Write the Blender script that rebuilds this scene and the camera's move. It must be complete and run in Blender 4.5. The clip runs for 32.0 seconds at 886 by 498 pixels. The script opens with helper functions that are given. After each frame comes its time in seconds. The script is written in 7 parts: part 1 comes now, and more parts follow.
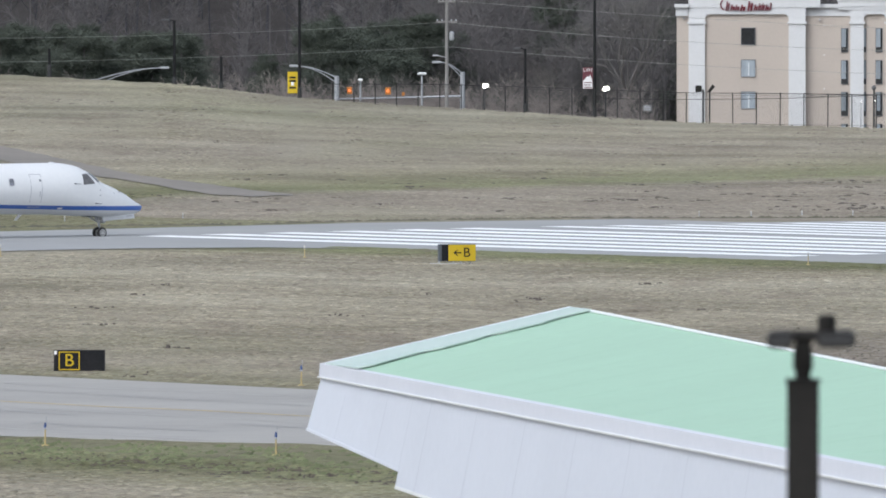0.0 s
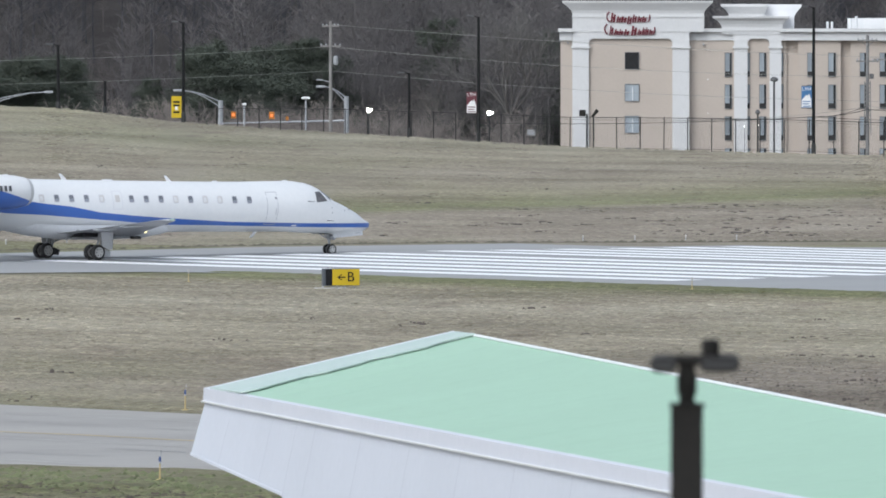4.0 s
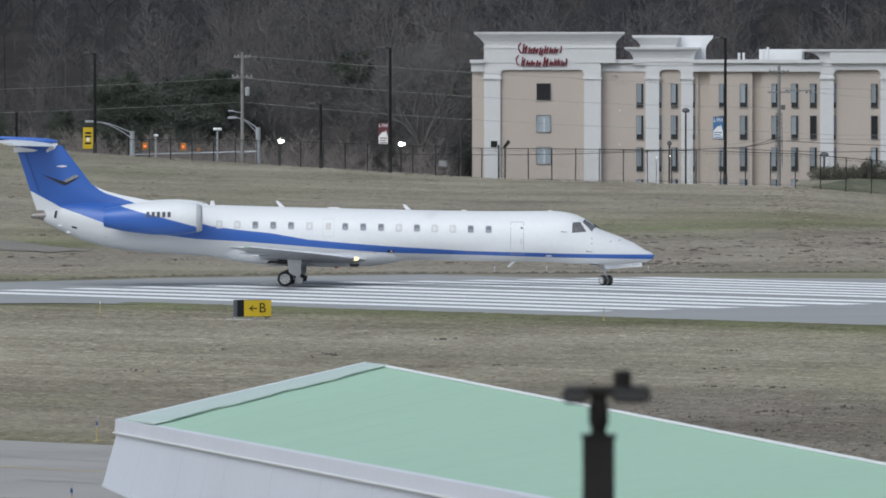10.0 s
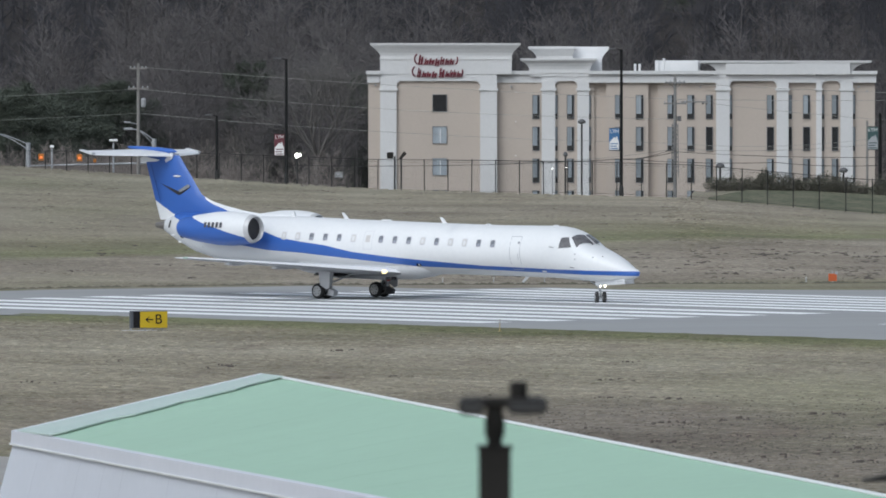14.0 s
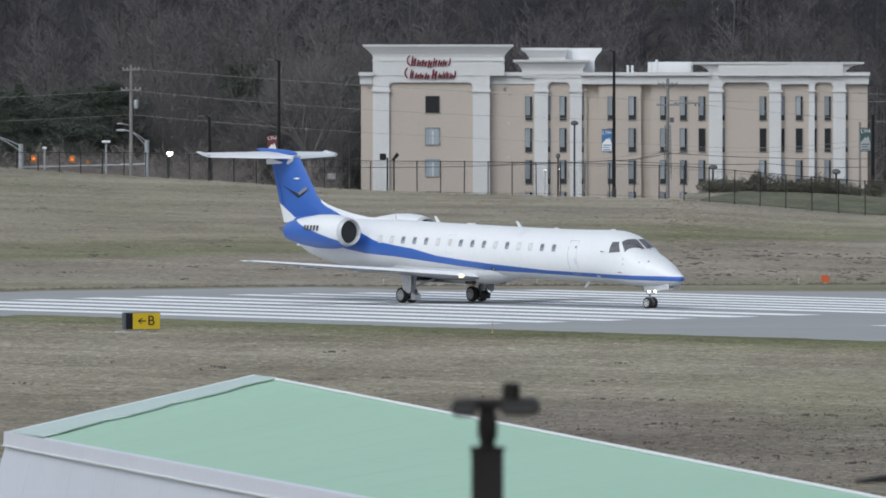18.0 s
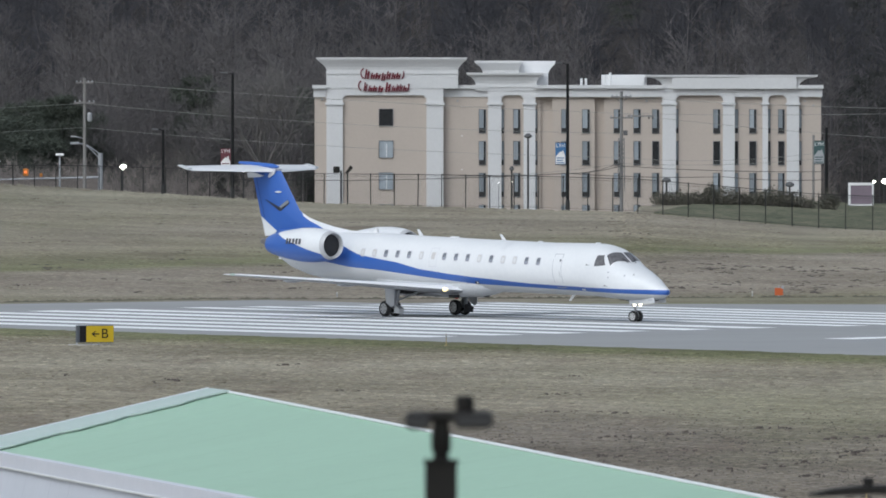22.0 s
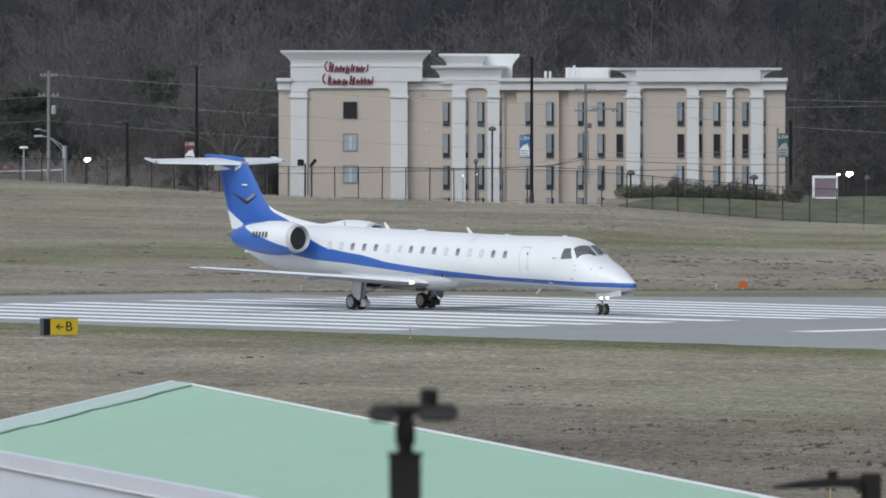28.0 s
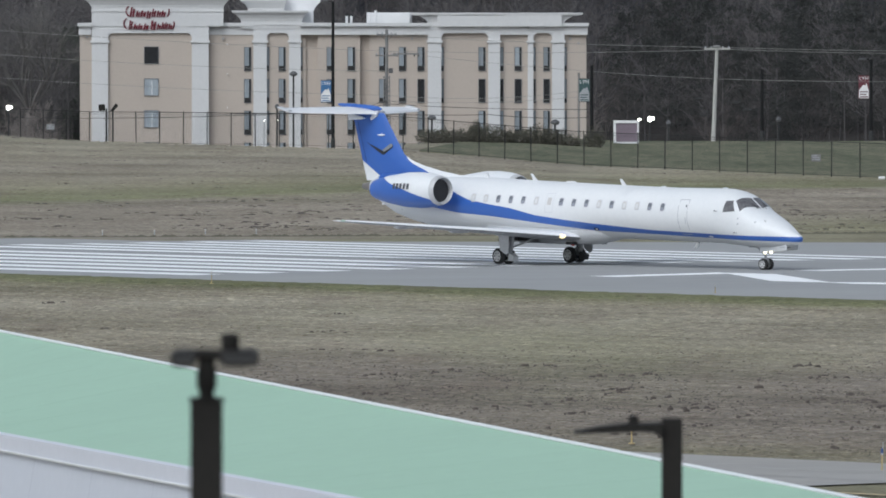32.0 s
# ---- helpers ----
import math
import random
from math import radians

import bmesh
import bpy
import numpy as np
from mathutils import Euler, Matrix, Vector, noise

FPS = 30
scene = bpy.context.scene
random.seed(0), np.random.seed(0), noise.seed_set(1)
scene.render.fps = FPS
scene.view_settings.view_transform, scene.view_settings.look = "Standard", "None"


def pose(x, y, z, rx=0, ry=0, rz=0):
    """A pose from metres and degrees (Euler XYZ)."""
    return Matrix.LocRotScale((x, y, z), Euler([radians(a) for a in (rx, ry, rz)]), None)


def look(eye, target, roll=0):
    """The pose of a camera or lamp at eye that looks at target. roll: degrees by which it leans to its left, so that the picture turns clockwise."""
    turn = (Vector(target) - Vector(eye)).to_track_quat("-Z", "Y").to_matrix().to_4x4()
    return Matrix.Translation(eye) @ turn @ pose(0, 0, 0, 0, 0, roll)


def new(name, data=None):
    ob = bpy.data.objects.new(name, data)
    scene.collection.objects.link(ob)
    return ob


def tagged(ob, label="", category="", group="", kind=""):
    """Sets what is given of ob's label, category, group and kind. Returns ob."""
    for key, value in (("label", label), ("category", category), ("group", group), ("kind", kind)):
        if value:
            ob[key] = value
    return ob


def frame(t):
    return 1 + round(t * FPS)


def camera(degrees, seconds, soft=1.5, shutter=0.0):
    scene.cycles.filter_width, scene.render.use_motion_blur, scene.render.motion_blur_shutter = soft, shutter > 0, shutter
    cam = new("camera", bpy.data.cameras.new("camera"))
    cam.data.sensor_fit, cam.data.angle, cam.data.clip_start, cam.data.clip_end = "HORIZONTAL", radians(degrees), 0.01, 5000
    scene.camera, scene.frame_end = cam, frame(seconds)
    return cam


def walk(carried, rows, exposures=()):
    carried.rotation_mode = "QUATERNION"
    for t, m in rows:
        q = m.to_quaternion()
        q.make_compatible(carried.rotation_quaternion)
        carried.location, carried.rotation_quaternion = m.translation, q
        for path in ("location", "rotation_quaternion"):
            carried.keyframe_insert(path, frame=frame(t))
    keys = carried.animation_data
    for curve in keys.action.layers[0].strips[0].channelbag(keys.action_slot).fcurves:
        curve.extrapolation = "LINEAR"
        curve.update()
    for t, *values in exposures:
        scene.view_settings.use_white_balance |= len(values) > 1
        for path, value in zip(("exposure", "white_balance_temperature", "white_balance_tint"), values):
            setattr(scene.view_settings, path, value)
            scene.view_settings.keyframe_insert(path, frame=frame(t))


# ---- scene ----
EYE = 12.23                      # height of the lens over the runway's middle
cam = camera(4.4899, 32.0, soft=1.75)
cam.data.dof.use_dof, cam.data.dof.focus_distance, cam.data.dof.aperture_fstop = True, 520.0, 11.0


def look_rows(rows):
    return [(t, pose(0, 0, EYE, 90 + pitch, 0, -yaw)) for t, yaw, pitch in rows]


CAM_ROWS = [
    (0.0, -2.0693, -1.4705),
    (0.5, -1.9563, -1.5379),
    (1.0, -1.9833, -1.5329),
    (1.5, -1.9524, -1.4407),
    (2.0, -1.8185, -1.3707),
    (2.5, -1.7301, -1.3790),
    (3.0, -1.5451, -1.3757),
    (3.5, -1.5080, -1.3576),
    (5.5, -1.3694, -1.3247),
    (6.0, -1.3912, -1.2759),
    (6.5, -1.4327, -1.2286),
    (7.0, -1.3978, -1.1909),
    (7.5, -1.4131, -1.2664),
    (8.0, -1.3753, -1.4358),
    (8.5, -1.2711, -1.3927),
    (9.0, -1.1443, -1.3198),
    (9.5, -1.0465, -1.2666),
    (10.0, -1.0327, -1.1892),
    (10.5, -1.0024, -1.1781),
    (11.0, -0.9396, -1.1730),
    (11.5, -0.7901, -1.1690),
    (12.0, -0.7155, -1.1671),
    (12.5, -0.6541, -1.1607),
    (13.0, -0.5861, -1.1309),
    (13.5, -0.4579, -1.1317),
    (14.0, -0.5059, -1.1322),
    (14.5, -0.6818, -1.1246),
    (16.5, -0.5630, -1.1258),
    (17.0, -0.5313, -1.1258),
    (17.5, -0.4659, -1.1257),
    (18.0, -0.4688, -1.1251),
    (18.5, -0.5543, -1.1256),
    (19.0, -0.6901, -1.1246),
    (19.5, -0.5732, -1.0448),
    (20.0, -0.3944, -1.0468),
    (20.5, -0.2512, -1.0505),
    (21.0, -0.2298, -1.0548),
    (21.5, -0.1801, -1.0557),
    (22.0, -0.2337, -1.0598),
    (22.5, -0.2335, -1.0690),
    (23.0, -0.1486, -1.0634),
    (23.5, -0.0628, -1.0663),
    (24.0, 0.0237, -1.0662),
    (24.5, 0.0000, -1.0713),
    (25.0, -0.0459, -1.0786),
    (25.5, -0.1391, -1.0781),
    (27.5, -0.0579, -1.0892),
    (28.0, -0.0519, -1.0958),
    (28.5, -0.0241, -1.1077),
    (29.0, -0.0379, -1.1022),
    (29.5, 0.0055, -1.1086),
    (30.0, 0.0601, -1.1583),
    (30.5, 0.1564, -1.4157),
    (31.0, 0.3398, -1.5122),
    (31.5, 0.5800, -1.4913),
    (32.0, 0.9558, -1.3751),
]

walk(cam, look_rows(CAM_ROWS), exposures=[(0, 0.60, 6120, 9), (2, 0.58, 6120, 9), (6, 0.42, 6080, 7), (7, 0.30, 6080, 7), (9, 0.28, 6080, 7), (10, 0.12, 6080, 7), (13, 0.125, 6080, 7), (24, 0.135, 6080, 7), (32, 0.125, 6080, 7)])

# ---- daylight under an even overcast ----
world = bpy.data.worlds.new("sky")
scene.world = world
world.use_nodes = True
wn = world.node_tree
sky = wn.nodes.new("ShaderNodeTexSky")
sky.sky_type = "NISHITA"
sky.sun_disc = False
sky.sun_elevation = radians(45)
sky.sun_rotation = radians(214)
sky.dust_density = 3.0
hsv = wn.nodes.new("ShaderNodeHueSaturation")
hsv.inputs["Saturation"].default_value = 0.42
wn.links.new(sky.outputs[0], hsv.inputs["Color"])
wn.links.new(hsv.outputs[0], wn.nodes["Background"].inputs["Color"])
wn.nodes["Background"].inputs["Strength"].default_value = 0.13
sun = new("sun", bpy.data.lights.new("sun", "SUN"))
sun.data.energy, sun.data.angle, sun.data.color = 0.75, radians(40), (0.90, 0.96, 1.0)
sun.matrix_world = look((-34, -50, 60), (0, 0, 0))


# ---- materials ----
def mat(name, base, second=None, rough=0.7, metal=0.0, scale=3.0, fine=40.0, bump=0.0, dist=0.02, mix=0.5,
        stretch=(1, 1, 1), random_tint=0.0, spec=0.5):
    """A surface of two colours mottled at a broad and a fine scale, in metres of the object."""
    m = bpy.data.materials.new(name)
    m.use_nodes = True
    nt = m.node_tree
    n, ln = nt.nodes, nt.links
    b = n["Principled BSDF"]
    b.inputs["Roughness"].default_value = rough
    b.inputs["Metallic"].default_value = metal
    b.inputs["Specular IOR Level"].default_value = spec
    second = second or tuple(c * 0.8 for c in base)
    co = n.new("ShaderNodeTexCoord")
    mp = n.new("ShaderNodeMapping")
    mp.inputs["Scale"].default_value = stretch
    ln.new(co.outputs["Object"], mp.inputs["Vector"])
    n1 = n.new("ShaderNodeTexNoise")
    n1.inputs["Scale"].default_value = scale
    n1.inputs["Detail"].default_value = 4
    n2 = n.new("ShaderNodeTexNoise")
    n2.inputs["Scale"].default_value = fine
    n2.inputs["Detail"].default_value = 3
    for q in (n1, n2):
        ln.new(mp.outputs[0], q.inputs["Vector"])
    ad = n.new("ShaderNodeMath")
    ad.operation = "ADD"
    ln.new(n1.outputs["Fac"], ad.inputs[0])
    ln.new(n2.outputs["Fac"], ad.inputs[1])
    mr = n.new("ShaderNodeMapRange")
    mr.inputs["From Min"].default_value = 0.7
    mr.inputs["From Max"].default_value = 1.3
    mr.inputs["To Max"].default_value = mix * 2
    ln.new(ad.outputs[0], mr.inputs["Value"])
    mx = n.new("ShaderNodeMix")
    mx.data_type = "RGBA"
    mx.inputs["A"].default_value = (*base, 1)
    mx.inputs["B"].default_value = (*second, 1)
    ln.new(mr.outputs[0], mx.inputs["Factor"])
    out = mx.outputs["Result"]
    if random_tint:
        oi = n.new("ShaderNodeObjectInfo")
        hs = n.new("ShaderNodeHueSaturation")
        r2 = n.new("ShaderNodeMapRange")
        r2.inputs["To Min"].default_value = 1 - random_tint
        r2.inputs["To Max"].default_value = 1 + random_tint
        ln.new(oi.outputs["Random"], r2.inputs["Value"])
        ln.new(r2.outputs[0], hs.inputs["Value"])
        ln.new(out, hs.inputs["Color"])
        out = hs.outputs[0]
    ln.new(out, b.inputs["Base Color"])
    if bump:
        bp = n.new("ShaderNodeBump")
        bp.inputs["Strength"].default_value = bump
        bp.inputs["Distance"].default_value = dist
        ln.new(ad.outputs[0], bp.inputs["Height"])
        ln.new(bp.outputs[0], b.inputs["Normal"])
    return m


def glow(name, colour, strength):
    m = bpy.data.materials.new(name)
    m.use_nodes = True
    b = m.node_tree.nodes["Principled BSDF"]
    b.inputs["Base Color"].default_value = (*colour, 1)
    b.inputs["Emission Color"].default_value = (*colour, 1)
    b.inputs["Emission Strength"].default_value = strength
    return m


ASPHALT = mat("asphalt", (0.285, 0.287, 0.287), (0.335, 0.337, 0.337), 0.9, scale=0.12, fine=2.0, bump=0.2, stretch=(0.2, 1, 1))
ASPHALT_OLD = mat("old_asphalt", (0.37, 0.354, 0.333), (0.30, 0.287, 0.27), 0.9, scale=0.15, fine=3.0, bump=0.2, stretch=(0.15, 1, 1))
PAINT = mat("runway_paint", (0.95, 0.95, 0.95), (0.84, 0.84, 0.85), 0.6, scale=0.4, fine=6.0, mix=0.3, stretch=(0.3, 1, 1), random_tint=0.05)
WHITE = mat("white_paint", (0.80, 0.80, 0.80), (0.70, 0.71, 0.72), 0.35, scale=0.6, fine=8, mix=0.3)
STUCCO = mat("tan_stucco", (0.51, 0.443, 0.385), (0.47, 0.408, 0.354), 0.9, scale=0.25, fine=6, mix=0.4)
TRIMWHITE = mat("white_stucco", (0.66, 0.657, 0.655), (0.60, 0.597, 0.593), 0.85, scale=0.3, fine=5, mix=0.4)
PANEL = mat("white_wall_panel", (0.62, 0.64, 0.705), (0.575, 0.595, 0.655), 0.45, scale=0.3, fine=5, mix=0.4)
ROOFGREEN = mat("pale_green_roof", (0.38, 0.577, 0.422), (0.352, 0.536, 0.39), 0.5, scale=0.15, fine=2.5, mix=0.5)
ROOFTRIM = mat("grey_green_flashing", (0.45, 0.56, 0.51), (0.52, 0.60, 0.56), 0.5, scale=0.3, fine=4)
DARKMETAL = mat("dark_bronze_metal", (0.014, 0.013, 0.012), (0.022, 0.020, 0.018), 0.7, 0.0, scale=1, fine=15, spec=0.2)
BLACK = mat("black_metal", (0.02, 0.02, 0.022), (0.03, 0.03, 0.03), 0.6, scale=1, fine=10)
GREYMETAL = mat("galvanised_steel", (0.42, 0.43, 0.45), (0.34, 0.35, 0.37), 0.5, 0.4, scale=1, fine=12)
RUBBER = mat("tyre_rubber", (0.022, 0.022, 0.024), (0.035, 0.035, 0.035), 0.85, scale=3, fine=30)
YELLOW = mat("yellow_sign_paint", (0.56, 0.40, 0.025), (0.50, 0.36, 0.03), 0.75, scale=2, fine=20, mix=0.3, spec=0.15)
ORANGE = mat("orange_paint", (0.55, 0.12, 0.035), (0.48, 0.10, 0.03), 0.5, scale=2, fine=20, mix=0.3)
SIGNBLACK = mat("sign_black", (0.010, 0.010, 0.012), (0.018, 0.018, 0.02), 0.6, scale=2, fine=20, spec=0.15)
GLASSDARK = mat("tinted_glass", (0.085, 0.083, 0.09), (0.17, 0.165, 0.17), 0.08, scale=3, fine=10)
CURTAIN = mat("window_with_drawn_curtain", (0.36, 0.40, 0.43), (0.24, 0.27, 0.30), 0.12, scale=0.9, fine=7, stretch=(3, 1, 0.12), random_tint=0.22)
GRILLE = mat("dark_grille", (0.012, 0.012, 0.012), (0.02, 0.02, 0.02), 0.6, scale=4, fine=30)
WOODPOLE = mat("weathered_pole_wood", (0.27, 0.26, 0.25), (0.19, 0.18, 0.175), 0.9, scale=1, fine=8, stretch=(4, 4, 0.5))
BARK = mat("bare_bark", (0.134, 0.123, 0.122), (0.085, 0.078, 0.078), 0.95, scale=0.08, fine=0.6, random_tint=0.15)
PINE = mat("pine_needles", (0.088, 0.102, 0.078), (0.062, 0.072, 0.057), 0.95, scale=0.2, fine=2)
SHRUB = mat("evergreen_shrub", (0.095, 0.10, 0.072), (0.15, 0.132, 0.108), 0.9, scale=0.6, fine=5)
DARKWIN = mat("dark_window_glass", (0.02, 0.021, 0.024), (0.03, 0.031, 0.034), 0.15, scale=2, fine=10, spec=0.3)
RED = mat("dark_red_letters", (0.16, 0.010, 0.025), (0.13, 0.008, 0.02), 0.5, scale=2, fine=10)


# ---- mesh helpers ----
class Geo:
    """Collects corners and faces of one mesh."""

    def __init__(self):
        self.v, self.f = [], []

    def add(self, verts, faces):
        k = len(self.v)
        self.v += [tuple(p) for p in verts]
        self.f += [tuple(i + k for i in q) for q in faces]
        return self

    def box(self, x0, x1, y0, y1, z0, z1, bev=0.0):
        if bev:
            b = bev
            ring = []
            for z, i in ((z0, b), (z0 + b, 0), (z1 - b, 0), (z1, b)):
                ring.append([(x0 + i, y0 + i, z), (x1 - i, y0 + i, z), (x1 - i, y1 - i, z), (x0 + i, y1 - i, z)])
            return self.loft(ring)
        c = [(x, y, z) for z in (z0, z1) for x, y in ((x0, y0), (x1, y0), (x1, y1), (x0, y1))]
        return self.add(c, [(3, 2, 1, 0), (4, 5, 6, 7), (0, 1, 5, 4), (1, 2, 6, 5), (2, 3, 7, 6), (3, 0, 4, 7)])

    def loft(self, rings, caps=True, closed=True):
        n = len(rings[0])
        fs = []
        for i in range(len(rings) - 1):
            for j in range(n if closed else n - 1):
                a, b = i * n + j, i * n + (j + 1) % n
                fs.append((a, b, b + n, a + n))
        if caps and closed:
            fs.append(tuple(reversed(range(n))))
            fs.append(tuple((len(rings) - 1) * n + j for j in range(n)))
        return self.add([p for r in rings for p in r], fs)

    def tube(self, p0, p1, r0, r1=None, n=10, caps=True):
        p0, p1 = Vector(p0), Vector(p1)
        r1 = r0 if r1 is None else r1
        w = (p1 - p0).normalized()
        a = w.orthogonal().normalized()
        b = w.cross(a)
        return self.loft([[p + r * (a * math.cos(2 * math.pi * k / n) + b * math.sin(2 * math.pi * k / n)) for k in range(n)]
                          for p, r in ((p0, r0), (p1, r1))], caps)

    def prism(self, outline, axis, a0, a1):
        """A flat outline of (p, q) pairs pushed along axis x, y or z."""
        put = {"x": lambda p, q, a: (a, p, q), "y": lambda p, q, a: (p, a, q), "z": lambda p, q, a: (p, q, a)}[axis]
        return self.loft([[put(p, q, a) for p, q in outline] for a in (a0, a1)])

    def lathe(self, profile, centre, axis="y", n=20):
        """Rings of (distance along the axis, radius)."""
        rings = []
        for d, r in profile:
            ring = []
            for k in range(n):
                c, s = r * math.cos(2 * math.pi * k / n), r * math.sin(2 * math.pi * k / n)
                o = {"y": (c, d, s), "x": (d, c, s), "z": (c, s, d)}[axis]
                ring.append((centre[0] + o[0], centre[1] + o[1], centre[2] + o[2]))
            rings.append(ring)
        return self.loft(rings)

    def mesh(self, name, smooth=False):
        me = bpy.data.meshes.new(name)
        me.from_pydata(self.v, [], self.f)
        me.validate()
        bm = bmesh.new()
        bm.from_mesh(me)
        bmesh.ops.recalc_face_normals(bm, faces=bm.faces)
        bm.to_mesh(me)
        bm.free()
        if smooth:
            me.polygons.foreach_set("use_smooth", [True] * len(me.polygons))
            me.set_sharp_from_angle(angle=radians(40))
        return me


def part(name, geo, material, parent=None, label="", smooth=False, at=None):
    me = geo if isinstance(geo, bpy.types.Mesh) else geo.mesh(name, smooth)
    if not me.materials:
        me.materials.append(material)
    ob = new(name, me)
    if parent:
        ob.parent = parent
    if at is not None:
        ob.matrix_basis = at
    if label:
        ob["label"] = label
    return ob


def thing(name, label, category, at=None, group="", kind=""):
    ob = new(name)
    if at is not None:
        ob.matrix_basis = at
    return tagged(ob, label, category, group, kind)


# ---- plan: the runway's own axes ----
RX, RY, RA = -1.01, 498.5, 50.3
UX, UY = math.cos(radians(RA)), -math.sin(radians(RA))
VX, VY = math.sin(radians(RA)), math.cos(radians(RA))


def uv(x, y):
    return (x - RX) * UX + (y - RY) * UY, (x - RX) * VX + (y - RY) * VY


def xy(u, v):
    return RX + u * UX + v * VX, RY + u * UY + v * VY


def deck(u, v):
    """Height of the crowned runway surface."""
    u, v = min(max(u, -80), 200), min(max(v, -26), 26)
    return 0.001 * u + (0.0047 if v < 0 else -0.003) * v


CREST = [(-140, 850, 4.2), (-75.4, 815, 3.96), (-59.9, 800, 3.43), (-49.4, 790, 2.55), (-35.9, 780, 1.97), (-15.4, 760, 1.29),
         (13.2, 733, 1.05), (28.2, 716, 0.31), (55.9, 686, -0.12), (140, 640, -0.3)]


def crest(b):
    return (np.interp(b, [c[0] for c in CREST], [c[1] for c in CREST]), np.interp(b, [c[0] for c in CREST], [c[2] for c in CREST]))


def land(x, y):
    """Height of the open ground."""
    u, v = uv(x, y)
    z = deck(u, v) - 0.02
    if v < -26:
        z += max((v + 26) * 0.0078, -0.72)
    if y > 548 and v > 20:
        b = 1000 * x / y
        d, zc = crest(b)
        if y <= d:
            k = (y - 548) / (d - 548)
            z = z * (1 - k) + zc * k
        elif y < 1150:
            far = np.interp(b, [9, 13.5, 24, 32], [-5.5, 0.70, 0.62, 0.22])
            k = min((y - d) / 75, 1)
            z = zc + (far - zc) * k
            if b >= 10 and y > 830:
                z += (-5.5 - z) * min((y - 830) / 60, 1)
        else:
            z = -5.5
    if y >= 1150:
        z = -5.5 + 0.085 * min(y - 1150, 900)
    return z


def lay(u, v, up=0.0):
    x, y = xy(u, v)
    return (x, y, deck(u, v) + up)


def build_ground():
    xs = [-3500, -1800, -900, -450, -250, -170] + [-140 + 3.5 * i for i in range(81)] + [170, 250, 450, 900, 1800, 3500]
    ys = [-2500, -1000, -300, 0, 120, 200] + [240 + 4 * i for i in range(160)] + [890 + 20 * i for i in range(30)] + [1550, 1700, 1900, 2050, 2500, 3500, 4800]
    g = Geo()
    verts = [(x, y, land(x, y)) for y in ys for x in xs]
    n = len(xs)
    g.add(verts, [(j * n + i, j * n + i + 1, (j + 1) * n + i + 1, (j + 1) * n + i) for j in range(len(ys) - 1) for i in range(n - 1)])
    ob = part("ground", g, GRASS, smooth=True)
    tagged(ob, "dry winter grass, tan and green, rising to a low hill", "ground", kind="structure")


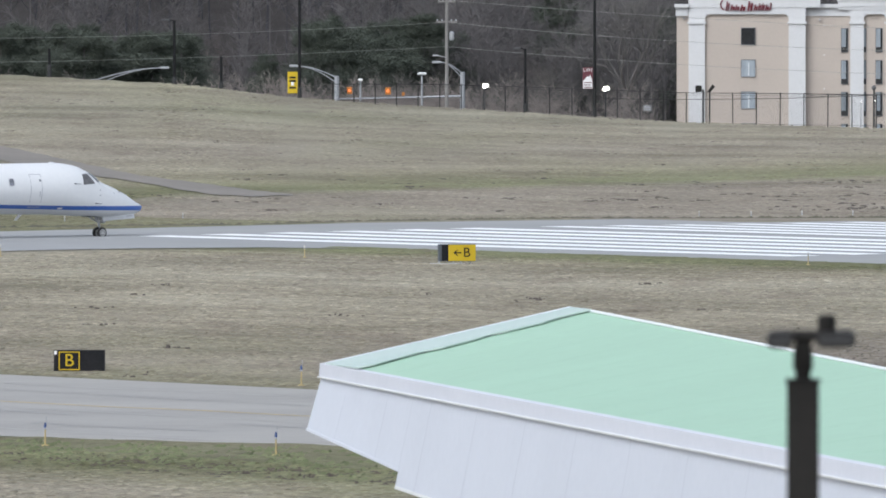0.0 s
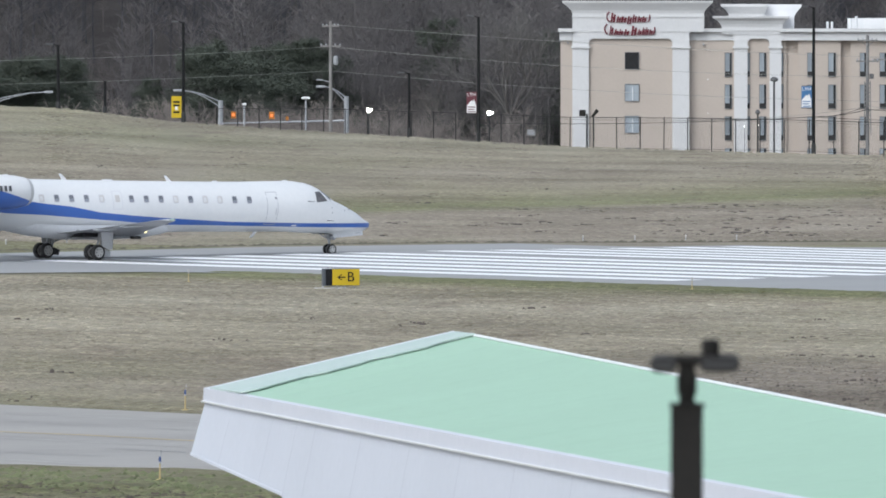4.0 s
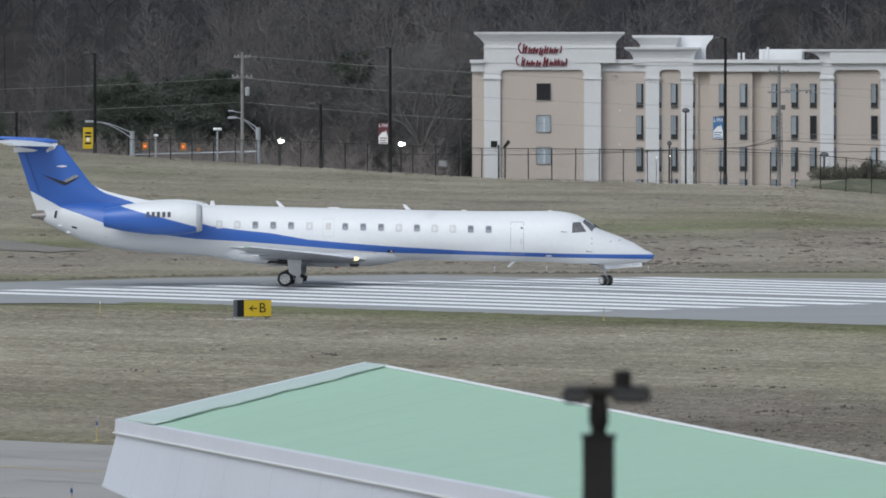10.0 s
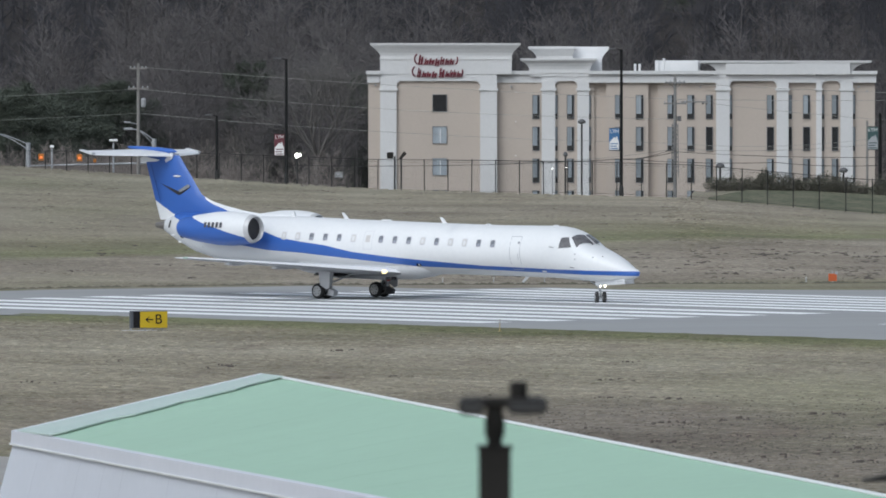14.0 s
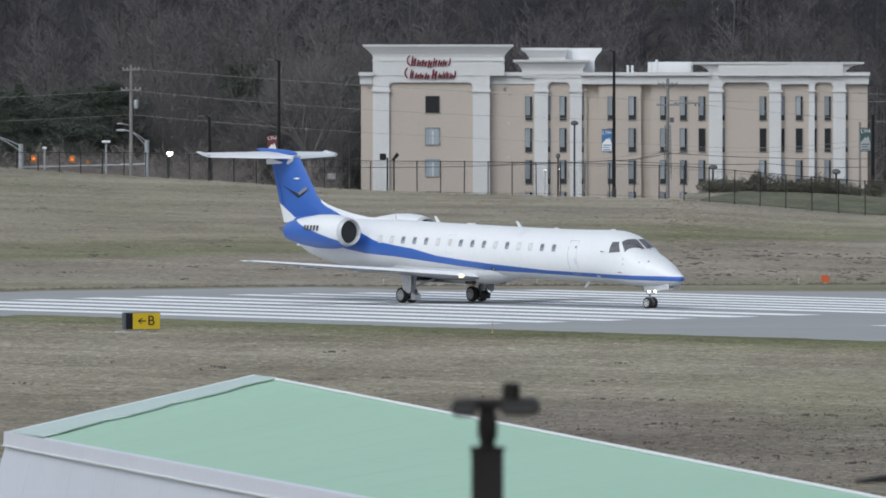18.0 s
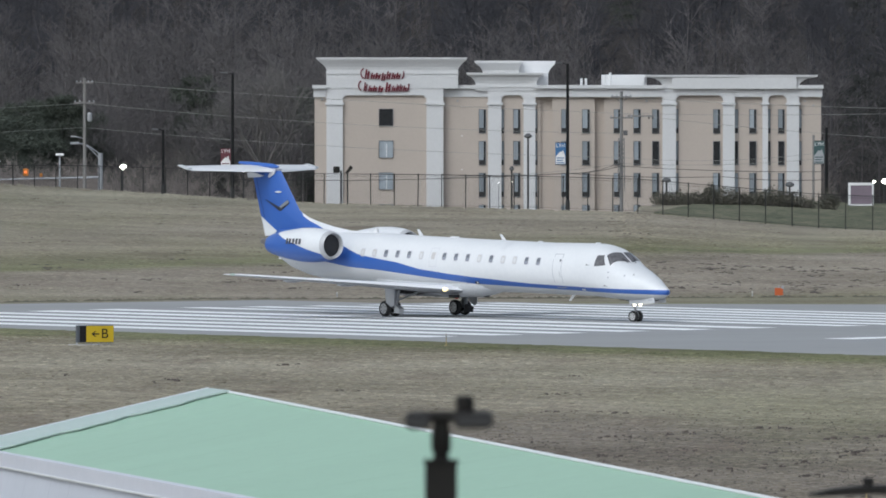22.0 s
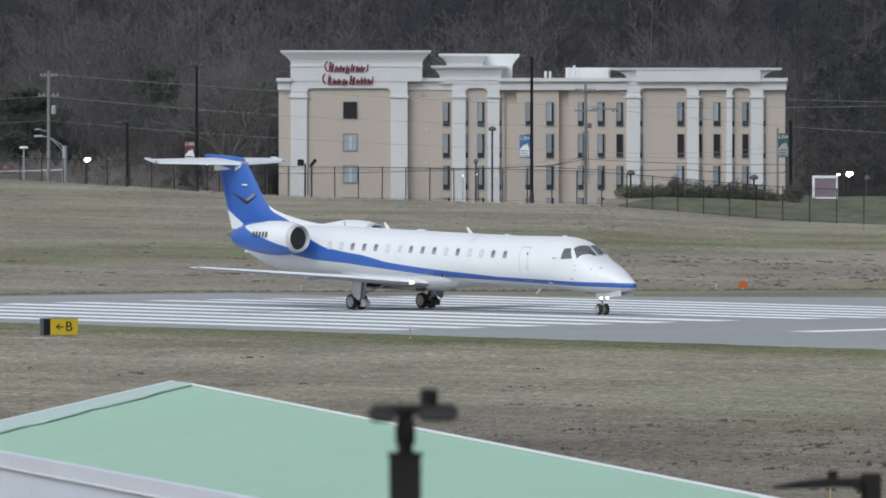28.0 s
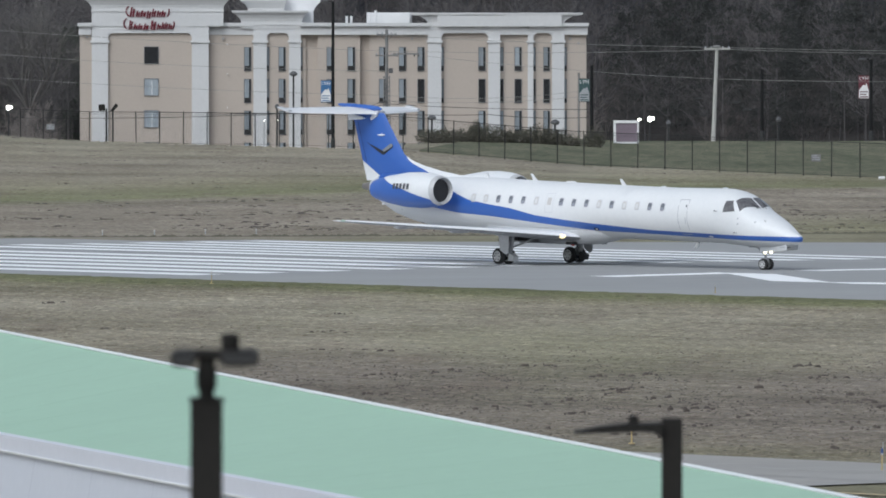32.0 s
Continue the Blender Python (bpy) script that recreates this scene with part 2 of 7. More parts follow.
def grass_material(name="winter_grass", island=False):
    """Winter grass: its cover changes in strips along the runway, dirt and greener growth among the tan."""
    m = mat(name, (1.05, 1.04, 1.02), (0.50, 0.485, 0.46), 1.0, scale=0.07, fine=3.2, bump=0.7, dist=0.2, spec=0.1)
    nt = m.node_tree
    n, ln = nt.nodes, nt.links
    b = n["Principled BSDF"]
    src = b.inputs["Base Color"].links[0].from_socket
    co = n.new("ShaderNodeTexCoord")
    dt = n.new("ShaderNodeVectorMath")
    dt.operation = "DOT_PRODUCT"
    dt.inputs[1].default_value = (VX, VY, 0)
    ln.new(co.outputs["Object"], dt.inputs[0])
    no = n.new("ShaderNodeTexNoise")
    no.inputs["Scale"].default_value = 0.05
    no.inputs["Detail"].default_value = 8
    no.inputs["Roughness"].default_value = 0.75
    ln.new(co.outputs["Object"], no.inputs["Vector"])

    def along(direction, zero, wander, stops, lo, hi):
        """Cover by the distance along a direction, its limits wandering by some metres."""
        d = n.new("ShaderNodeVectorMath")
        d.operation = "DOT_PRODUCT"
        d.inputs[1].default_value = direction
        ln.new(co.outputs["Object"], d.inputs[0])
        a = n.new("ShaderNodeMath")
        a.operation = "MULTIPLY_ADD"
        a.inputs[1].default_value = wander
        ln.new(no.outputs["Fac"], a.inputs[0])
        ln.new(d.outputs["Value"], a.inputs[2])
        r = n.new("ShaderNodeMapRange")
        zero += wander / 2
        r.inputs["From Min"].default_value, r.inputs["From Max"].default_value = zero + lo, zero + hi
        ln.new(a.outputs[0], r.inputs["Value"])
        rp = n.new("ShaderNodeValToRGB")
        el = rp.color_ramp.elements
        for k, (v, c) in enumerate(stops):
            e = el[k] if k < 2 else el.new((v - lo) / (hi - lo))
            e.position, e.color = (v - lo) / (hi - lo), (*c, 1)
        ln.new(r.outputs[0], rp.inputs["Fac"])
        return rp.outputs["Color"]

    def blend(a, b, fac):
        x = n.new("ShaderNodeMix")
        x.data_type = "RGBA"
        ln.new(a, x.inputs["A"])
        if isinstance(b, tuple):
            x.inputs["B"].default_value = (*b, 1)
        else:
            ln.new(b, x.inputs["B"])
        ln.new(fac, x.inputs["Factor"])
        return x.outputs["Result"]

    v_zero = RX * VX + RY * VY
    tan, pale, dirt, olive = (0.356, 0.325, 0.256), (0.378, 0.349, 0.28), (0.334, 0.292, 0.246), (0.303, 0.285, 0.203)
    near = along((VX, VY, 0), v_zero, 12.0, [(-240, tan), (-170, pale), (-156, (0.355, 0.325, 0.262)), (-152, (0.28, 0.265, 0.19)), (-148, (0.205, 0.212, 0.125)), (-143, (0.235, 0.235, 0.148)), (-140, (0.22, 0.215, 0.14)), (-115, olive), (-104, (0.345, 0.312, 0.25)),
                 (-88, tan), (-60, (0.36, 0.33, 0.262)), (-45, pale), (-36, tan), (-31, olive), (-29, (0.215, 0.22, 0.13)), (-26, (0.205, 0.212, 0.122)), (10, olive)], -240.0, 20.0)
    far = along((VX - 1.6, VY, 0), v_zero, 14.0, [(-60, olive), (18, olive), (27, (0.352, 0.314, 0.262)), (74, (0.345, 0.31, 0.258)), (80, (0.228, 0.234, 0.14)), (92, olive), (108, tan), (128, (0.34, 0.308, 0.252)), (150, tan), (190, (0.33, 0.31, 0.242)), (222, tan), (250, olive), (300, olive)], -60.0, 300.0)
    side = n.new("ShaderNodeMath")
    side.operation = "GREATER_THAN"
    side.inputs[1].default_value = v_zero
    ln.new(dt.outputs["Value"], side.inputs[0])
    cover = blend(near, far, side.outputs[0])

    def within(out, a, b, top=1.0):
        r = n.new("ShaderNodeMapRange")
        r.interpolation_type = "SMOOTHSTEP"
        r.inputs["From Min"].default_value, r.inputs["From Max"].default_value, r.inputs["To Max"].default_value = a, b, top
        ln.new(out, r.inputs["Value"])
        return r.outputs[0]

    def times(a, b):
        q = n.new("ShaderNodeMath")
        q.operation = "MULTIPLY"
        ln.new(a, q.inputs[0])
        ln.new(b, q.inputs[1])
        return q.outputs[0]

    # poor stony soil showing through, towards one end of the near field
    du = n.new("ShaderNodeVectorMath")
    du.operation = "DOT_PRODUCT"
    du.inputs[1].default_value = (UX, UY, 0)
    ln.new(co.outputs["Object"], du.inputs[0])
    u_zero = RX * UX + RY * UY
    wv = n.new("ShaderNodeMath")
    wv.operation = "MULTIPLY_ADD"
    wv.inputs[1].default_value = 26.0
    ln.new(no.outputs["Fac"], wv.inputs[0])
    ln.new(dt.outputs["Value"], wv.inputs[2])
    bare = times(within(wv.outputs[0], v_zero - 48, v_zero - 66), within(wv.outputs[0], v_zero - 104, v_zero - 86))
    bare = times(bare, within(du.outputs["Value"], u_zero + 72, u_zero + 112, 0.9))
    cover = blend(cover, (0.25, 0.222, 0.192), bare)
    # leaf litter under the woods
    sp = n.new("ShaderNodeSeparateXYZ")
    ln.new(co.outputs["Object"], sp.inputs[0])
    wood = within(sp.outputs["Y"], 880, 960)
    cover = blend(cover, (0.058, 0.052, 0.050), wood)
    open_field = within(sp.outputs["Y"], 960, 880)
    mx = n.new("ShaderNodeMix")
    mx.data_type, mx.blend_type = "RGBA", "MULTIPLY"
    mx.inputs["Factor"].default_value = 1
    ln.new(cover, mx.inputs["A"])
    ln.new(src, mx.inputs["B"])
    # broad drifts of fresher growth, stretched in depth to fit the camera's view
    drift = n.new("ShaderNodeMapping")
    drift.inputs["Scale"].default_value = (1.0, 0.25, 1.0)
    ln.new(co.outputs["Object"], drift.inputs["Vector"])
    n3 = n.new("ShaderNodeTexNoise")
    n3.inputs["Scale"].default_value = 0.03
    n3.inputs["Detail"].default_value = 5
    ln.new(drift.outputs[0], n3.inputs["Vector"])
    m3 = n.new("ShaderNodeMapRange")
    m3.inputs["From Min"].default_value, m3.inputs["From Max"].default_value, m3.inputs["To Max"].default_value = 0.50, 0.66, 0.45
    ln.new(n3.outputs["Fac"], m3.inputs["Value"])
    x3 = n.new("ShaderNodeMix")
    x3.data_type = "RGBA"
    x3.inputs["B"].default_value = (0.245, 0.248, 0.15, 1)
    ln.new(times(m3.outputs[0], open_field), x3.inputs["Factor"])
    ln.new(mx.outputs["Result"], x3.inputs["A"])
    out = x3.outputs["Result"]
    # streaks that the mower leaves along the runway
    lane = n.new("ShaderNodeCombineXYZ")
    for out_, k, i in ((du.outputs["Value"], 0.03, 0), (dt.outputs["Value"], 0.75, 1)):
        f = n.new("ShaderNodeMath")
        f.operation = "MULTIPLY"
        f.inputs[1].default_value = k
        ln.new(out_, f.inputs[0])
        ln.new(f.outputs[0], lane.inputs[i])
    n5 = n.new("ShaderNodeTexNoise")
    n5.inputs["Scale"].default_value = 1.0
    n5.inputs["Detail"].default_value = 3
    ln.new(lane.outputs[0], n5.inputs["Vector"])
    m5 = n.new("ShaderNodeMapRange")
    m5.inputs["From Min"].default_value, m5.inputs["From Max"].default_value = 0.3, 0.7
    m5.inputs["To Min"].default_value, m5.inputs["To Max"].default_value = 0.85, 1.11
    ln.new(n5.outputs["Fac"], m5.inputs["Value"])
    h5 = n.new("ShaderNodeHueSaturation")
    ln.new(m5.outputs[0], h5.inputs["Value"])
    ln.new(out, h5.inputs["Color"])
    near_side = n.new("ShaderNodeMath")
    near_side.operation = "MULTIPLY_ADD"
    near_side.inputs[1].default_value, near_side.inputs[2].default_value = -0.65, 1.0
    ln.new(side.outputs[0], near_side.inputs[0])
    out = blend(out, h5.outputs[0], near_side.outputs[0])
    # small patches of bare or darker growth
    n4 = n.new("ShaderNodeTexNoise")
    n4.inputs["Scale"].default_value = 0.30
    n4.inputs["Detail"].default_value = 7
    n4.inputs["Roughness"].default_value = 0.7
    ln.new(drift.outputs[0], n4.inputs["Vector"])
    m4 = n.new("ShaderNodeMapRange")
    m4.inputs["From Min"].default_value, m4.inputs["From Max"].default_value, m4.inputs["To Max"].default_value = 0.53, 0.70, 0.58
    ln.new(n4.outputs["Fac"], m4.inputs["Value"])
    x4 = n.new("ShaderNodeMix")
    x4.data_type = "RGBA"
    x4.inputs["B"].default_value = (0.172, 0.140, 0.115, 1)
    ln.new(times(m4.outputs[0], open_field), x4.inputs["Factor"])
    ln.new(out, x4.inputs["A"])
    out = x4.outputs["Result"]
    if island:
        ge = n.new("ShaderNodeNewGeometry")
        mi = n.new("ShaderNodeMapRange")
        mi.inputs["To Min"].default_value, mi.inputs["To Max"].default_value = 0.70, 1.15
        ln.new(ge.outputs["Random Per Island"], mi.inputs["Value"])
        hv = n.new("ShaderNodeHueSaturation")
        ln.new(mi.outputs[0], hv.inputs["Value"])
        ln.new(out, hv.inputs["Color"])
        out = hv.outputs[0]
    ln.new(out, b.inputs["Base Color"])
    return m


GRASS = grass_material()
build_ground()


def build_runway():
    rw = thing("runway", "grey asphalt runway with white threshold stripes", "runway", kind="structure")
    g = Geo()
    for u0, u1, far in [(-34, -25, 16), (-25, 0, 22.4), (0, 60, 22.4), (60, 200, 22.4), (200, 700, 22.4)]:
        for v0, v1 in [(-25, 0), (0, far)]:
            g.add([lay(u0, v0), lay(u1, v0), lay(u1, v1), lay(u0, v1)], [(0, 1, 2, 3)])
    # skirt of the slab
    for a, b in [((-34, -25), (700, -25)), ((-25, 22.4), (700, 22.4)), ((-34, -25), (-34, 16))]:
        g.add([lay(*a), lay(*b), lay(*b, -0.3), lay(*a, -0.3)], [(0, 1, 2, 3)])
    part("asphalt", g, ASPHALT, rw)
    # fillet towards the connecting taxiway, and the paved shoulder on the far side
    f = Geo()
    vs = [-25, -28, -32, -37, -45, -60, -80, -100, -119]
    edge = [4, -4, -7, -8.5, -9, -9, -9, -9, -4]
    top = lambda u, v: (*xy(u, v), land(*xy(u, v)) + (0.024 if v > -26 else 0.03))
    f.add([top(u, v) for v, e in zip(vs, edge) for u in (-34, -20, e)], [(3 * i + j, 3 * i + j + 1, 3 * i + j + 4, 3 * i + j + 3) for i in range(8) for j in range(2)])
    part("connector", f, ASPHALT, rw)
    s = Geo()
    pts = [(-27, 16)] + [uv(x, y) for x, y in ((0, 528.5), (20.6, 526.5), (40, 524), (75, 520))] + [(150, 20)]
    s.add([lay(u, v, -0.012) for u, v in pts], [tuple(range(len(pts)))])
    part("shoulder", s, ASPHALT, rw)
    # threshold stripes, each worn by itself
    for k in range(12):
        v = (k - 5) * 3.505 - 2.629 if k < 6 else (k - 6) * 3.505 + 2.629
        w = 0.876
        st = Geo()
        us = [-22.86 + 45.72 * i / 4 for i in range(5)]
        for a, b in zip(us, us[1:]):
            st.add([lay(a, v - w, 0.006), lay(b, v - w, 0.006), lay(b, v + w, 0.006), lay(a, v + w, 0.006)], [(0, 1, 2, 3)])
        part("threshold_stripe", st, PAINT, rw)
    # the two digits of the runway's heading
    for v0 in (-4.0, 7.2):
        d = Geo()
        two = [((36.4, 0), (38.2, 0), (38.2, -7.1), (36.4, -7.1)), ((38.2, 0), (40.0, 0), (51.0, -6.8), (48.6, -6.8)), ((38.2, 0), (48.6, -6.8), (47.2, -6.8), (38.2, -1.0))]
        rim = [(51.0, -6.8, 48.6, -6.8), (52.5, -7.2, 51.2, -5.6), (54.4, -6.7, 52.6, -5.0), (55.8, -5.0, 53.8, -4.0), (55.8, -2.1, 53.8, -2.6), (54.3, -0.4, 52.9, -1.6), (51.2, 0, 51.0, -1.6)]
        two += [((a, b), (e, f), (g2, h2), (c2, d2)) for (a, b, c2, d2), (e, f, g2, h2) in zip(rim, rim[1:])]
        for q in two:
            d.add([lay(u, v0 + v, 0.006) for u, v in q], [(0, 1, 2, 3)])
        part("runway_digit", d, PAINT, rw, "white painted figure two")


def taxi_edge(u):
    """The taxiway's near rim, which splays towards the lens."""
    return float(np.interp(u, [100, 135, 145, 160], [-142, -140.4, -136.8, -136.8]))


def build_taxiway():
    tw = thing("taxiway", "worn grey asphalt taxiway with a faint yellow line", "taxiway", kind="structure")
    g = Geo()
    us = [-260 + 8 * i for i in range(45)] + [98 + 3 * i for i in range(26)]
    rows = []
    for u in us:
        e = taxi_edge(u)
        rows.append([(*xy(u, v), land(*xy(u, v)) + up) for v, up in ((-114, -0.1), (-114, 0.04), (-118.3, 0.04), (-122, 0.04), (e * 0.5 - 61, 0.04), (e, 0.04), (e, -0.1))])
    g.loft(rows, False, False)
    part("asphalt", g, ASPHALT_OLD, tw)
    # pale broken rim of the pavement
    rng = np.random.default_rng(8)
    rim = Geo()
    for u in np.arange(-150, 170, 0.9):
        if rng.random() < 0.5:
            q = [(u, 0.02), (u + rng.uniform(0.3, 0.85), 0.02), (u + 0.7, rng.uniform(0.1, 0.42)), (u + 0.1, rng.uniform(0.1, 0.35))]
            q = [(p, taxi_edge(p) + w) for p, w in q]
            rim.add([(*xy(*p), land(*xy(*p)) + 0.048) for p in q], [(0, 1, 2, 3)])
    part("pavement_rim", rim, PALERIM, tw, "pale broken pavement rim")
    for v, w, m, nm in ((-126.0, 0.17, YELLOW_LINE, "centre_line"), (-130.5, 0.16, SEAL, "sealed_crack"), (-134.5, 0.12, SEAL, "sealed_crack"), (-121.0, 0.1, SEAL, "sealed_crack"), (-117.6, 0.1, SEALPALE, "patched_seam"), (-128.4, 0.14, SEALPALE, "patched_seam"), (-137.2, 0.14, SEALPALE, "patched_seam"), (-139.5, 0.08, SEAL, "sealed_crack")):
        s = Geo()
        us = [-200 + 4 * i for i in range(96)]
        wob = [0.3 * math.sin(u * 0.21 + v) + 0.12 * math.sin(u * 0.83 + 2 * v) for u in us]
        gap = [nm != "centre_line" and math.sin(u * 0.11 + v * 1.7) + math.sin(u * 0.37 + v) < -0.35 for u in us]
        for i in range(95):
            if gap[i] or v - w < taxi_edge(us[i + 1]) + 0.6:
                continue
            a, b, c, d = (us[i], v - w + wob[i]), (us[i + 1], v - w + wob[i + 1]), (us[i + 1], v + w + wob[i + 1]), (us[i], v + w + wob[i])
            s.add([(*xy(*q), land(*xy(*q)) + 0.047) for q in (a, b, c, d)], [(0, 1, 2, 3)])
        part(nm, s, m, tw)


def build_verges():
    """Turf that has grown over the pavements' edges, ragged along its rim."""
    rng = np.random.default_rng(3)
    g = Geo()
    for v, side, u0, u1, h in ((-25, -1, -2, 330, 0.03), (-142, -1, -200, 172, 0.05)):
        us = np.arange(u0, u1, 0.7)
        rim = [v if v == -25 else taxi_edge(u) for u in us]
        inner = [r - side * rng.uniform(-0.4, 0.12) for r in rim]
        rows = []
        for u, a, r in zip(us, inner, rim):
            z = lambda q: (deck(u, q) if v == -25 else land(*xy(u, q))) + h * rng.uniform(0.7, 1.3)
            rows.append([(*xy(u, a), z(a) - h * 0.5), (*xy(u, a + side * 0.12), z(a)), (*xy(u, r + side * 1.0), z(r + side)), (*xy(u, r + side * 2.4), land(*xy(u, r + side * 2.4)) - 0.03)])
        g.loft(rows, False, False)
    tagged(part("grass_verge", g, GRASS), "ragged turf grown over the pavement edge", "grass", kind="stuff")


SEALPALE = mat("pale_seam", (0.40, 0.39, 0.375), (0.34, 0.33, 0.32), 0.9, scale=0.3, fine=4)
PALERIM = mat("pale_rim_concrete", (0.55, 0.53, 0.50), (0.45, 0.43, 0.40), 0.9, scale=1, fine=6)
YELLOW_LINE = mat("faded_yellow_line", (0.50, 0.39, 0.21), (0.37, 0.31, 0.21), 0.8, scale=0.3, fine=4)
SEAL = mat("crack_sealant", (0.275, 0.27, 0.262), (0.315, 0.308, 0.30), 0.7, scale=0.4, fine=4)
build_runway()
build_taxiway()
build_verges()


# ---- the regional jet ----
def ramp_lines(nt, x_out, pts, lo, hi):
    """A height along the body as a piecewise line, out of a map and a curve."""
    n, ln = nt.nodes, nt.links
    c = n.new("ShaderNodeFloatCurve")
    x0, x1 = pts[0][0], pts[-1][0]
    cv = c.mapping.curves[0]
    q = [((x - x0) / (x1 - x0), (z - lo) / (hi - lo)) for x, z in pts]
    cv.points[0].location, cv.points[1].location = q[0], q[-1]
    for p in q[1:-1]:
        cv.points.new(*p)
    for p in cv.points:
        p.handle_type = "VECTOR"
    c.mapping.update()
    m = n.new("ShaderNodeMapRange")
    m.inputs["From Min"].default_value, m.inputs["From Max"].default_value = x0, x1
    ln.new(x_out, m.inputs["Value"])
    ln.new(m.outputs[0], c.inputs["Value"])
    r = n.new("ShaderNodeMapRange")
    r.inputs["To Min"].default_value, r.inputs["To Max"].default_value = lo, hi
    ln.new(c.outputs[0], r.inputs["Value"])
    return r.outputs[0]


def livery(name, upper, lower, lo=-1.0, hi=9.0, grey_below=None):
    """Gloss white aircraft paint with a blue band between two lines; pale grey under the band where asked."""
    m = mat(name, (0.75, 0.755, 0.765), (0.69, 0.70, 0.715), 0.35, scale=0.5, fine=6, mix=0.35)
    nt = m.node_tree
    n, ln = nt.nodes, nt.links
    b = n["Principled BSDF"]
    src = b.inputs["Base Color"].links[0].from_socket
    co = n.new("ShaderNodeTexCoord")
    sp = n.new("ShaderNodeSeparateXYZ")
    ln.new(co.outputs["Object"], sp.inputs[0])

    def above(pts):
        mt = n.new("ShaderNodeMath")
        mt.operation = "GREATER_THAN"
        ln.new(sp.outputs["Z"], mt.inputs[0])
        ln.new(ramp_lines(nt, sp.outputs["X"], pts, lo, hi), mt.inputs[1])
        return mt.outputs[0]

    def mixin(src, fac, colour):
        mx = n.new("ShaderNodeMix")
        mx.data_type = "RGBA"
        ln.new(src, mx.inputs["A"])
        mx.inputs["B"].default_value = (*colour, 1)
        ln.new(fac, mx.inputs["Factor"])
        return mx.outputs["Result"]

    band = n.new("ShaderNodeMath")
    band.operation = "SUBTRACT"
    band.use_clamp = True
    ln.new(above(lower), band.inputs[0])
    ln.new(above(upper), band.inputs[1])
    if grey_below:
        inv = n.new("ShaderNodeMath")
        inv.operation = "SUBTRACT"
        inv.inputs[0].default_value = 1
        ln.new(above(lower), inv.inputs[1])
        src = mixin(src, inv.outputs[0], grey_below)
    out = mixin(src, band.outputs[0], (0.038, 0.118, 0.42))
    ln.new(out, b.inputs["Base Color"])
    return m


BODY_UP = [(-13, 8.9), (-9.0, 5.1), (-7.0, 3.86), (-6.0, 3.45), (-3.4, 2.70), (-2.1, 2.53), (-0.65, 2.38), (0.95, 2.10), (2.7, 1.94), (4.6, 1.80), (8.3, 1.58), (12.4, 1.47), (14.5, 1.44), (16.6, 1.42), (17, 1.42)]
BODY_LOW = [(-13, 4.8), (-10.3, 3.55), (-8.1, 2.78), (-6, 2.36), (-4.1, 2.12), (-2.1, 2.02), (0.7, 1.80), (2.7, 1.64), (4.6, 1.50), (8.3, 1.41), (12.4, 1.29), (16.6, 1.21), (17, 1.20)]
JET_BODY = livery("jet_body_paint", BODY_UP, BODY_LOW, grey_below=(0.60, 0.61, 0.62))
FIN_PAINT = livery("jet_fin_paint", [(-14, 9), (-8.95, 9), (-8.88, 4.62), (-8.55, 4.32), (-8.2, 4.15), (-7.5, 3.93), (-6.8, 3.69), (-6, 3.42), (-3, 2.5)], [(-14, 5.3), (-11.67, 4.28), (-10.3, 3.55), (-6, 1.5), (-3, 0.4)], lo=0, hi=10)
NAC_PAINT = livery("jet_engine_paint", [(-9, 4.3), (-8.2, 4.0), (-7.35, 3.61), (-6.5, 3.36), (-5.74, 3.18), (-4.93, 2.96), (-4.0, 2.71), (-3.6, 2.60)], [(-9, -1), (-3.8, -1)], lo=-1, hi=9)
JETWHITE = mat("jet_white_paint", (0.76, 0.76, 0.77), (0.70, 0.705, 0.72), 0.3, scale=0.6, fine=7, mix=0.35)
JETGREY = mat("jet_grey_paint", (0.45, 0.46, 0.48), (0.38, 0.39, 0.41), 0.4, scale=0.8, fine=8)
JETBLUE = mat("jet_blue_paint", (0.038, 0.118, 0.42), (0.05, 0.14, 0.48), 0.3, scale=0.8, fine=8)
BAREMETAL = mat("heat_stained_metal", (0.30, 0.28, 0.26), (0.22, 0.20, 0.185), 0.4, 0.6, scale=1, fine=10)
LIPGREY = mat("intake_lip_grey", (0.55, 0.55, 0.56), (0.46, 0.46, 0.47), 0.4, 0.2, scale=1, fine=10)
SEAM = mat("panel_seam_grey", (0.42, 0.43, 0.46), (0.36, 0.37, 0.4), 0.5, scale=1, fine=10)
SHADEPALE = mat("drawn_window_shade", (0.62, 0.60, 0.58), (0.55, 0.53, 0.52), 0.4, scale=2, fine=10)
PORTHOLE = mat("cabin_window_glass", (0.22, 0.23, 0.26), (0.15, 0.16, 0.18), 0.1, scale=2, fine=10)
LANDING = glow("landing_light_glass", (1.0, 0.90, 0.66), 4.5)
ROOTLAMP = glow("root_light_glass", (1.0, 0.82, 0.42), 1.25)
FANMETAL = mat("dark_fan_metal", (0.10, 0.10, 0.105), (0.06, 0.06, 0.065), 0.45, 0.5, scale=2, fine=10)
INTAKE = mat("engine_intake_dark", (0.014, 0.014, 0.016), (0.025, 0.025, 0.027), 0.6, 0.0, scale=2, fine=10)

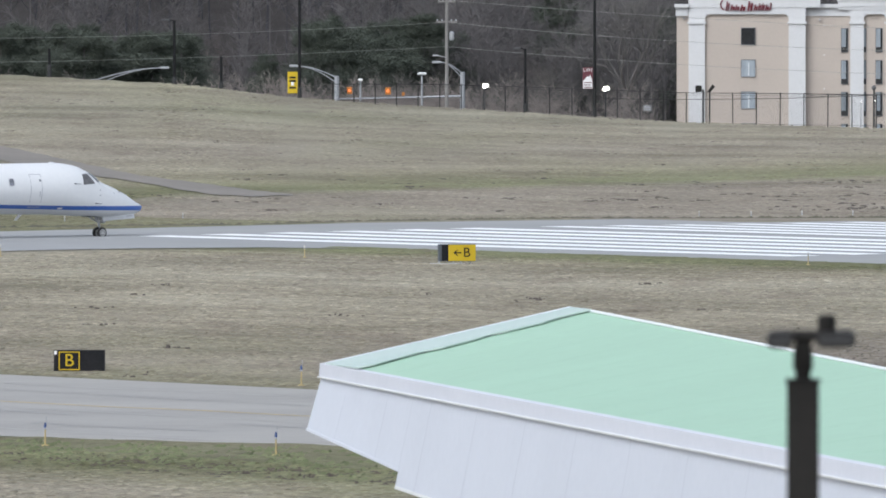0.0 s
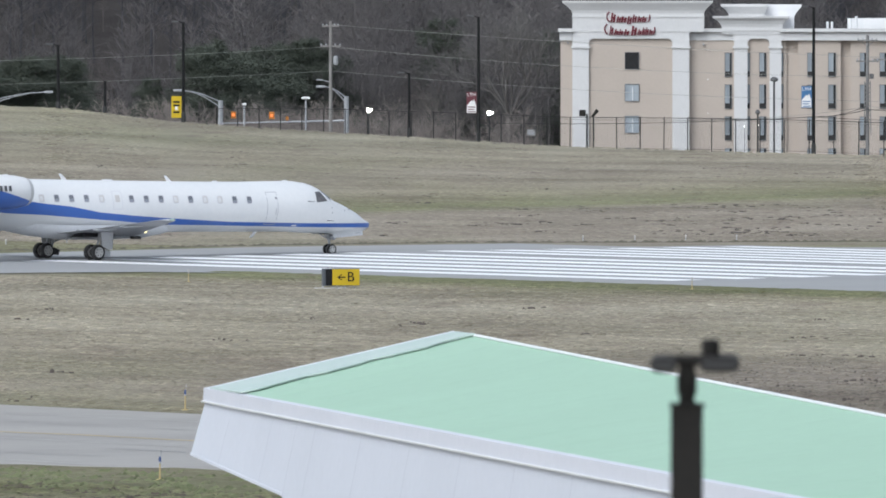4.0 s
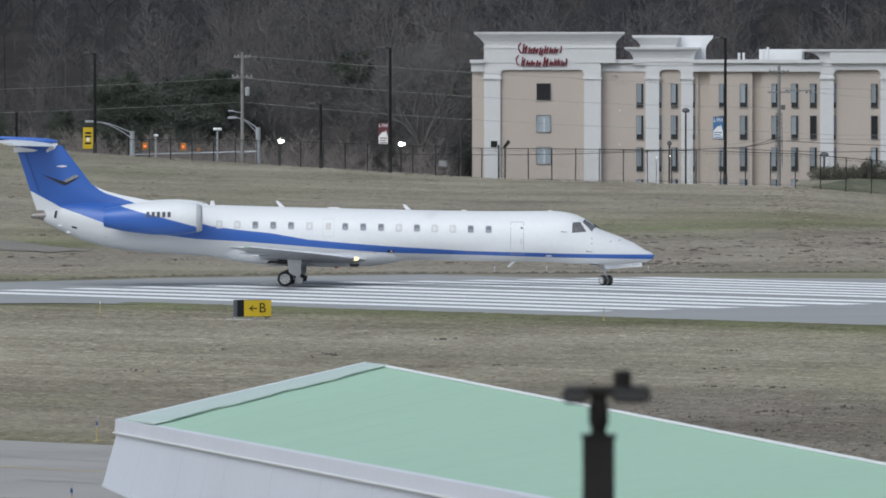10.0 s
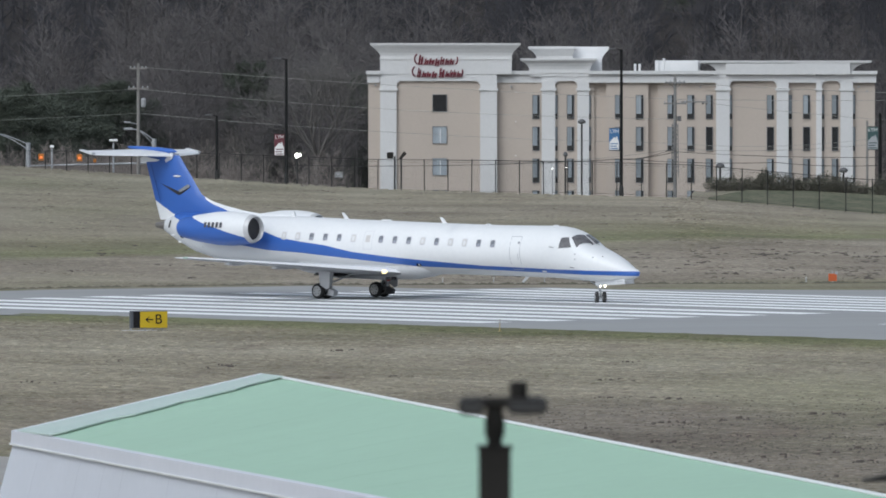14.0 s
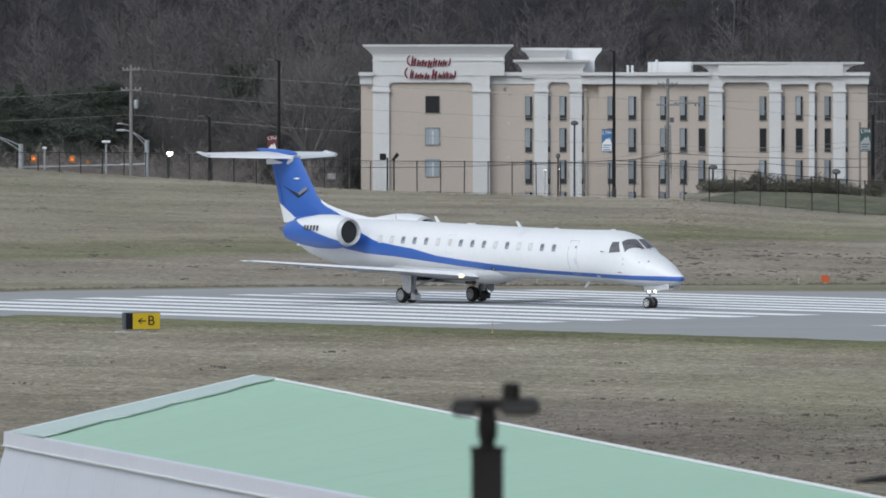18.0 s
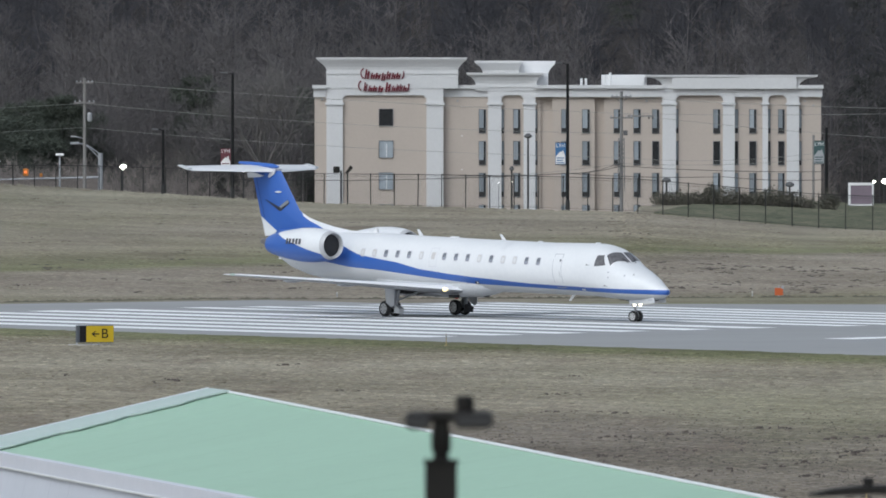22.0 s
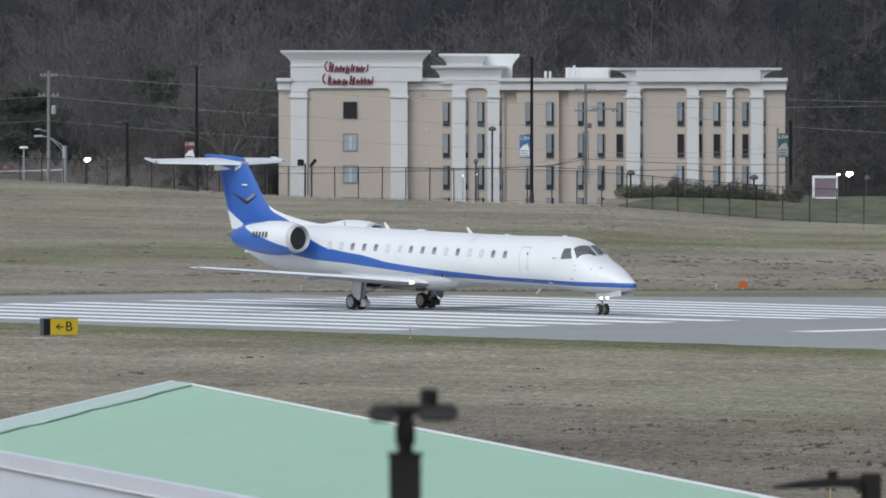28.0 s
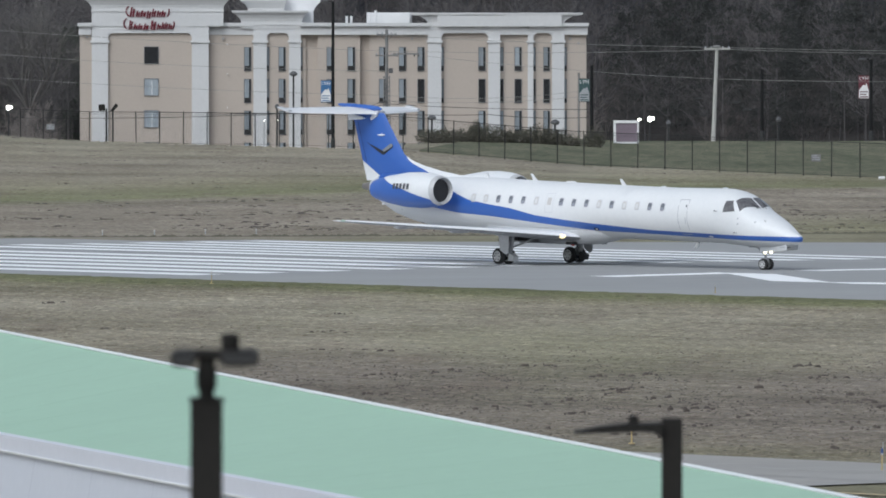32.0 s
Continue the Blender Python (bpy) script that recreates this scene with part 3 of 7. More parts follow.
# stations along the body: forward distance, underside, top, half width, fullness of the section
STATIONS = [(16.6, 1.33, 1.40, 0.05, 2.0), (16.5, 1.17, 1.48, 0.17, 2.0), (16.2, 1.05, 1.62, 0.36, 2.0), (15.65, 0.97, 1.95, 0.60, 2.1), (15.0, 0.94, 2.24, 0.82, 2.3),
            (14.4, 0.94, 2.46, 0.98, 2.5), (14.16, 0.95, 2.55, 1.02, 2.6), (13.75, 0.97, 2.84, 1.06, 2.6), (13.42, 0.99, 3.05, 1.08, 2.5), (13.1, 1.00, 3.20, 1.10, 2.35), (12.75, 1.02, 3.30, 1.12, 2.2), (12.3, 1.05, 3.365, 1.14, 2.1), (11.8, 1.08, 3.38, 1.14, 2.0),
            (9, 1.12, 3.37, 1.14, 2.0), (6.5, 1.15, 3.41, 1.14, 2.0), (4.5, 1.13, 3.45, 1.14, 2.0), (0, 1.16, 3.55, 1.14, 2.0), (-3, 1.29, 3.64, 1.14, 2.0),
            (-5, 1.40, 3.63, 1.10, 2.0), (-6.7, 1.51, 3.68, 1.01, 2.0), (-8, 1.69, 3.72, 0.87, 2.0), (-9.2, 1.99, 3.75, 0.67, 2.0), (-10.25, 2.45, 3.70, 0.46, 2.0), (-10.85, 2.77, 3.48, 0.29, 2.0), (-11.05, 2.88, 3.38, 0.2, 2.0)]
ST = np.array(STATIONS)[::-1]


def body(x):
    return tuple(np.interp(x, ST[:, 0], ST[:, k]) for k in (1, 2, 3))


def fullness(x):
    return float(np.interp(x, ST[:, 0], ST[:, 4]))


def body_ring(x, n=32, grow=0.0):
    lo, hi, w = body(x)
    e = 2 / fullness(x)
    c, a = (lo + hi) / 2, (hi - lo) / 2 + grow
    bow = lambda q: math.copysign(abs(q) ** e, q)
    return [(x, (w + grow) * bow(math.sin(2 * math.pi * k / n)), c - a * bow(math.cos(2 * math.pi * k / n))) for k in range(n)]


def on_body(x, z, side=-1, off=0.012):
    lo, hi, w = body(x)
    p = fullness(x)
    c, a = (lo + hi) / 2, (hi - lo) / 2
    s = max(1 - (abs(z - c) / a) ** p, 0.0)
    return (x, side * (w * s ** (1 / p) + off), z)


def over_body(x, y, off=0.014):
    """A place on the upper skin."""
    lo, hi, w = body(x)
    p = fullness(x)
    s = max(1 - (min(abs(y) / w, 1)) ** p, 0.0)
    return (x, y * (1 + off * 0.6), (lo + hi) / 2 + (hi - lo) / 2 * s ** (1 / p) + off)


def top_patch(corners, side, off=0.014, n=7):
    """A pane on the upper skin between four (x, y) corners."""
    (ax, ay), (bx, by), (cx, cy), (dx, dy) = corners
    grid = []
    for j in range(n):
        t = j / (n - 1)
        for i in range(n):
            s = i / (n - 1)
            x = (ax * (1 - s) + bx * s) * (1 - t) + (dx * (1 - s) + cx * s) * t
            y = (ay * (1 - s) + by * s) * (1 - t) + (dy * (1 - s) + cy * s) * t
            grid.append(over_body(x, side * y, off))
    return Geo().add(grid, [(j * n + i, j * n + i + 1, (j + 1) * n + i + 1, (j + 1) * n + i) for j in range(n - 1) for i in range(n - 1)])


def body_patch(corners, side=-1, off=0.012, n=5):
    """A pane that follows the skin between four (x, z) corners, with a rim that goes into it."""
    g = Geo()
    (ax, az), (bx, bz), (cx, cz), (dx, dz) = corners
    grid = []
    for j in range(n):
        t = j / (n - 1)
        row = []
        for i in range(n):
            s = i / (n - 1)
            x = (ax * (1 - s) + bx * s) * (1 - t) + (dx * (1 - s) + cx * s) * t
            z = (az * (1 - s) + bz * s) * (1 - t) + (dz * (1 - s) + cz * s) * t
            row.append(on_body(x, z, side, off))
        grid += row
    g.add(grid, [(j * n + i, j * n + i + 1, (j + 1) * n + i + 1, (j + 1) * n + i) for j in range(n - 1) for i in range(n - 1)])
    return g


def airfoil(x_le, chord, y, z, thick, n=9):
    pts = []
    for k in range(n):
        s = 0.5 * (1 - math.cos(math.pi * k / (n - 1)))
        pts.append((s, 0.5 * thick * 2.6 * (math.sqrt(max(s, 0)) - s) * (1.0) + 0.02 * s * (1 - s)))
    up = [(x_le - chord * s, y, z + chord * h) for s, h in pts]
    dn = [(x_le - chord * s, y, z - chord * h * 0.7) for s, h in reversed(pts[1:-1])]
    return up + dn


def wheel(parent, x, y, r, w, name="wheel"):
    tyre = Geo().lathe([(-w / 2, r * 0.62), (-w / 2, r * 0.86), (-w * 0.32, r * 0.98), (0, r), (w * 0.32, r * 0.98), (w / 2, r * 0.86), (w / 2, r * 0.62)], (0, 0, 0), "y", 24)
    tyre.f = tyre.f[:-2]
    t = part(name, tyre, RUBBER, parent, "black rubber tyre", True, Matrix.Translation((x, y, r)))
    rim = Geo().lathe([(-w * 0.42, r * 0.2), (-w * 0.5, r * 0.3), (-w * 0.45, r * 0.55), (-w * 0.52, r * 0.66), (w * 0.52, r * 0.66), (w * 0.45, r * 0.55), (w * 0.5, r * 0.3), (w * 0.42, r * 0.2)], (0, 0, 0), "y", 18)
    part("rim", rim, RIMWHITE, t, "pale metal wheel rim", True)
    hub = Geo()
    for k in range(6):
        a = k * math.pi / 3
        hub.box(r * 0.42 * math.cos(a) - 0.02, r * 0.42 * math.cos(a) + 0.02, -w * 0.56, w * 0.56, r * 0.42 * math.sin(a) - 0.02, r * 0.42 * math.sin(a) + 0.02)
    part("wheel_bolts", hub, BLACK, t)
    return t


def build_jet():
    jet = thing("regional_jet", "white twin-engine regional jet with a blue band and blue tail", "airplane")
    xs = sorted(set([s[0] for s in STATIONS] + list(np.arange(-11, 16.4, 0.35))), reverse=True)
    fus = Geo().loft([body_ring(float(x)) for x in xs])
    part("fuselage", fus, JET_BODY, jet, "white fuselage with a blue band", True)
    # belly fairing over the wing box
    rings = []
    for x, drop, w in [(5.4, 0.0, 0.5), (4.8, 0.12, 0.85), (3.8, 0.27, 1.05), (2, 0.32, 1.12), (-0.5, 0.32, 1.12), (-2.2, 0.2, 0.95), (-3.6, 0.0, 0.5)]:
        lo = body(x)[0]
        ring = []
        for k in range(14):
            a = math.pi * k / 13
            ring.append((x, 0.9 * w * math.cos(a), lo + 0.36 - (0.34 + drop) * math.sin(a)))
        rings.append(ring)
    part("belly_fairing", Geo().loft(rings, True, True), JETGREYWHITE, jet, "pale grey wing fairing", True)
    # wings
    for s in (-1, 1):
        w = Geo()
        rings = [airfoil(3.65, 4.9, s * 0.75, 1.19, 0.13), airfoil(3.27, 4.42, s * 1.3, 1.24, 0.125), airfoil(1.80, 2.9, s * 4.2, 1.49, 0.13), airfoil(-0.85, 1.25, s * 9.5, 1.90, 0.15), airfoil(-1.2, 0.76, s * 9.9, 1.94, 0.11)]
        w.loft(rings)
        wing = part("wing", w, JETWHITE, jet, "white swept wing", True)
        # grey underside skin whose tone also holds the shade below the wing
        under = Geo().loft([[(x, y, z - 0.006) for x, y, z in [r[0]] + r[:8:-1] + [r[8]]] for r in rings], False, False)
        part("wing_underside", under, WINGGREY, wing, "grey painted underside, darkened for the shade below the wing", True)
        for y in (3.9, 6.6):
            f = Geo()
            xt = np.interp(y, [1.3, 4.2, 9.5], [-1.15, -1.1, -2.1])
            zz = np.interp(y, [1.3, 4.2, 9.5], [1.24, 1.49, 1.90])
            f.loft([[(xt + 1.0 * q, s * y + dy * r, zz - 0.07 + dz * r) for dy, dz in ((-0.04, 0), (0, 0.06), (0.04, 0), (0, -0.06))] for q, r in ((1, 0.4), (0.5, 1), (0, 1), (-0.3, 0.2))])
            part("flap_fairing", f, JETGREY, wing)
        # leading edge, its sky reflection painted in white, and the lines of flap and aileron
        le = Geo().loft([[(x + 0.006, y, z) for x, y, z in [r[-4], r[-3], r[-2], r[-1], r[0], r[1], r[2], r[3]]] for r in rings[1:]], False, False)
        part("leading_edge", le, BRIGHTWHITE, wing, "leading edge with its sky reflection painted white", True)
        for y0, y1 in ((1.6, 6.0), (6.1, 9.3)):
            q = []
            for y in (y0, y1):
                xl, ch, zz = (np.interp(y, [1.3, 4.2, 9.5], v) for v in ([3.27, 1.80, -0.85], [4.42, 2.9, 1.25], [1.24, 1.49, 1.90]))
                q += [(xl - ch * 0.74, s * y, zz + ch * 0.055 + 0.012), (xl - ch * 0.74 - 0.04, s * y, zz + ch * 0.055 + 0.010)]
            part("flap_seam", Geo().add(q, [(0, 1, 3, 2)]), SEAM, wing)
        lamp = Geo().loft([[(3.25 - 0.62 * (y - 1.40) + dx, s * y, 1.245 + dz) for dx, dz in ((-0.1, 0.085 * q), (0.03, 0.07 * q), (0.055, 0.0), (0.02, -0.08 * q), (-0.1, -0.09 * q))] for y, q in ((1.40, 0.5), (1.44, 1), (1.50, 1), (1.54, 0.5))])
        part("landing_light", lamp, ROOTLAMP, wing, "lit landing light in the wing root")
        nav = Geo().lathe([(-0.16, 0.03), (0, 0.06), (0.12, 0.02)], (-1.27, s * 9.88, 1.94), "x", 8)
        part("navigation_light", nav, NAVGREEN if s < 0 else NAVRED, wing)
    # tail
    fin = Geo()
    sect = [(3.4, -6.0, -11.38, 0.10), (3.85, -6.9, -11.53, 0.13), (4.15, -8.0, -11.63, 0.14), (4.55, -8.87, -11.76, 0.14), (5.5, -9.6, -12.07, 0.13), (6.34, -10.24, -12.34, 0.12)]
    fin.loft([[(le + (te - le) * q, w * k, z) for q, k in ((0, 0), (0.12, 1), (0.4, 1.25), (0.75, 0.7), (1, 0.08), (1, -0.08), (0.75, -0.7), (0.4, -1.25), (0.12, -1))] for z, le, te, w in sect])
    fino = part("tail_fin", fin, FIN_PAINT, jet, "blue swept tail fin", True)
    for s in (-1, 1):
        lg = Geo()
        lg.prism([(-11.22, 5.06), (-10.16, 4.53), (-10.03, 4.53), (-9.5, 4.86), (-9.47, 4.95), (-10.0, 4.68), (-10.2, 4.72)], "y", s * 0.165, s * 0.176)
        em = part("fin_emblem", lg, EMBLEM, fino, "dark chevron emblem")
        part("emblem_wing", Geo().prism([(-10.15, 4.74), (-10.05, 4.66), (-9.5, 4.89), (-9.46, 4.97), (-9.6, 5.02)], "y", s * 0.165, s * 0.18), EMBLEMGREY, em, "grey arm of the chevron")
        part("tailplane_fairing", Geo().prism([(-12.42, 6.22), (-12.38, 6.02), (-11.5, 6.05), (-11.3, 6.12), (-12.2, 6.28)], "y", s * 0.08, s * 0.22), JETWHITE, fino, "white fairing under the tailplane")
        part("tailplane_bracket", Geo().prism([(-10.95, 6.12), (-10.9, 6.02), (-10.55, 6.18), (-10.42, 6.42), (-10.6, 6.44)], "y", s * 0.06, s * 0.2), SEAMPALE, fino, "pale bracket before the tailplane")
        lp = Geo().lathe([(-0.25, 0.02), (0, 0.05), (0.2, 0.02)], (-10.2, s * 0.18, 5.39), "x", 8)
        part("fin_light", lp, JETWHITE, fino)
        part("hinge_line", Geo().prism([(-11.28, 4.2), (-11.25, 4.2), (-11.86, 6.0), (-11.89, 6.0)], "y", s * 0.126, s * 0.13), BLUESEAM, fino, "thin rudder hinge line")
    dors = Geo()
    dors.loft([[(x, 0.16 * k * w, z - h - 0.12 * min(1, max(0, -x - 4))) for k, h in ((0, 0), (1, 0.25), (1.3, 0.6), (-1.3, 0.6), (-1, 0.25))] for x, z, w in ((-3.6, 3.68, 0.5), (-5.2, 3.83, 1.2), (-6.4, 3.99, 1.1), (-7.5, 4.20, 0.9), (-8.2, 4.38, 0.75), (-8.6, 4.53, 0.6), (-8.9, 4.70, 0.4))])
    part("dorsal_fin", dors, FIN_PAINT, jet, "white dorsal fin before the blue tail", True)
    for s in (-1, 1):
        rings = []
        for x, c, y, z, tilt, th in ((-10.46, 2.1, 0.0, 6.29, 0.15, 0.14), (-10.88, 1.85, 0.9, 6.305, 0.155, 0.135), (-12.1, 0.92, 3.55, 6.36, 0.22, 0.13), (-12.28, 0.7, 3.74, 6.39, 0.24, 0.08)):
            rings.append([(px, py, pz + tilt * (x - px)) for px, py, pz in airfoil(x, c, s * y, z, th)])     # trimmed nose down
        stab = part("tailplane", Geo().loft(rings), JETWHITE, jet, "white tailplane half", True)
        part("elevator_horn", Geo().loft([[(-12.2, s * y, 6.47), (-12.25, s * y, 6.40), (-13.02, s * y, 6.57), (-12.95, s * y, 6.62)] for y in (3.55, 3.76)]), JETGREYWHITE, stab, "pale elevator horn at the tip")
        q = [(rings[k][6][0], rings[k][6][1], rings[k][6][2] + 0.012) for k in (1, 2)]
        part("elevator_seam", Geo().add([q[0], q[1], (q[1][0] - 0.03, q[1][1], q[1][2] + 0.004), (q[0][0] - 0.03, q[0][1], q[0][2] + 0.004)], [(0, 1, 2, 3)]), SEAM, stab)
    bul = Geo().lathe([(-13.36, 0.02), (-13.2, 0.07), (-12.3, 0.11), (-11.3, 0.125), (-10.7, 0.11), (-10.42, 0.03)], (0, 0, 6.60), "x", 14)
    bul.v = [(x, y, z - 0.062 * (x + 11.9)) for x, y, z in bul.v]
    part("tail_bullet", bul, JETBLUE, jet, "blue bullet fairing", True)
    cone = Geo().lathe([(-11.45, 0.07), (-11.63, 0.085), (-11.61, 0.115), (-11.33, 0.16), (-10.95, 0.25), (-10.75, 0.28)], (0, 0, 3.15), "x", 14)
    part("tail_cone_exhaust", cone, BAREMETAL, jet, "bare metal exhaust pipe", True)
    # engines
    for s in (-1, 1):
        y, z = s * 2.2, 3.09
        prof = [(-8.18, 0.38), (-8.02, 0.44), (-7.1, 0.62), (-6.0, 0.755), (-5.1, 0.775), (-4.5, 0.735), (-4.05, 0.66), (-3.88, 0.615)]
        nac = Geo().lathe(prof, (0, y, z), "x", 28)
        nac.f = nac.f[:-2]
        eng = part("engine", nac, NAC_PAINT, jet, "white and blue engine nacelle", True)
        lip = Geo().lathe([(-3.98, 0.648), (-3.87, 0.62), (-3.79, 0.588), (-3.76, 0.56), (-3.79, 0.53), (-3.98, 0.495)], (0, y, z), "x", 28)
        lip.f = lip.f[:-2]
        part("intake_lip", lip, LIPGREY, eng, "bare metal intake lip", True)
        duct = Geo().lathe([(-3.97, 0.497), (-4.6, 0.50), (-4.95, 0.50)], (0, y, z), "x", 24)
        duct.f = duct.f[:-2] + [duct.f[-2]]
        part("intake_duct", duct, INTAKE, eng, smooth=True)
        spin = Geo().lathe([(-4.89, 0.18), (-4.6, 0.13), (-4.4, 0.02)], (0, y, z), "x", 14)
        part("spinner", spin, INTAKE, eng, smooth=True)
        for k in range(12):
            a = k * math.pi / 6
            fb = Geo()
            fb.loft([[(-4.8 + dx, y + r * math.cos(a + da), z + r * math.sin(a + da)) for dx, da in ((0, 0), (0.05, 0.12), (0.03, 0.13), (-0.02, 0.01))] for r in (0.17, 0.495)])
            part("fan_blade", fb, FANMETAL, eng)
        nozzle = Geo().lathe([(-8.18, 0.365), (-7.75, 0.35)], (0, y, z), "x", 24)
        part("exhaust_nozzle", nozzle, INTAKE, eng)
        pyl = Geo().loft([[(x, s * yy, zz) for yy, zz in ((0.7, 2.93), (1.7, 2.97), (1.7, 3.24), (0.7, 3.22))] for x in (-4.9, -7.9)])
        part("pylon", pyl, JETBLUE, jet)
        # the registration becomes plain dark bars
        for k in range(5):
            b = Geo()
            x0 = -6.22 + 0.24 * k
            r = np.interp(x0, [p[0] for p in prof], [p[1] for p in prof])
            zz0, zz1 = 3.14, 3.38
            b.add([(x, y + s * (math.sqrt(max(r * r - (zz - z) ** 2, 0)) + 0.04), zz) for x, zz in ((x0, zz0), (x0 + 0.14, zz0), (x0 + 0.14, zz1), (x0, zz1))], [(0, 1, 2, 3)])
            part("registration_bar", b, REGGREY, eng)
    # cabin windows: which ones have their shade drawn
    xsw = [-3.03 + 0.81 * k for k in range(5)] + [1.05] + [2.66 + 0.81 * k for k in range(9)]
    pale = {0, 1, 5, 9, 11, 12}
    for s in (-1, 1):
        for k, x in enumerate(xsw):
            zc = 2.735 - 0.0185 * x
            h, v = 0.128, 0.155
            rim = [(math.copysign(abs(math.cos(q)) ** 0.42, math.cos(q)), math.copysign(abs(math.sin(q)) ** 0.42, math.sin(q))) for q in [2 * math.pi * i / 16 for i in range(16)]]
            g = Geo().add([on_body(x + h * a, zc + v * b, s, 0.006) for a, b in rim], [tuple(range(16))])
            win = part("cabin_window", g, SHADEPALE if k in pale else PORTHOLE, jet)
            fr = Geo()
            for q in range(16):
                e = [rim[q], rim[(q + 1) % 16]]
                fr.add([on_body(x + (h + o) * a, zc + (v + o) * b, s, 0.016 - o * 0.3) for o in (-0.004, 0.034) for a, b in e], [(0, 1, 3, 2)])
            part("window_frame", fr, SEAMPALE, win)
            if k in pale:      # the drawn shade sits behind the pane, dark along its rim
                g = Geo().add([on_body(x + (h - 0.05) * a - 0.012, zc + (v - 0.05) * b - 0.012, s, 0.009) for a, b in rim], [tuple(range(16))])
                part("shade", g, SHADEWHITE, win)
            else:
                g = Geo().add([on_body(x + (h - 0.03) * a, zc + (v * 0.42) * b - v * 0.5, s, 0.009) for a, b in rim], [tuple(range(16))])
                part("half_shade", g, SHADEGREY, win)
        # doors: a seam frame round each
        for nm, xd, w, z0, z1 in (("service_door", 10.425, 0.30, 1.43, 2.91), ("overwing_exit", 1.9, 0.26, 2.22, 3.05)):
            fr = Geo()
            t = 0.025
            for a, b in (((xd - w, z0), (xd + w, z0 + t)), ((xd - w, z1 - t), (xd + w, z1)), ((xd - w, z0), (xd - w + t, z1)), ((xd + w - t, z0), (xd + w, z1))):
                q = body_patch([a, (b[0], a[1]), b, (a[0], b[1])], s, 0.008, 6)
                fr.add(q.v, q.f)
            dr = part(nm, fr, SEAM if nm == "service_door" else SEAMPALE, jet, "outlined door in the fuselage")
            if nm == "service_door":
                part("door_handle", body_patch([(xd + 0.17, 1.88), (xd + 0.20, 1.88), (xd + 0.20, 2.15), (xd + 0.17, 2.15)], s, 0.012, 3), SEAM, dr)
                part("door_window", body_patch([(xd + 0.16, 2.58), (xd + 0.25, 2.58), (xd + 0.25, 2.68), (xd + 0.16, 2.68)], s, 0.012, 3), PORTHOLE, dr)
            else:
                part("door_window", body_patch([(xd - 0.125, 2.55), (xd + 0.125, 2.55), (xd + 0.125, 2.86), (xd - 0.125, 2.86)], s, 0.012, 3), SHADEPALE, dr)
        # flight deck glass
        part("side_windshield", body_patch([(12.90, 2.41), (13.56, 2.46), (13.26, 2.90), (12.93, 2.88)], s, 0.012, 6), GLASSDARK, jet, "dark side pane of the flight deck")
        part("front_windshield", top_patch([(13.38, 0.76), (13.53, 0.035), (14.14, 0.05), (13.80, 0.94)], s), GLASSDARK, jet, "dark front pane of the flight deck")
        part("wiper", Geo().tube(over_body(14.16, s * 0.22, 0.02), over_body(13.86, s * 0.30, 0.03), 0.014, n=5), SIGNBLACK, jet)
        ip = part("inspection_port", body_patch([(4.58, 1.50), (4.84, 1.50), (4.84, 1.62), (4.58, 1.62)], s, 0.012, 3), SIGNBLACK, jet)
        part("port_glass", body_patch([(4.69, 1.53), (4.79, 1.53), (4.79, 1.60), (4.69, 1.60)], s, 0.018, 3), SEAMPALE, ip)
        part("drain_hole", body_patch([(3.98, 1.46), (4.06, 1.46), (4.06, 1.55), (3.98, 1.55)], s, 0.012, 3), SEAM, jet)
        for x, y, z in ((13.55, 1.03, 1.58), (12.42, 1.08, 2.47)):
            x1, y1, z1 = on_body(x, z, s, -0.01)
            part("pitot_probe", Geo().tube((x1, y1, z1), (x1 + 0.05, y1 + s * 0.10, z1 - 0.01), 0.02, n=6).tube((x1 + 0.05, y1 + s * 0.10, z1 - 0.01), (x1 + 0.28, y1 + s * 0.11, z1 - 0.02), 0.016, 0.010, n=6), PROBE, jet, "dark probe on the nose")
        part("band_light", body_patch([(11.72, 1.33), (11.98, 1.33), (11.98, 1.40), (11.72, 1.40)], s, 0.012, 3), SEAMPALE, jet)
    for s in (-1, 1):
        part("exhaust_slot", body_patch([(-10.58, 3.05), (-10.46, 3.05), (-10.40, 3.38), (-10.52, 3.38)], s, 0.012, 4), INTAKE, jet, "dark vent slot by the tail pipe")
        part("air_inlet", body_patch([(-9.75, 2.62), (-9.5, 2.55), (-9.52, 2.65), (-9.75, 2.69)], s, 0.012, 3), INTAKE, jet)
        for x, z in ((-10.3, 2.72), (-9.92, 2.42)):
            x1, y1, z1 = on_body(x, max(z, body(x)[0] + 0.06), s, -0.02)
            part("drain_mast", Geo().box(x1 - 0.09, x1 + 0.09, min(y1, y1 + s * 0.06), max(y1, y1 + s * 0.06), z1 - 0.05, z1 + 0.03, 0.01), JETWHITE, jet)
        for x, z in ((13.80, 1.93), (13.80, 2.16), (14.65, 2.02), (-8.2, 2.2)):
            part("static_port", body_patch([(x - 0.035, z - 0.03), (x + 0.035, z - 0.03), (x + 0.035, z + 0.03), (x - 0.035, z + 0.03)], s, 0.01, 3), SEAM, jet)
        x1, y1, z1 = on_body(15.02, 2.06, s, -0.01)
        part("angle_vane", Geo().tube((x1, y1, z1), (x1 + 0.06, y1 + s * 0.10, z1 + 0.02), 0.022, 0.014, 6), SIGNBLACK, jet)
    # aerials
    for x, h in ((-0.32, 0.27), (5.42, 0.25)):
        z = body(x)[1]
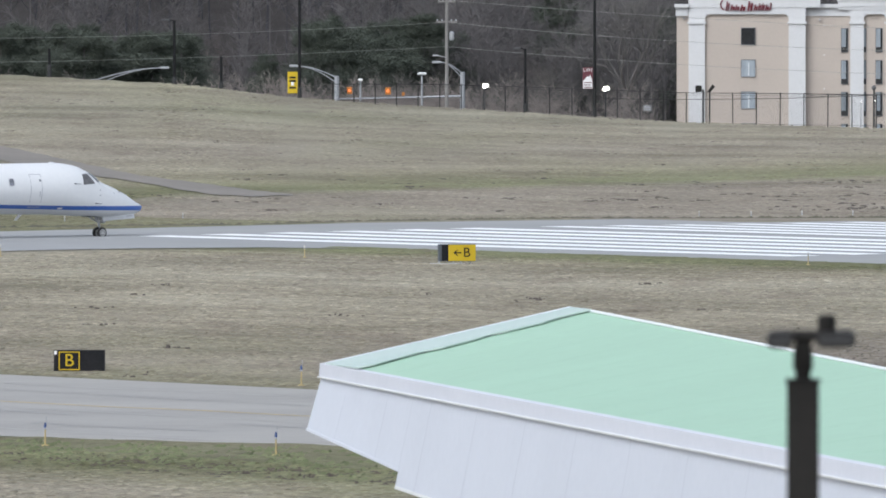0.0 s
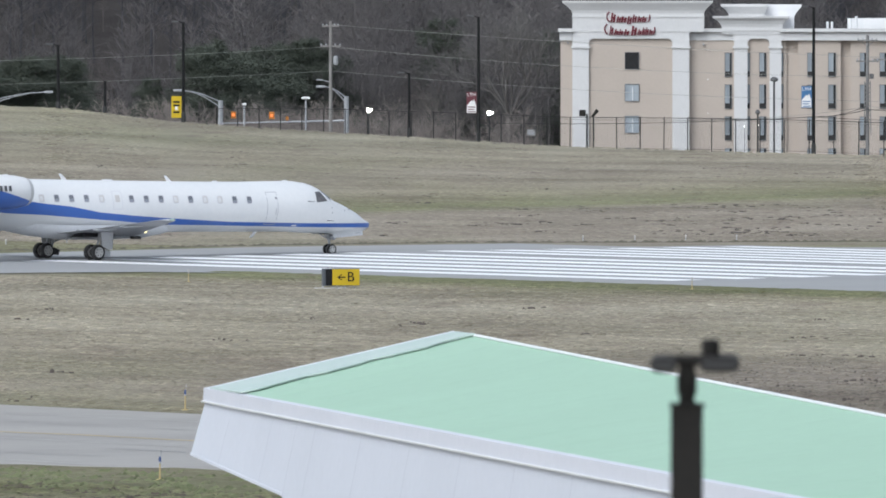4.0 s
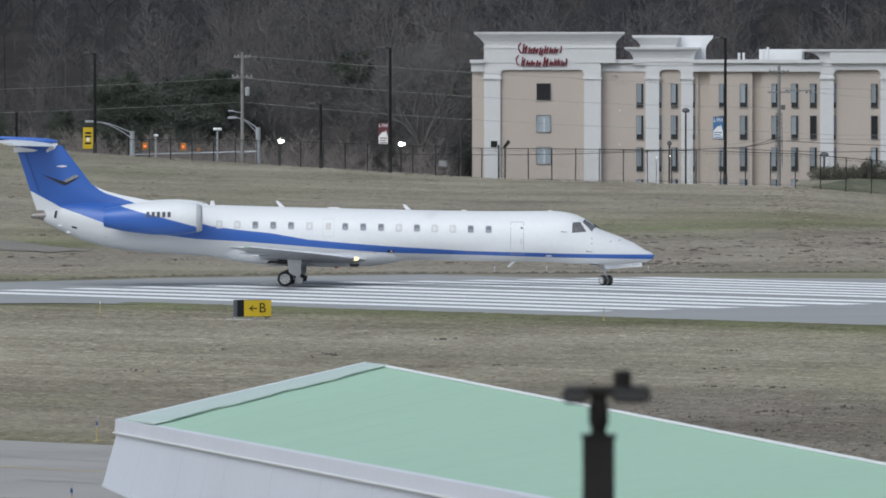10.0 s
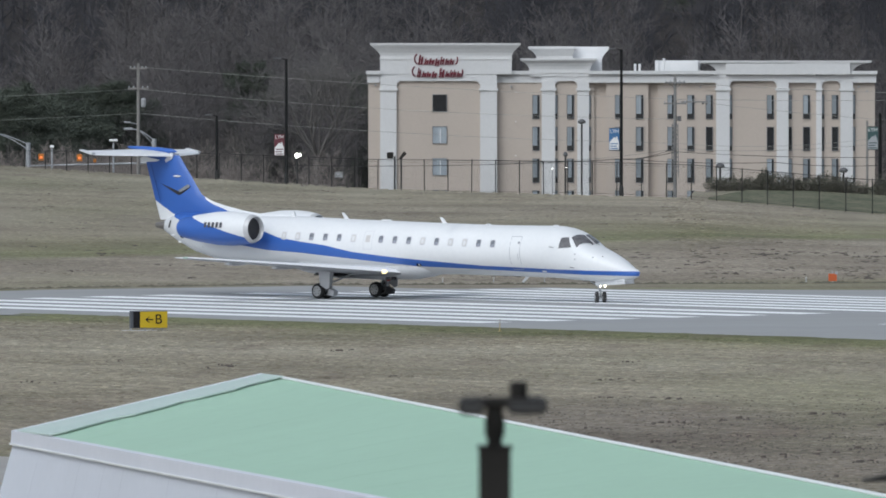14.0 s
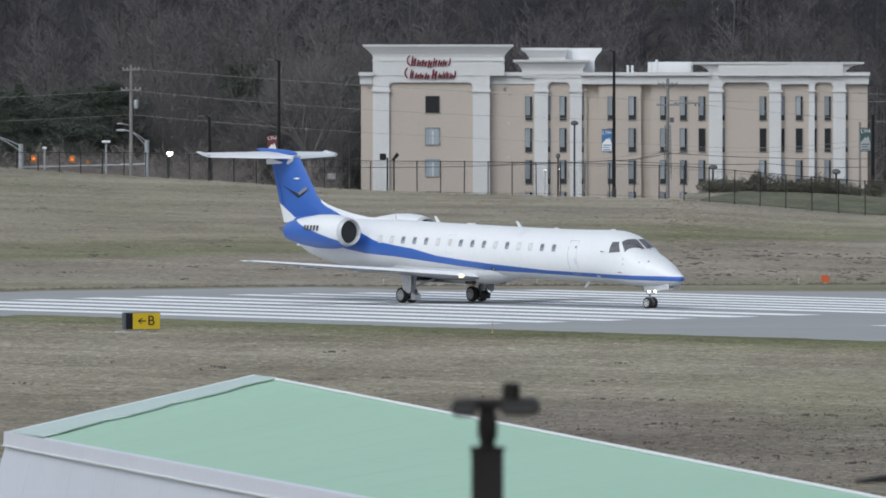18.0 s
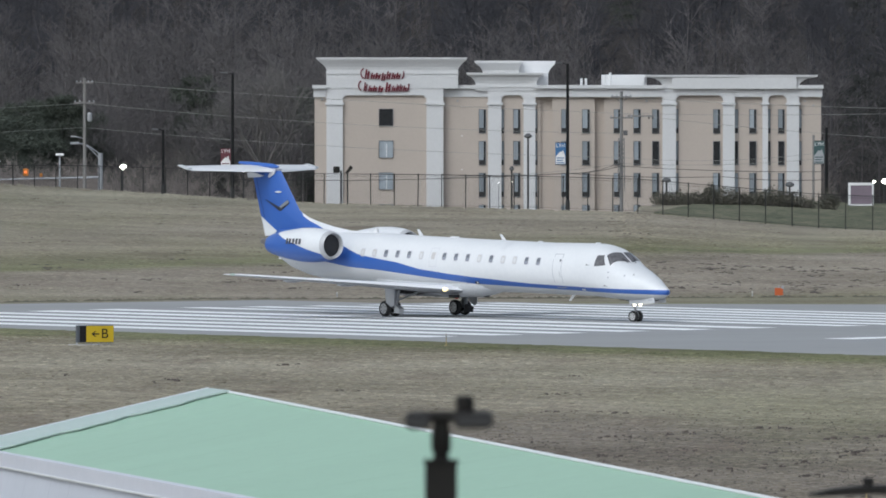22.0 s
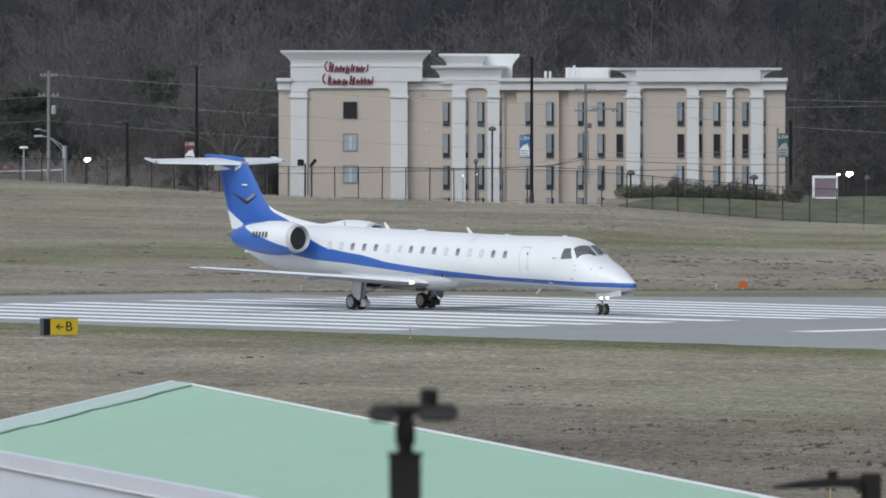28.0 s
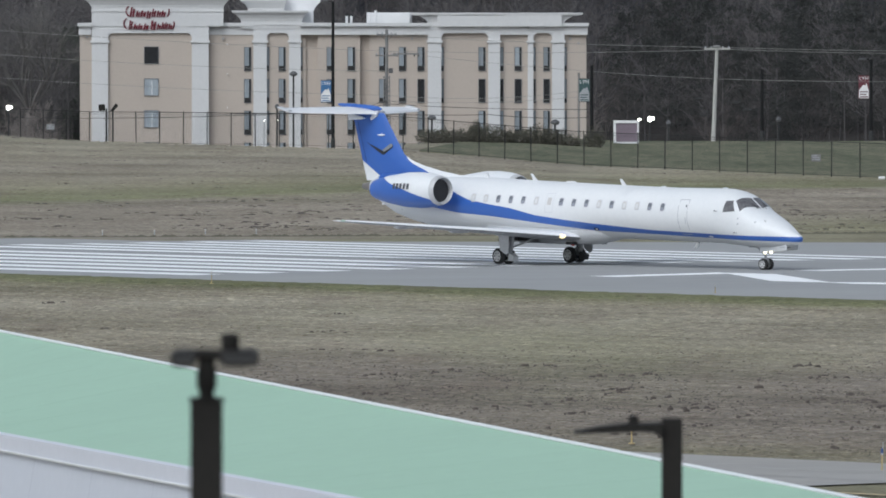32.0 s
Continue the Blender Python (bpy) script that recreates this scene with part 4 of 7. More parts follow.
        a = Geo().prism([(x - 0.05, z - 0.03), (x + 0.22, z - 0.03), (x - 0.10, z + h), (x - 0.22, z + h)], "y", -0.02, 0.02)
        part("aerial", a, JETWHITE, jet)
    for x, h, l in ((-3.4, 0.2, 0.12), (2.1, 0.05, 0.35), (8.0, 0.04, 0.15), (11.9, 0.04, 0.15)):
        z = body(x)[1]
        part("top_blister", Geo().prism([(x - l, z - 0.03), (x + l, z - 0.03), (x + l * 0.5, z + h), (x - l * 0.7, z + h)], "y", -0.05, 0.05), JETWHITE, jet)
    for x in (10.25,):
        z = body(x)[0]
        part("belly_aerial", Geo().prism([(x + 0.12, z + 0.02), (x - 0.08, z + 0.02), (x - 0.32, z - 0.26), (x - 0.20, z - 0.26)], "y", -0.02, 0.02), JETWHITE, jet)
    # nose gear: the fixed leg with its lamps, and the fork that steers
    leg = Geo().tube((14.28, 0, 1.15), (14.38, 0, 0.52), 0.06, 0.055, 10)
    ng = part("nose_leg", leg, GREYMETAL, jet, "pale steel nose leg", True)
    part("drag_strut", Geo().tube((14.35, 0, 0.70), (13.65, 0, 1.05), 0.035, n=8), GREYMETAL, ng)
    part("lamp_bracket", Geo().box(14.36, 14.46, -0.22, 0.22, 0.74, 0.82, 0.01), GREYMETAL, ng)
    for s in (-1, 1):
        hood = Geo().lathe([(-0.1, 0.06), (-0.02, 0.122), (0.10, 0.126), (0.10, 0.118), (0.0, 0.117)], (14.46, s * 0.165, 0.79), "x", 14)
        hood.f = hood.f[:-1]
        part("light_hood", hood, GREYMETAL, ng)
        part("taxi_light", Geo().lathe([(-0.08, 0.05), (0, 0.114), (0.03, 0.114)], (14.46, s * 0.165, 0.79), "x", 14), LANDING, ng, "lit round lamp on the nose leg")
        d = Geo().prism([(14.32, 1.0), (16.02, 1.09), (16.05, 0.87), (14.41, 0.76)], "y", s * 0.30, s * 0.33)
        nd = part("nose_gear_door", d, JETGREYWHITE, jet, "open pale gear door")
        part("door_marking", Geo().prism([(15.62, 0.95), (15.92, 0.97), (15.92, 1.01), (15.62, 0.99)], "y", s * 0.332, s * 0.335), SEAM, nd)
    fork = Geo().tube((0, 0, 0.54), (0, 0, 0.26), 0.045, 0.04, 10).tube((0, -0.2, 0.245), (0, 0.2, 0.245), 0.035, n=8)
    fork.tube((0.02, 0, 0.5), (0.16, 0, 0.4), 0.02, n=6).tube((0.16, 0, 0.4), (0.03, 0, 0.28), 0.02, n=6)
    steer = part("steering_fork", fork, GREYMETAL, jet, "steel steering fork and axle", True, Matrix.Translation((14.41, 0, 0)))
    # wheel wells: dark blocks stand for the shade inside, under the nose and beside the wing fairing
    part("nose_wheel_bay", Geo().box(13.65, 15.6, -0.28, 0.28, 0.95, 1.2), INTAKE, jet, "dark block for the shade in the nose wheel bay")
    for s in (-1, 1):
        part("main_wheel_bay", Geo().prism([(-0.4, 1.02), (0.65, 1.02), (0.75, 1.2), (0.5, 1.32), (-0.3, 1.32)], "y", s * 1.02, s * 1.75), INTAKE, jet, "dark block for the shade in the main wheel bay")
        part("inner_gear_door", Geo().prism([(-0.6, 0.92), (0.7, 0.90), (0.72, 0.95), (-0.58, 1.0)], "y", s * 0.55, s * 1.0), JETGREY, jet)
        part("ram_air_inlet", Geo().box(2.85, 3.25, min(s * 0.7, s * 1.0), max(s * 0.7, s * 1.0), 0.87, 1.0, 0.02), INTAKE, jet, "dark air inlet under the wing root")
        part("flap_end", Geo().prism([(-0.9, 1.02), (0.3, 1.06), (0.35, 1.12), (-0.75, 1.16)], "y", s * 1.5, s * 1.56), INTAKE, jet, "dark end of the flap well")
    part("belly_beacon", Geo().lathe([(0.80, 0.03), (0.85, 0.09), (0.94, 0.1)], (2.2, 0, -0.02), "z", 12), NAVRED, jet, "unlit red belly beacon")
    nose_wheels = [wheel(jet, 14.41, s * 0.165, 0.245, 0.16, "nose_wheel") for s in (-1, 1)]
    main_wheels = []
    for s in (-1, 1):
        leg = Geo().tube((0.52, s * 1.95, 1.32), (0.42, s * 2.0, 0.52), 0.10, 0.09, 12).tube((0.44, s * 2.0, 0.56), (0.0, s * 2.0, 0.35), 0.085, 0.08, 10)
        ml = part("main_leg", leg, GREYMETAL, jet, "pale steel main leg", True)
        part("axle", Geo().tube((0, s * 1.75, 0.35), (0, s * 2.28, 0.35), 0.05, n=8), GREYMETAL, ml)
        part("side_brace", Geo().tube((0.45, s * 1.95, 0.72), (1.15, s * 1.25, 1.12), 0.045, n=8), GREYMETAL, ml)
        part("gear_door", Geo().prism([(0.10, 1.26), (0.76, 1.26), (0.72, 0.50), (0.55, 0.44), (0.20, 0.62)], "y", s * 2.36, s * 2.40), JETGREYWHITE, ml, "pale gear door")
        part("shock_strut", Geo().tube((0.12, s * 2.0, 0.45), (0.32, s * 1.98, 1.2), 0.06, n=8), GREYMETAL, ml, smooth=True)
        part("brake_line", Geo().tube((0.3, s * 1.9, 0.5), (0.36, s * 1.9, 1.2), 0.015, n=5), BLACK, ml)
        # far deflector takes the dark steel, which stands for the shade on that side
        part("spray_deflector", Geo().prism([(0.40, 0.16), (0.74, 0.14), (0.80, 0.36), (0.50, 0.50)], "y", s * 1.86, s * 2.14), JETGREYWHITE if s < 0 else DARKGEAR, ml, "spray deflector before the wheels")
        part("deflector_strut", Geo().tube((0.05, s * 2.0, 0.36), (0.5, s * 2.0, 0.33), 0.03, n=6), GREYMETAL, ml)
        part("brake_pack", Geo().lathe([(-0.13, 0.18), (0.13, 0.18)], (0, s * 2.0, 0.35), "y", 14), DARKGEAR, ml, "dark brake pack between the wheels")
        for y in (1.73, 2.27):
            main_wheels.append(wheel(jet, 0, s * y, 0.35, 0.24, "main_wheel"))
    return jet, nose_wheels, main_wheels, steer


REGGREY = mat("registration_grey", (0.05, 0.052, 0.065), (0.08, 0.082, 0.095), 0.4, scale=1, fine=10)
BLUESEAM = mat("dark_blue_seam", (0.02, 0.055, 0.2), (0.025, 0.06, 0.22), 0.5, scale=1, fine=10)
SHADEWHITE = mat("white_window_shade", (0.70, 0.70, 0.71), (0.64, 0.64, 0.65), 0.4, scale=2, fine=10)
SHADEGREY = mat("half_drawn_shade", (0.30, 0.31, 0.36), (0.24, 0.25, 0.29), 0.3, scale=2, fine=10)
PROBE = mat("dark_probe_metal", (0.12, 0.12, 0.14), (0.09, 0.09, 0.1), 0.5, scale=2, fine=10)
BRIGHTWHITE = mat("bright_white_paint", (0.85, 0.85, 0.86), (0.80, 0.80, 0.81), 0.3, scale=1, fine=10)
DARKGEAR = mat("dark_shaded_gear_steel", (0.05, 0.05, 0.055), (0.03, 0.03, 0.033), 0.6, 0.2, scale=2, fine=12)
RIMWHITE = mat("painted_wheel_rim", (0.62, 0.62, 0.62), (0.46, 0.46, 0.46), 0.45, scale=3, fine=20)
JETGREYWHITE = mat("jet_pale_grey", (0.64, 0.65, 0.67), (0.55, 0.56, 0.58), 0.35, scale=0.8, fine=8)
SEAMPALE = mat("pale_window_rim", (0.66, 0.66, 0.69), (0.6, 0.6, 0.63), 0.4, scale=1, fine=10)
WINGGREY = mat("wing_underside_grey", (0.34, 0.345, 0.36), (0.27, 0.275, 0.29), 0.45, scale=0.6, fine=6)
EMBLEMGREY = mat("emblem_grey", (0.25, 0.27, 0.29), (0.17, 0.18, 0.20), 0.4, scale=1, fine=10)
EMBLEM = mat("emblem_dark", (0.012, 0.014, 0.022), (0.03, 0.03, 0.04), 0.4, scale=1, fine=10)
NAVGREEN = mat("green_navigation_glass", (0.5, 0.62, 0.54), (0.42, 0.52, 0.46), 0.2, scale=2, fine=10)
NAVRED = mat("red_navigation_glass", (0.6, 0.1, 0.08), (0.5, 0.08, 0.06), 0.2, scale=2, fine=10)
JET, NOSE_WHEELS, MAIN_WHEELS, STEERING = build_jet()


# ---- the hotel ----
LETTERWHITE = mat("white_lettering", (0.8, 0.8, 0.8), (0.7, 0.7, 0.7), 0.5, scale=2, fine=10)
HOTEL_Y = 1044.0


def build_hotel():
    h = thing("hotel", "four-storey tan stucco hotel with white columns and cornices", "hotel", pose(0, HOTEL_Y, 0))
    S = 0.0522                                # one unit of the camera's view in metres, at the hotel's distance
    zz = lambda r: 12.23 - r * S              # rows of the camera's view, downwards from eye height
    xx = lambda c: (c - 836) * S
    base = -5.6

    def face(name, c0, c1, r0, r1, y0, y1, m, parent=h, bev=0.0):
        return part(name, Geo().box(xx(c0), xx(c1), y0, y1, base if r1 is None else zz(r1), zz(r0), bev), m, parent)

    # tan walls in their steps
    face("wall", 527, 753, 96, None, 0.6, 16, STUCCO)
    face("wall", 753, 927, 98, None, 1.1, 16, STUCCO)
    face("wall", 948, 1023, 98, None, 0.75, 16, STUCCO)
    face("wall", 1040, 1424, 98, None, 0.9, 16, STUCCO)
    for c0, c1 in ((927, 948), (1023, 1040)):
        face("recess", c0, c1, 98, None, 1.35, 16, STUCCO)
    # cornice bands
    for c0, c1, y in ((523, 549, 0.35), (752, 836, 1.0), (916, 1145, 0.45), (1268, 1322, 0.5), (1382, 1428, 0.5)):
        cb = face("cornice", c0, c1, 80, 86, y - 0.3, y + 2.5, TRIMWHITE)
        face("frieze", c0 + 2, c1 - 2, 86, 101, y, y + 2.4, TRIMWHITE, cb)
    # end tower and porticos: columns, arch head, flared crown
    def portico(c0, c1, o0, o1, r_top, r_crown, r_arch, block, crown, y):
        pc = part("portico", Geo().box(xx(c0), xx(c1), y + 0.25, y + 1.6, zz(r_arch), zz(r_top + 12)), TRIMWHITE, h, "white arched portico")
        n = 6
        for s, a, b in ((-1, c0, o0), (1, o1, c1)):
            col = Geo().box(xx(a), xx(b), y + 0.2, y + 1.5, base, zz(r_arch + 13))
            part("column", col, TRIMWHITE, pc)
            part("capital", Geo().box(xx(a) - 0.12, xx(b) + 0.12, y + 0.08, y + 1.55, zz(r_arch + 17), zz(r_arch + 13)), TRIMWHITE, pc)
            part("column_neck", Geo().box(xx(a), xx(b), y + 0.2, y + 1.5, zz(r_arch + 13), zz(r_arch)), TRIMWHITE, pc)
            # rounded haunch of the arch
            R = 9 * S
            xo = xx(o0) if s < 0 else xx(o1)
            out = [(xo, zz(r_arch) + 0.002), (xo - s * R, zz(r_arch) + 0.002)] + [(xo - s * R * (1 - math.sin(k * math.pi / 2 / n)), zz(r_arch) - R * (1 - math.cos(k * math.pi / 2 / n))) for k in range(1, n + 1)]
            part("haunch", Geo().prism(out, "y", y + 0.27, y + 1.45), TRIMWHITE, pc)
        part("upper_block", Geo().box(xx(block[0]), xx(block[1]), y + 0.2, y + 4, zz(max(r_top + 14, 86)), zz(r_top)), TRIMWHITE, pc)
        rings = []
        for f, r in ((0.0, r_top + 0.5), (0.12, r_top - 4), (0.45, r_top - 10), (0.92, r_crown + 4), (0.97, r_crown + 3), (1.0, r_crown)):
            a, b = block[0] + (crown[0] - block[0]) * f, block[1] + (crown[1] - block[1]) * f
            d = 0.4 * f
            rings.append([(xx(a), y + 0.19 - d, zz(r)), (xx(b), y + 0.19 - d, zz(r)), (xx(b), y + 4 + d, zz(r)), (xx(a), y + 4 + d, zz(r))])
        part("crown", Geo().loft(rings), TRIMWHITE, pc, "flared white crown moulding")
        part("crown_band", Geo().box(xx(block[0]) - 0.06, xx(block[1]) + 0.06, y + 0.14, y + 0.3, zz(r_top + 8), zz(r_top + 6)), TRIMWHITE, pc)
        return pc

    portico(548, 755, 577, 725, 52, 31, 98, (548, 781), (530, 797), 0.1)
    portico(834, 918, 858, 897, 76, 58, 98, (812, 920), (796, 932), 0.55)
    portico(1143, 1271, 1167, 1250, 78, 62, 98, (1143, 1271), (1113, 1280), 0.25)
    portico(1320, 1385, 1330, 1363, 78, 62, 98, (1322, 1385), (1278, 1418), 0.3)
    # the parapet block behind, with its own crown, and plant on the roof
    part("parapet_block", Geo().loft([[(xx(a), 4 - q, zz(r)), (xx(b), 4 - q, zz(r)), (xx(b), 9 + q, zz(r)), (xx(a), 9 + q, zz(r))]
                                      for a, b, r, q in ((826, 888, 70, 0), (824, 889, 54, 0), (819, 891, 47, 0.3), (811, 894, 41, 0.6), (810, 895, 37, 0.6))]), TRIMWHITE, h, "white stepped parapet")
    part("stair_penthouse", Geo().loft([[(xx(a), 4.9 - q, zz(r)), (xx(b), 4.9 - q, zz(r)), (xx(b), 11 + q, zz(r)), (xx(a), 11 + q, zz(r))]
                                       for a, b, r, q in ((886, 941, 87, 0), (886, 941, 60, 0), (885, 943, 55, 0.02), (884, 947, 49, 0.05), (883, 953, 43, 0.1), (883, 954, 37.5, 0.12))]), BRIGHTWHITE, h, "bright white flared roof house")
    face("parapet", 1160, 1380, 66, 86.5, 0.12, 2.3, TRIMWHITE)
    face("roof_plant", 1036, 1116, 62, 84, 5, 8, WHITE)
    face("roof_plant", 1064, 1112, 63, 84, 4.2, 5, WHITE)
    for c, r in ((1000, 68), (1008, 68), (1041, 62), (1051, 58)):
        part("vent_pipe", Geo().tube((xx(c), 4, zz(86)), (xx(c), 4, zz(r)), 0.12, n=8), WHITE, h)
    part("roof", Geo().box(xx(530), xx(1422), 1.2, 15.5, zz(99), zz(97)), TRIMWHITE, h)

    def window(c0, c1, r0, r1, y, grille=True, dark=False):
        m = DARKWIN if dark else CURTAIN
        g = face("window", c0, c1, r0, r1 - (9 if grille else 0), y - 0.05, y + 0.1, m)
        fr = Geo()
        t = 0.05
        a0, a1, b0, b1 = xx(c0) - t / 2, xx(c1) + t / 2, zz(r1) - t / 2, zz(r0) + t / 2
        fr.box(a0, a1, y - 0.1, y, b1 - t, b1).box(a0, a1, y - 0.1, y, b0, b0 + t).box(a0, a0 + t, y - 0.1, y, b0, b1).box(a1 - t, a1, y - 0.1, y, b0, b1)
        part("window_frame", fr, WINFRAME, g)
        if c1 - c0 > 8 and grille and not dark:
            part("curtain_gap", Geo().box(xx(c1 - (c1 - c0) * 0.3), xx(c1), y - 0.058, y - 0.05, zz(r1 - 9), zz(r0)), DARKWIN, g, "dark glass beside the drawn curtain")
        if grille:
            part("ac_grille", Geo().box(xx(c0), xx(c1), y - 0.07, y + 0.1, zz(r1), zz(r1 - 9)), GRILLE, g)
        elif not dark:
            part("curtain_edge", Geo().box((xx(c0) + xx(c1)) / 2 + 0.02, (xx(c0) + xx(c1)) / 2 + 0.08, y - 0.058, y - 0.05, zz(r1 - 1), zz(r0 + 5)), LETTERWHITE, g, "pale edge where the curtains meet")

    for fl in range(4):
        r = 56.4 * fl
        window(641, 666, 122 + r, 152 + r, 0.6, False, fl == 0)
        for c0, c1, y in ((818, 830, 1.1), (857, 862, 1.1), (879, 891, 1.1), (917, 921, 1.1), (964, 975, 0.75), (1001, 1014, 0.75), (1057, 1068, 0.9), (1092, 1104, 0.9),
                          (1125, 1137, 0.9), (1166, 1171, 0.9), (1233, 1245, 0.9), (1271, 1277, 0.9), (1297, 1309, 0.9), (1330, 1334, 0.9), (1348, 1359, 0.9), (1385, 1389, 0.9)):
            window(c0, c1, 123 + r, 165 + r, y, True, fl == 1 and c0 in (1233, 1271, 1297, 1348, 1330, 1125))
    # the sign over the end tower: plain strokes in its colour
    for c, w, r0, r1 in [(620, 7, 55, 72), (630, 6, 61, 72), (639, 8, 61, 72), (649, 6, 61, 75), (658, 6, 58, 72), (667, 6, 61, 72), (675, 6, 61, 72), (617, 5, 78, 94), (626, 6, 84, 94), (634, 6, 84, 94),
                         (644, 7, 84, 95), (657, 8, 78, 95), (667, 5, 84, 94), (674, 4, 81, 94), (680, 4, 81, 94), (687, 5, 84, 94)]:
        sg = Geo()
        lean = 1.2
        sg.loft([[(xx(c - w / 2 + lean * q), y, zz(r - 3)), (xx(c - w / 10 + lean * q), y, zz(r - 3))] + [(xx(c - w / 10 + lean * q), y + 0.15, zz(r - 3)), (xx(c - w / 2 + lean * q), y + 0.15, zz(r - 3))] for q, r, y in ((-1, r1, 0.18), (1, r0, 0.18))])
        sg.loft([[(xx(c + w / 8 + lean * q), y, zz(r - 3)), (xx(c + w / 1.8 + lean * q), y, zz(r - 3))] + [(xx(c + w / 1.8 + lean * q), y + 0.15, zz(r - 3)), (xx(c + w / 8 + lean * q), y + 0.15, zz(r - 3))] for q, r, y in ((-1, r1, 0.18), (1, r0 + 3, 0.18))])
        sg.box(xx(c - w / 3), xx(c + w / 3), 0.19, 0.32, zz((r0 + r1) / 2 - 1.6), zz((r0 + r1) / 2 - 4))
        part("sign_stroke", sg, RED, h, "dark red raised sign stroke")
    for cx, cy, rx, f0, st in ((616, 62, 7, 0.6, 0.09), (612, 84, 7, 0.6, 0.09), (681, 62, 4, -0.5, 0.07), (690, 84, 4, -0.5, 0.07)):
        sg = Geo()
        for k in range(9):
            a0, a1 = math.pi * (f0 + st * k), math.pi * (f0 + st * (k + 1))
            sg.tube((xx(cx + rx * math.cos(a0)), 0.26, zz(cy - 9 * math.sin(a0) - 3)), (xx(cx + rx * math.cos(a1)), 0.26, zz(cy - 9 * math.sin(a1) - 3)), 0.07, n=5)
        part("sign_stroke", sg, RED, h, "dark red raised sign flourish")
    for c, r in ((540, 105), (780, 108), (788, 118), (788, 170), (788, 230), (1115, 108), (1395, 108), (1410, 116)):
        q = 0.055 if c == 788 else 0.08
        part("wall_lamp", Geo().box(xx(c) - q, xx(c) + q, 0.3 if c < 600 else 0.8, 1.7, zz(r) - q, zz(r) + q, 0.02), LETTERWHITE if c == 788 else GREYMETAL, h)


WINFRAME = mat("grey_window_frame", (0.16, 0.165, 0.17), (0.2, 0.2, 0.21), 0.5, scale=2, fine=10)
build_hotel()


# ---- the long hangar with the green roof ----
def build_hangar():
    hg = thing("hangar", "long white metal hangar with a pale green low gable roof", "hangar")
    ax, out = Vector((0.179, -0.984, 0)), Vector((-0.984, -0.179, 0))     # along the shed towards the lens; out of its long side
    L = 92.0
    E = lambda s, dz=0.0, o=0.0: Vector((-11.5, 245.0, 3.45 + 0.0107 * s + dz)) + ax * s + out * o
    R = lambda s, dz=0.0: Vector((-6.21, 246.0, 4.655 + dz)) + ax * s
    W = lambda s, dz=0.0: R(s) + Vector((0.984, 0.179, 0)) * 5.4 + Vector((0, 0, -1.15 + dz))

    def slab(q, t, name, m, label=""):
        g = Geo()
        t = Vector((0, 0, t))
        g.add([p for p in q] + [p - t for p in q], [(0, 1, 2, 3), (7, 6, 5, 4), (0, 1, 5, 4), (1, 2, 6, 5), (2, 3, 7, 6), (3, 0, 4, 7)])
        return part(name, g, m, hg, label)

    n = 20
    for k in range(n):
        a, b = k / n, (k + 1) / n
        e0, e1, r0, r1 = 5.6 + (L - 5.6) * a, 5.6 + (L - 5.6) * b, 3.3 + (L - 3.3) * a, 3.3 + (L - 3.3) * b
        slab([E(e0), E(e1 - 0.02), R(r1 - 0.02), R(r0)], 0.12, "roof_sheet", ROOFGREEN)
    slab([W(0), W(L), R(L), R(0)], 0.12, "roof_slope", ROOFGREEN, "far slope of the green roof")
    # broad raised flashing along the far gable, slightly wavy at its lower edge, with a white outer lip
    m = 14
    for k in range(m):
        a, b = k / m, (k + 1) / m
        wv = lambda q: 0.18 * math.sin(q * 19) + 0.1 * math.sin(q * 41)
        sa, sb = 5.9 - 2.3 * a + wv(a), 5.9 - 2.3 * b + wv(b)
        slab([E(0.7, 0.02).lerp(R(0.7, 0.02), a), E(sa, 0.06).lerp(R(sa, 0.06), a), E(sb, 0.06).lerp(R(sb, 0.06), b), E(0.7, 0.02).lerp(R(0.7, 0.02), b)], 0.03, "rake_flashing", ROOFTRIM, "grey-green metal gable flashing")
    lip = Geo().loft([[p + Vector((0, 0.02, 0.035)), p + Vector((0, -0.07, 0.035)), p + Vector((0, -0.07, -0.02)), p + Vector((0, 0.02, -0.3))] for p in (E(0.65), R(0.65))])
    part("gable_lip", lip, PANELSEAM, hg, "white outer lip of the gable")
    rc = Geo()
    s = Vector((0.06, 0.012, -0.01))
    rc.loft([[p - s + Vector((0, 0, 0.008)), p + Vector((0, 0, 0.05)), p + s + Vector((0, 0, 0.008)), p - Vector((0, 0, 0.08))] for p in (R(3.4), R(L))])
    part("ridge_cap", rc, WHITE, hg, "white ridge cap")
    # lilac-grey eave band, a thin bright drip edge, then tall flared fascia panels
    bd = Geo().loft([[E(q, 0.02, -0.1), E(q, 0.0, 0.03), E(q, -0.30, 0.05), E(q, -0.30, -0.1)] for q in (0, L)])
    part("eave_band", bd, PANELDARK, hg, "pale lilac-grey eave band")
    dp = Geo().loft([[E(q, -0.275, 0.05), E(q, -0.275, 0.085), E(q, -0.31, 0.085), E(q, -0.31, 0.05)] for q in (0, L)])
    part("drip_edge", dp, WHITE, hg)
    low = lambda q: (2.0 - 0.0174 * min(q, 14.3) - (0.36 if q > 14.3 else 0.0)) - E(q).z
    flare = lambda q: 0.32 if q <= 14.3 else 0.32 * (low(q) + 0.31) / (low(q) + 0.36 + 0.31)
    cuts = [0.0, 1.4, 4.4, 10.7, 14.3, 17.0] + [17.0 + 6.3 * k for k in range(1, 12)] + [L]
    for k in range(len(cuts) - 1):
        a, b = cuts[k] + 0.002, cuts[k + 1] - 0.002
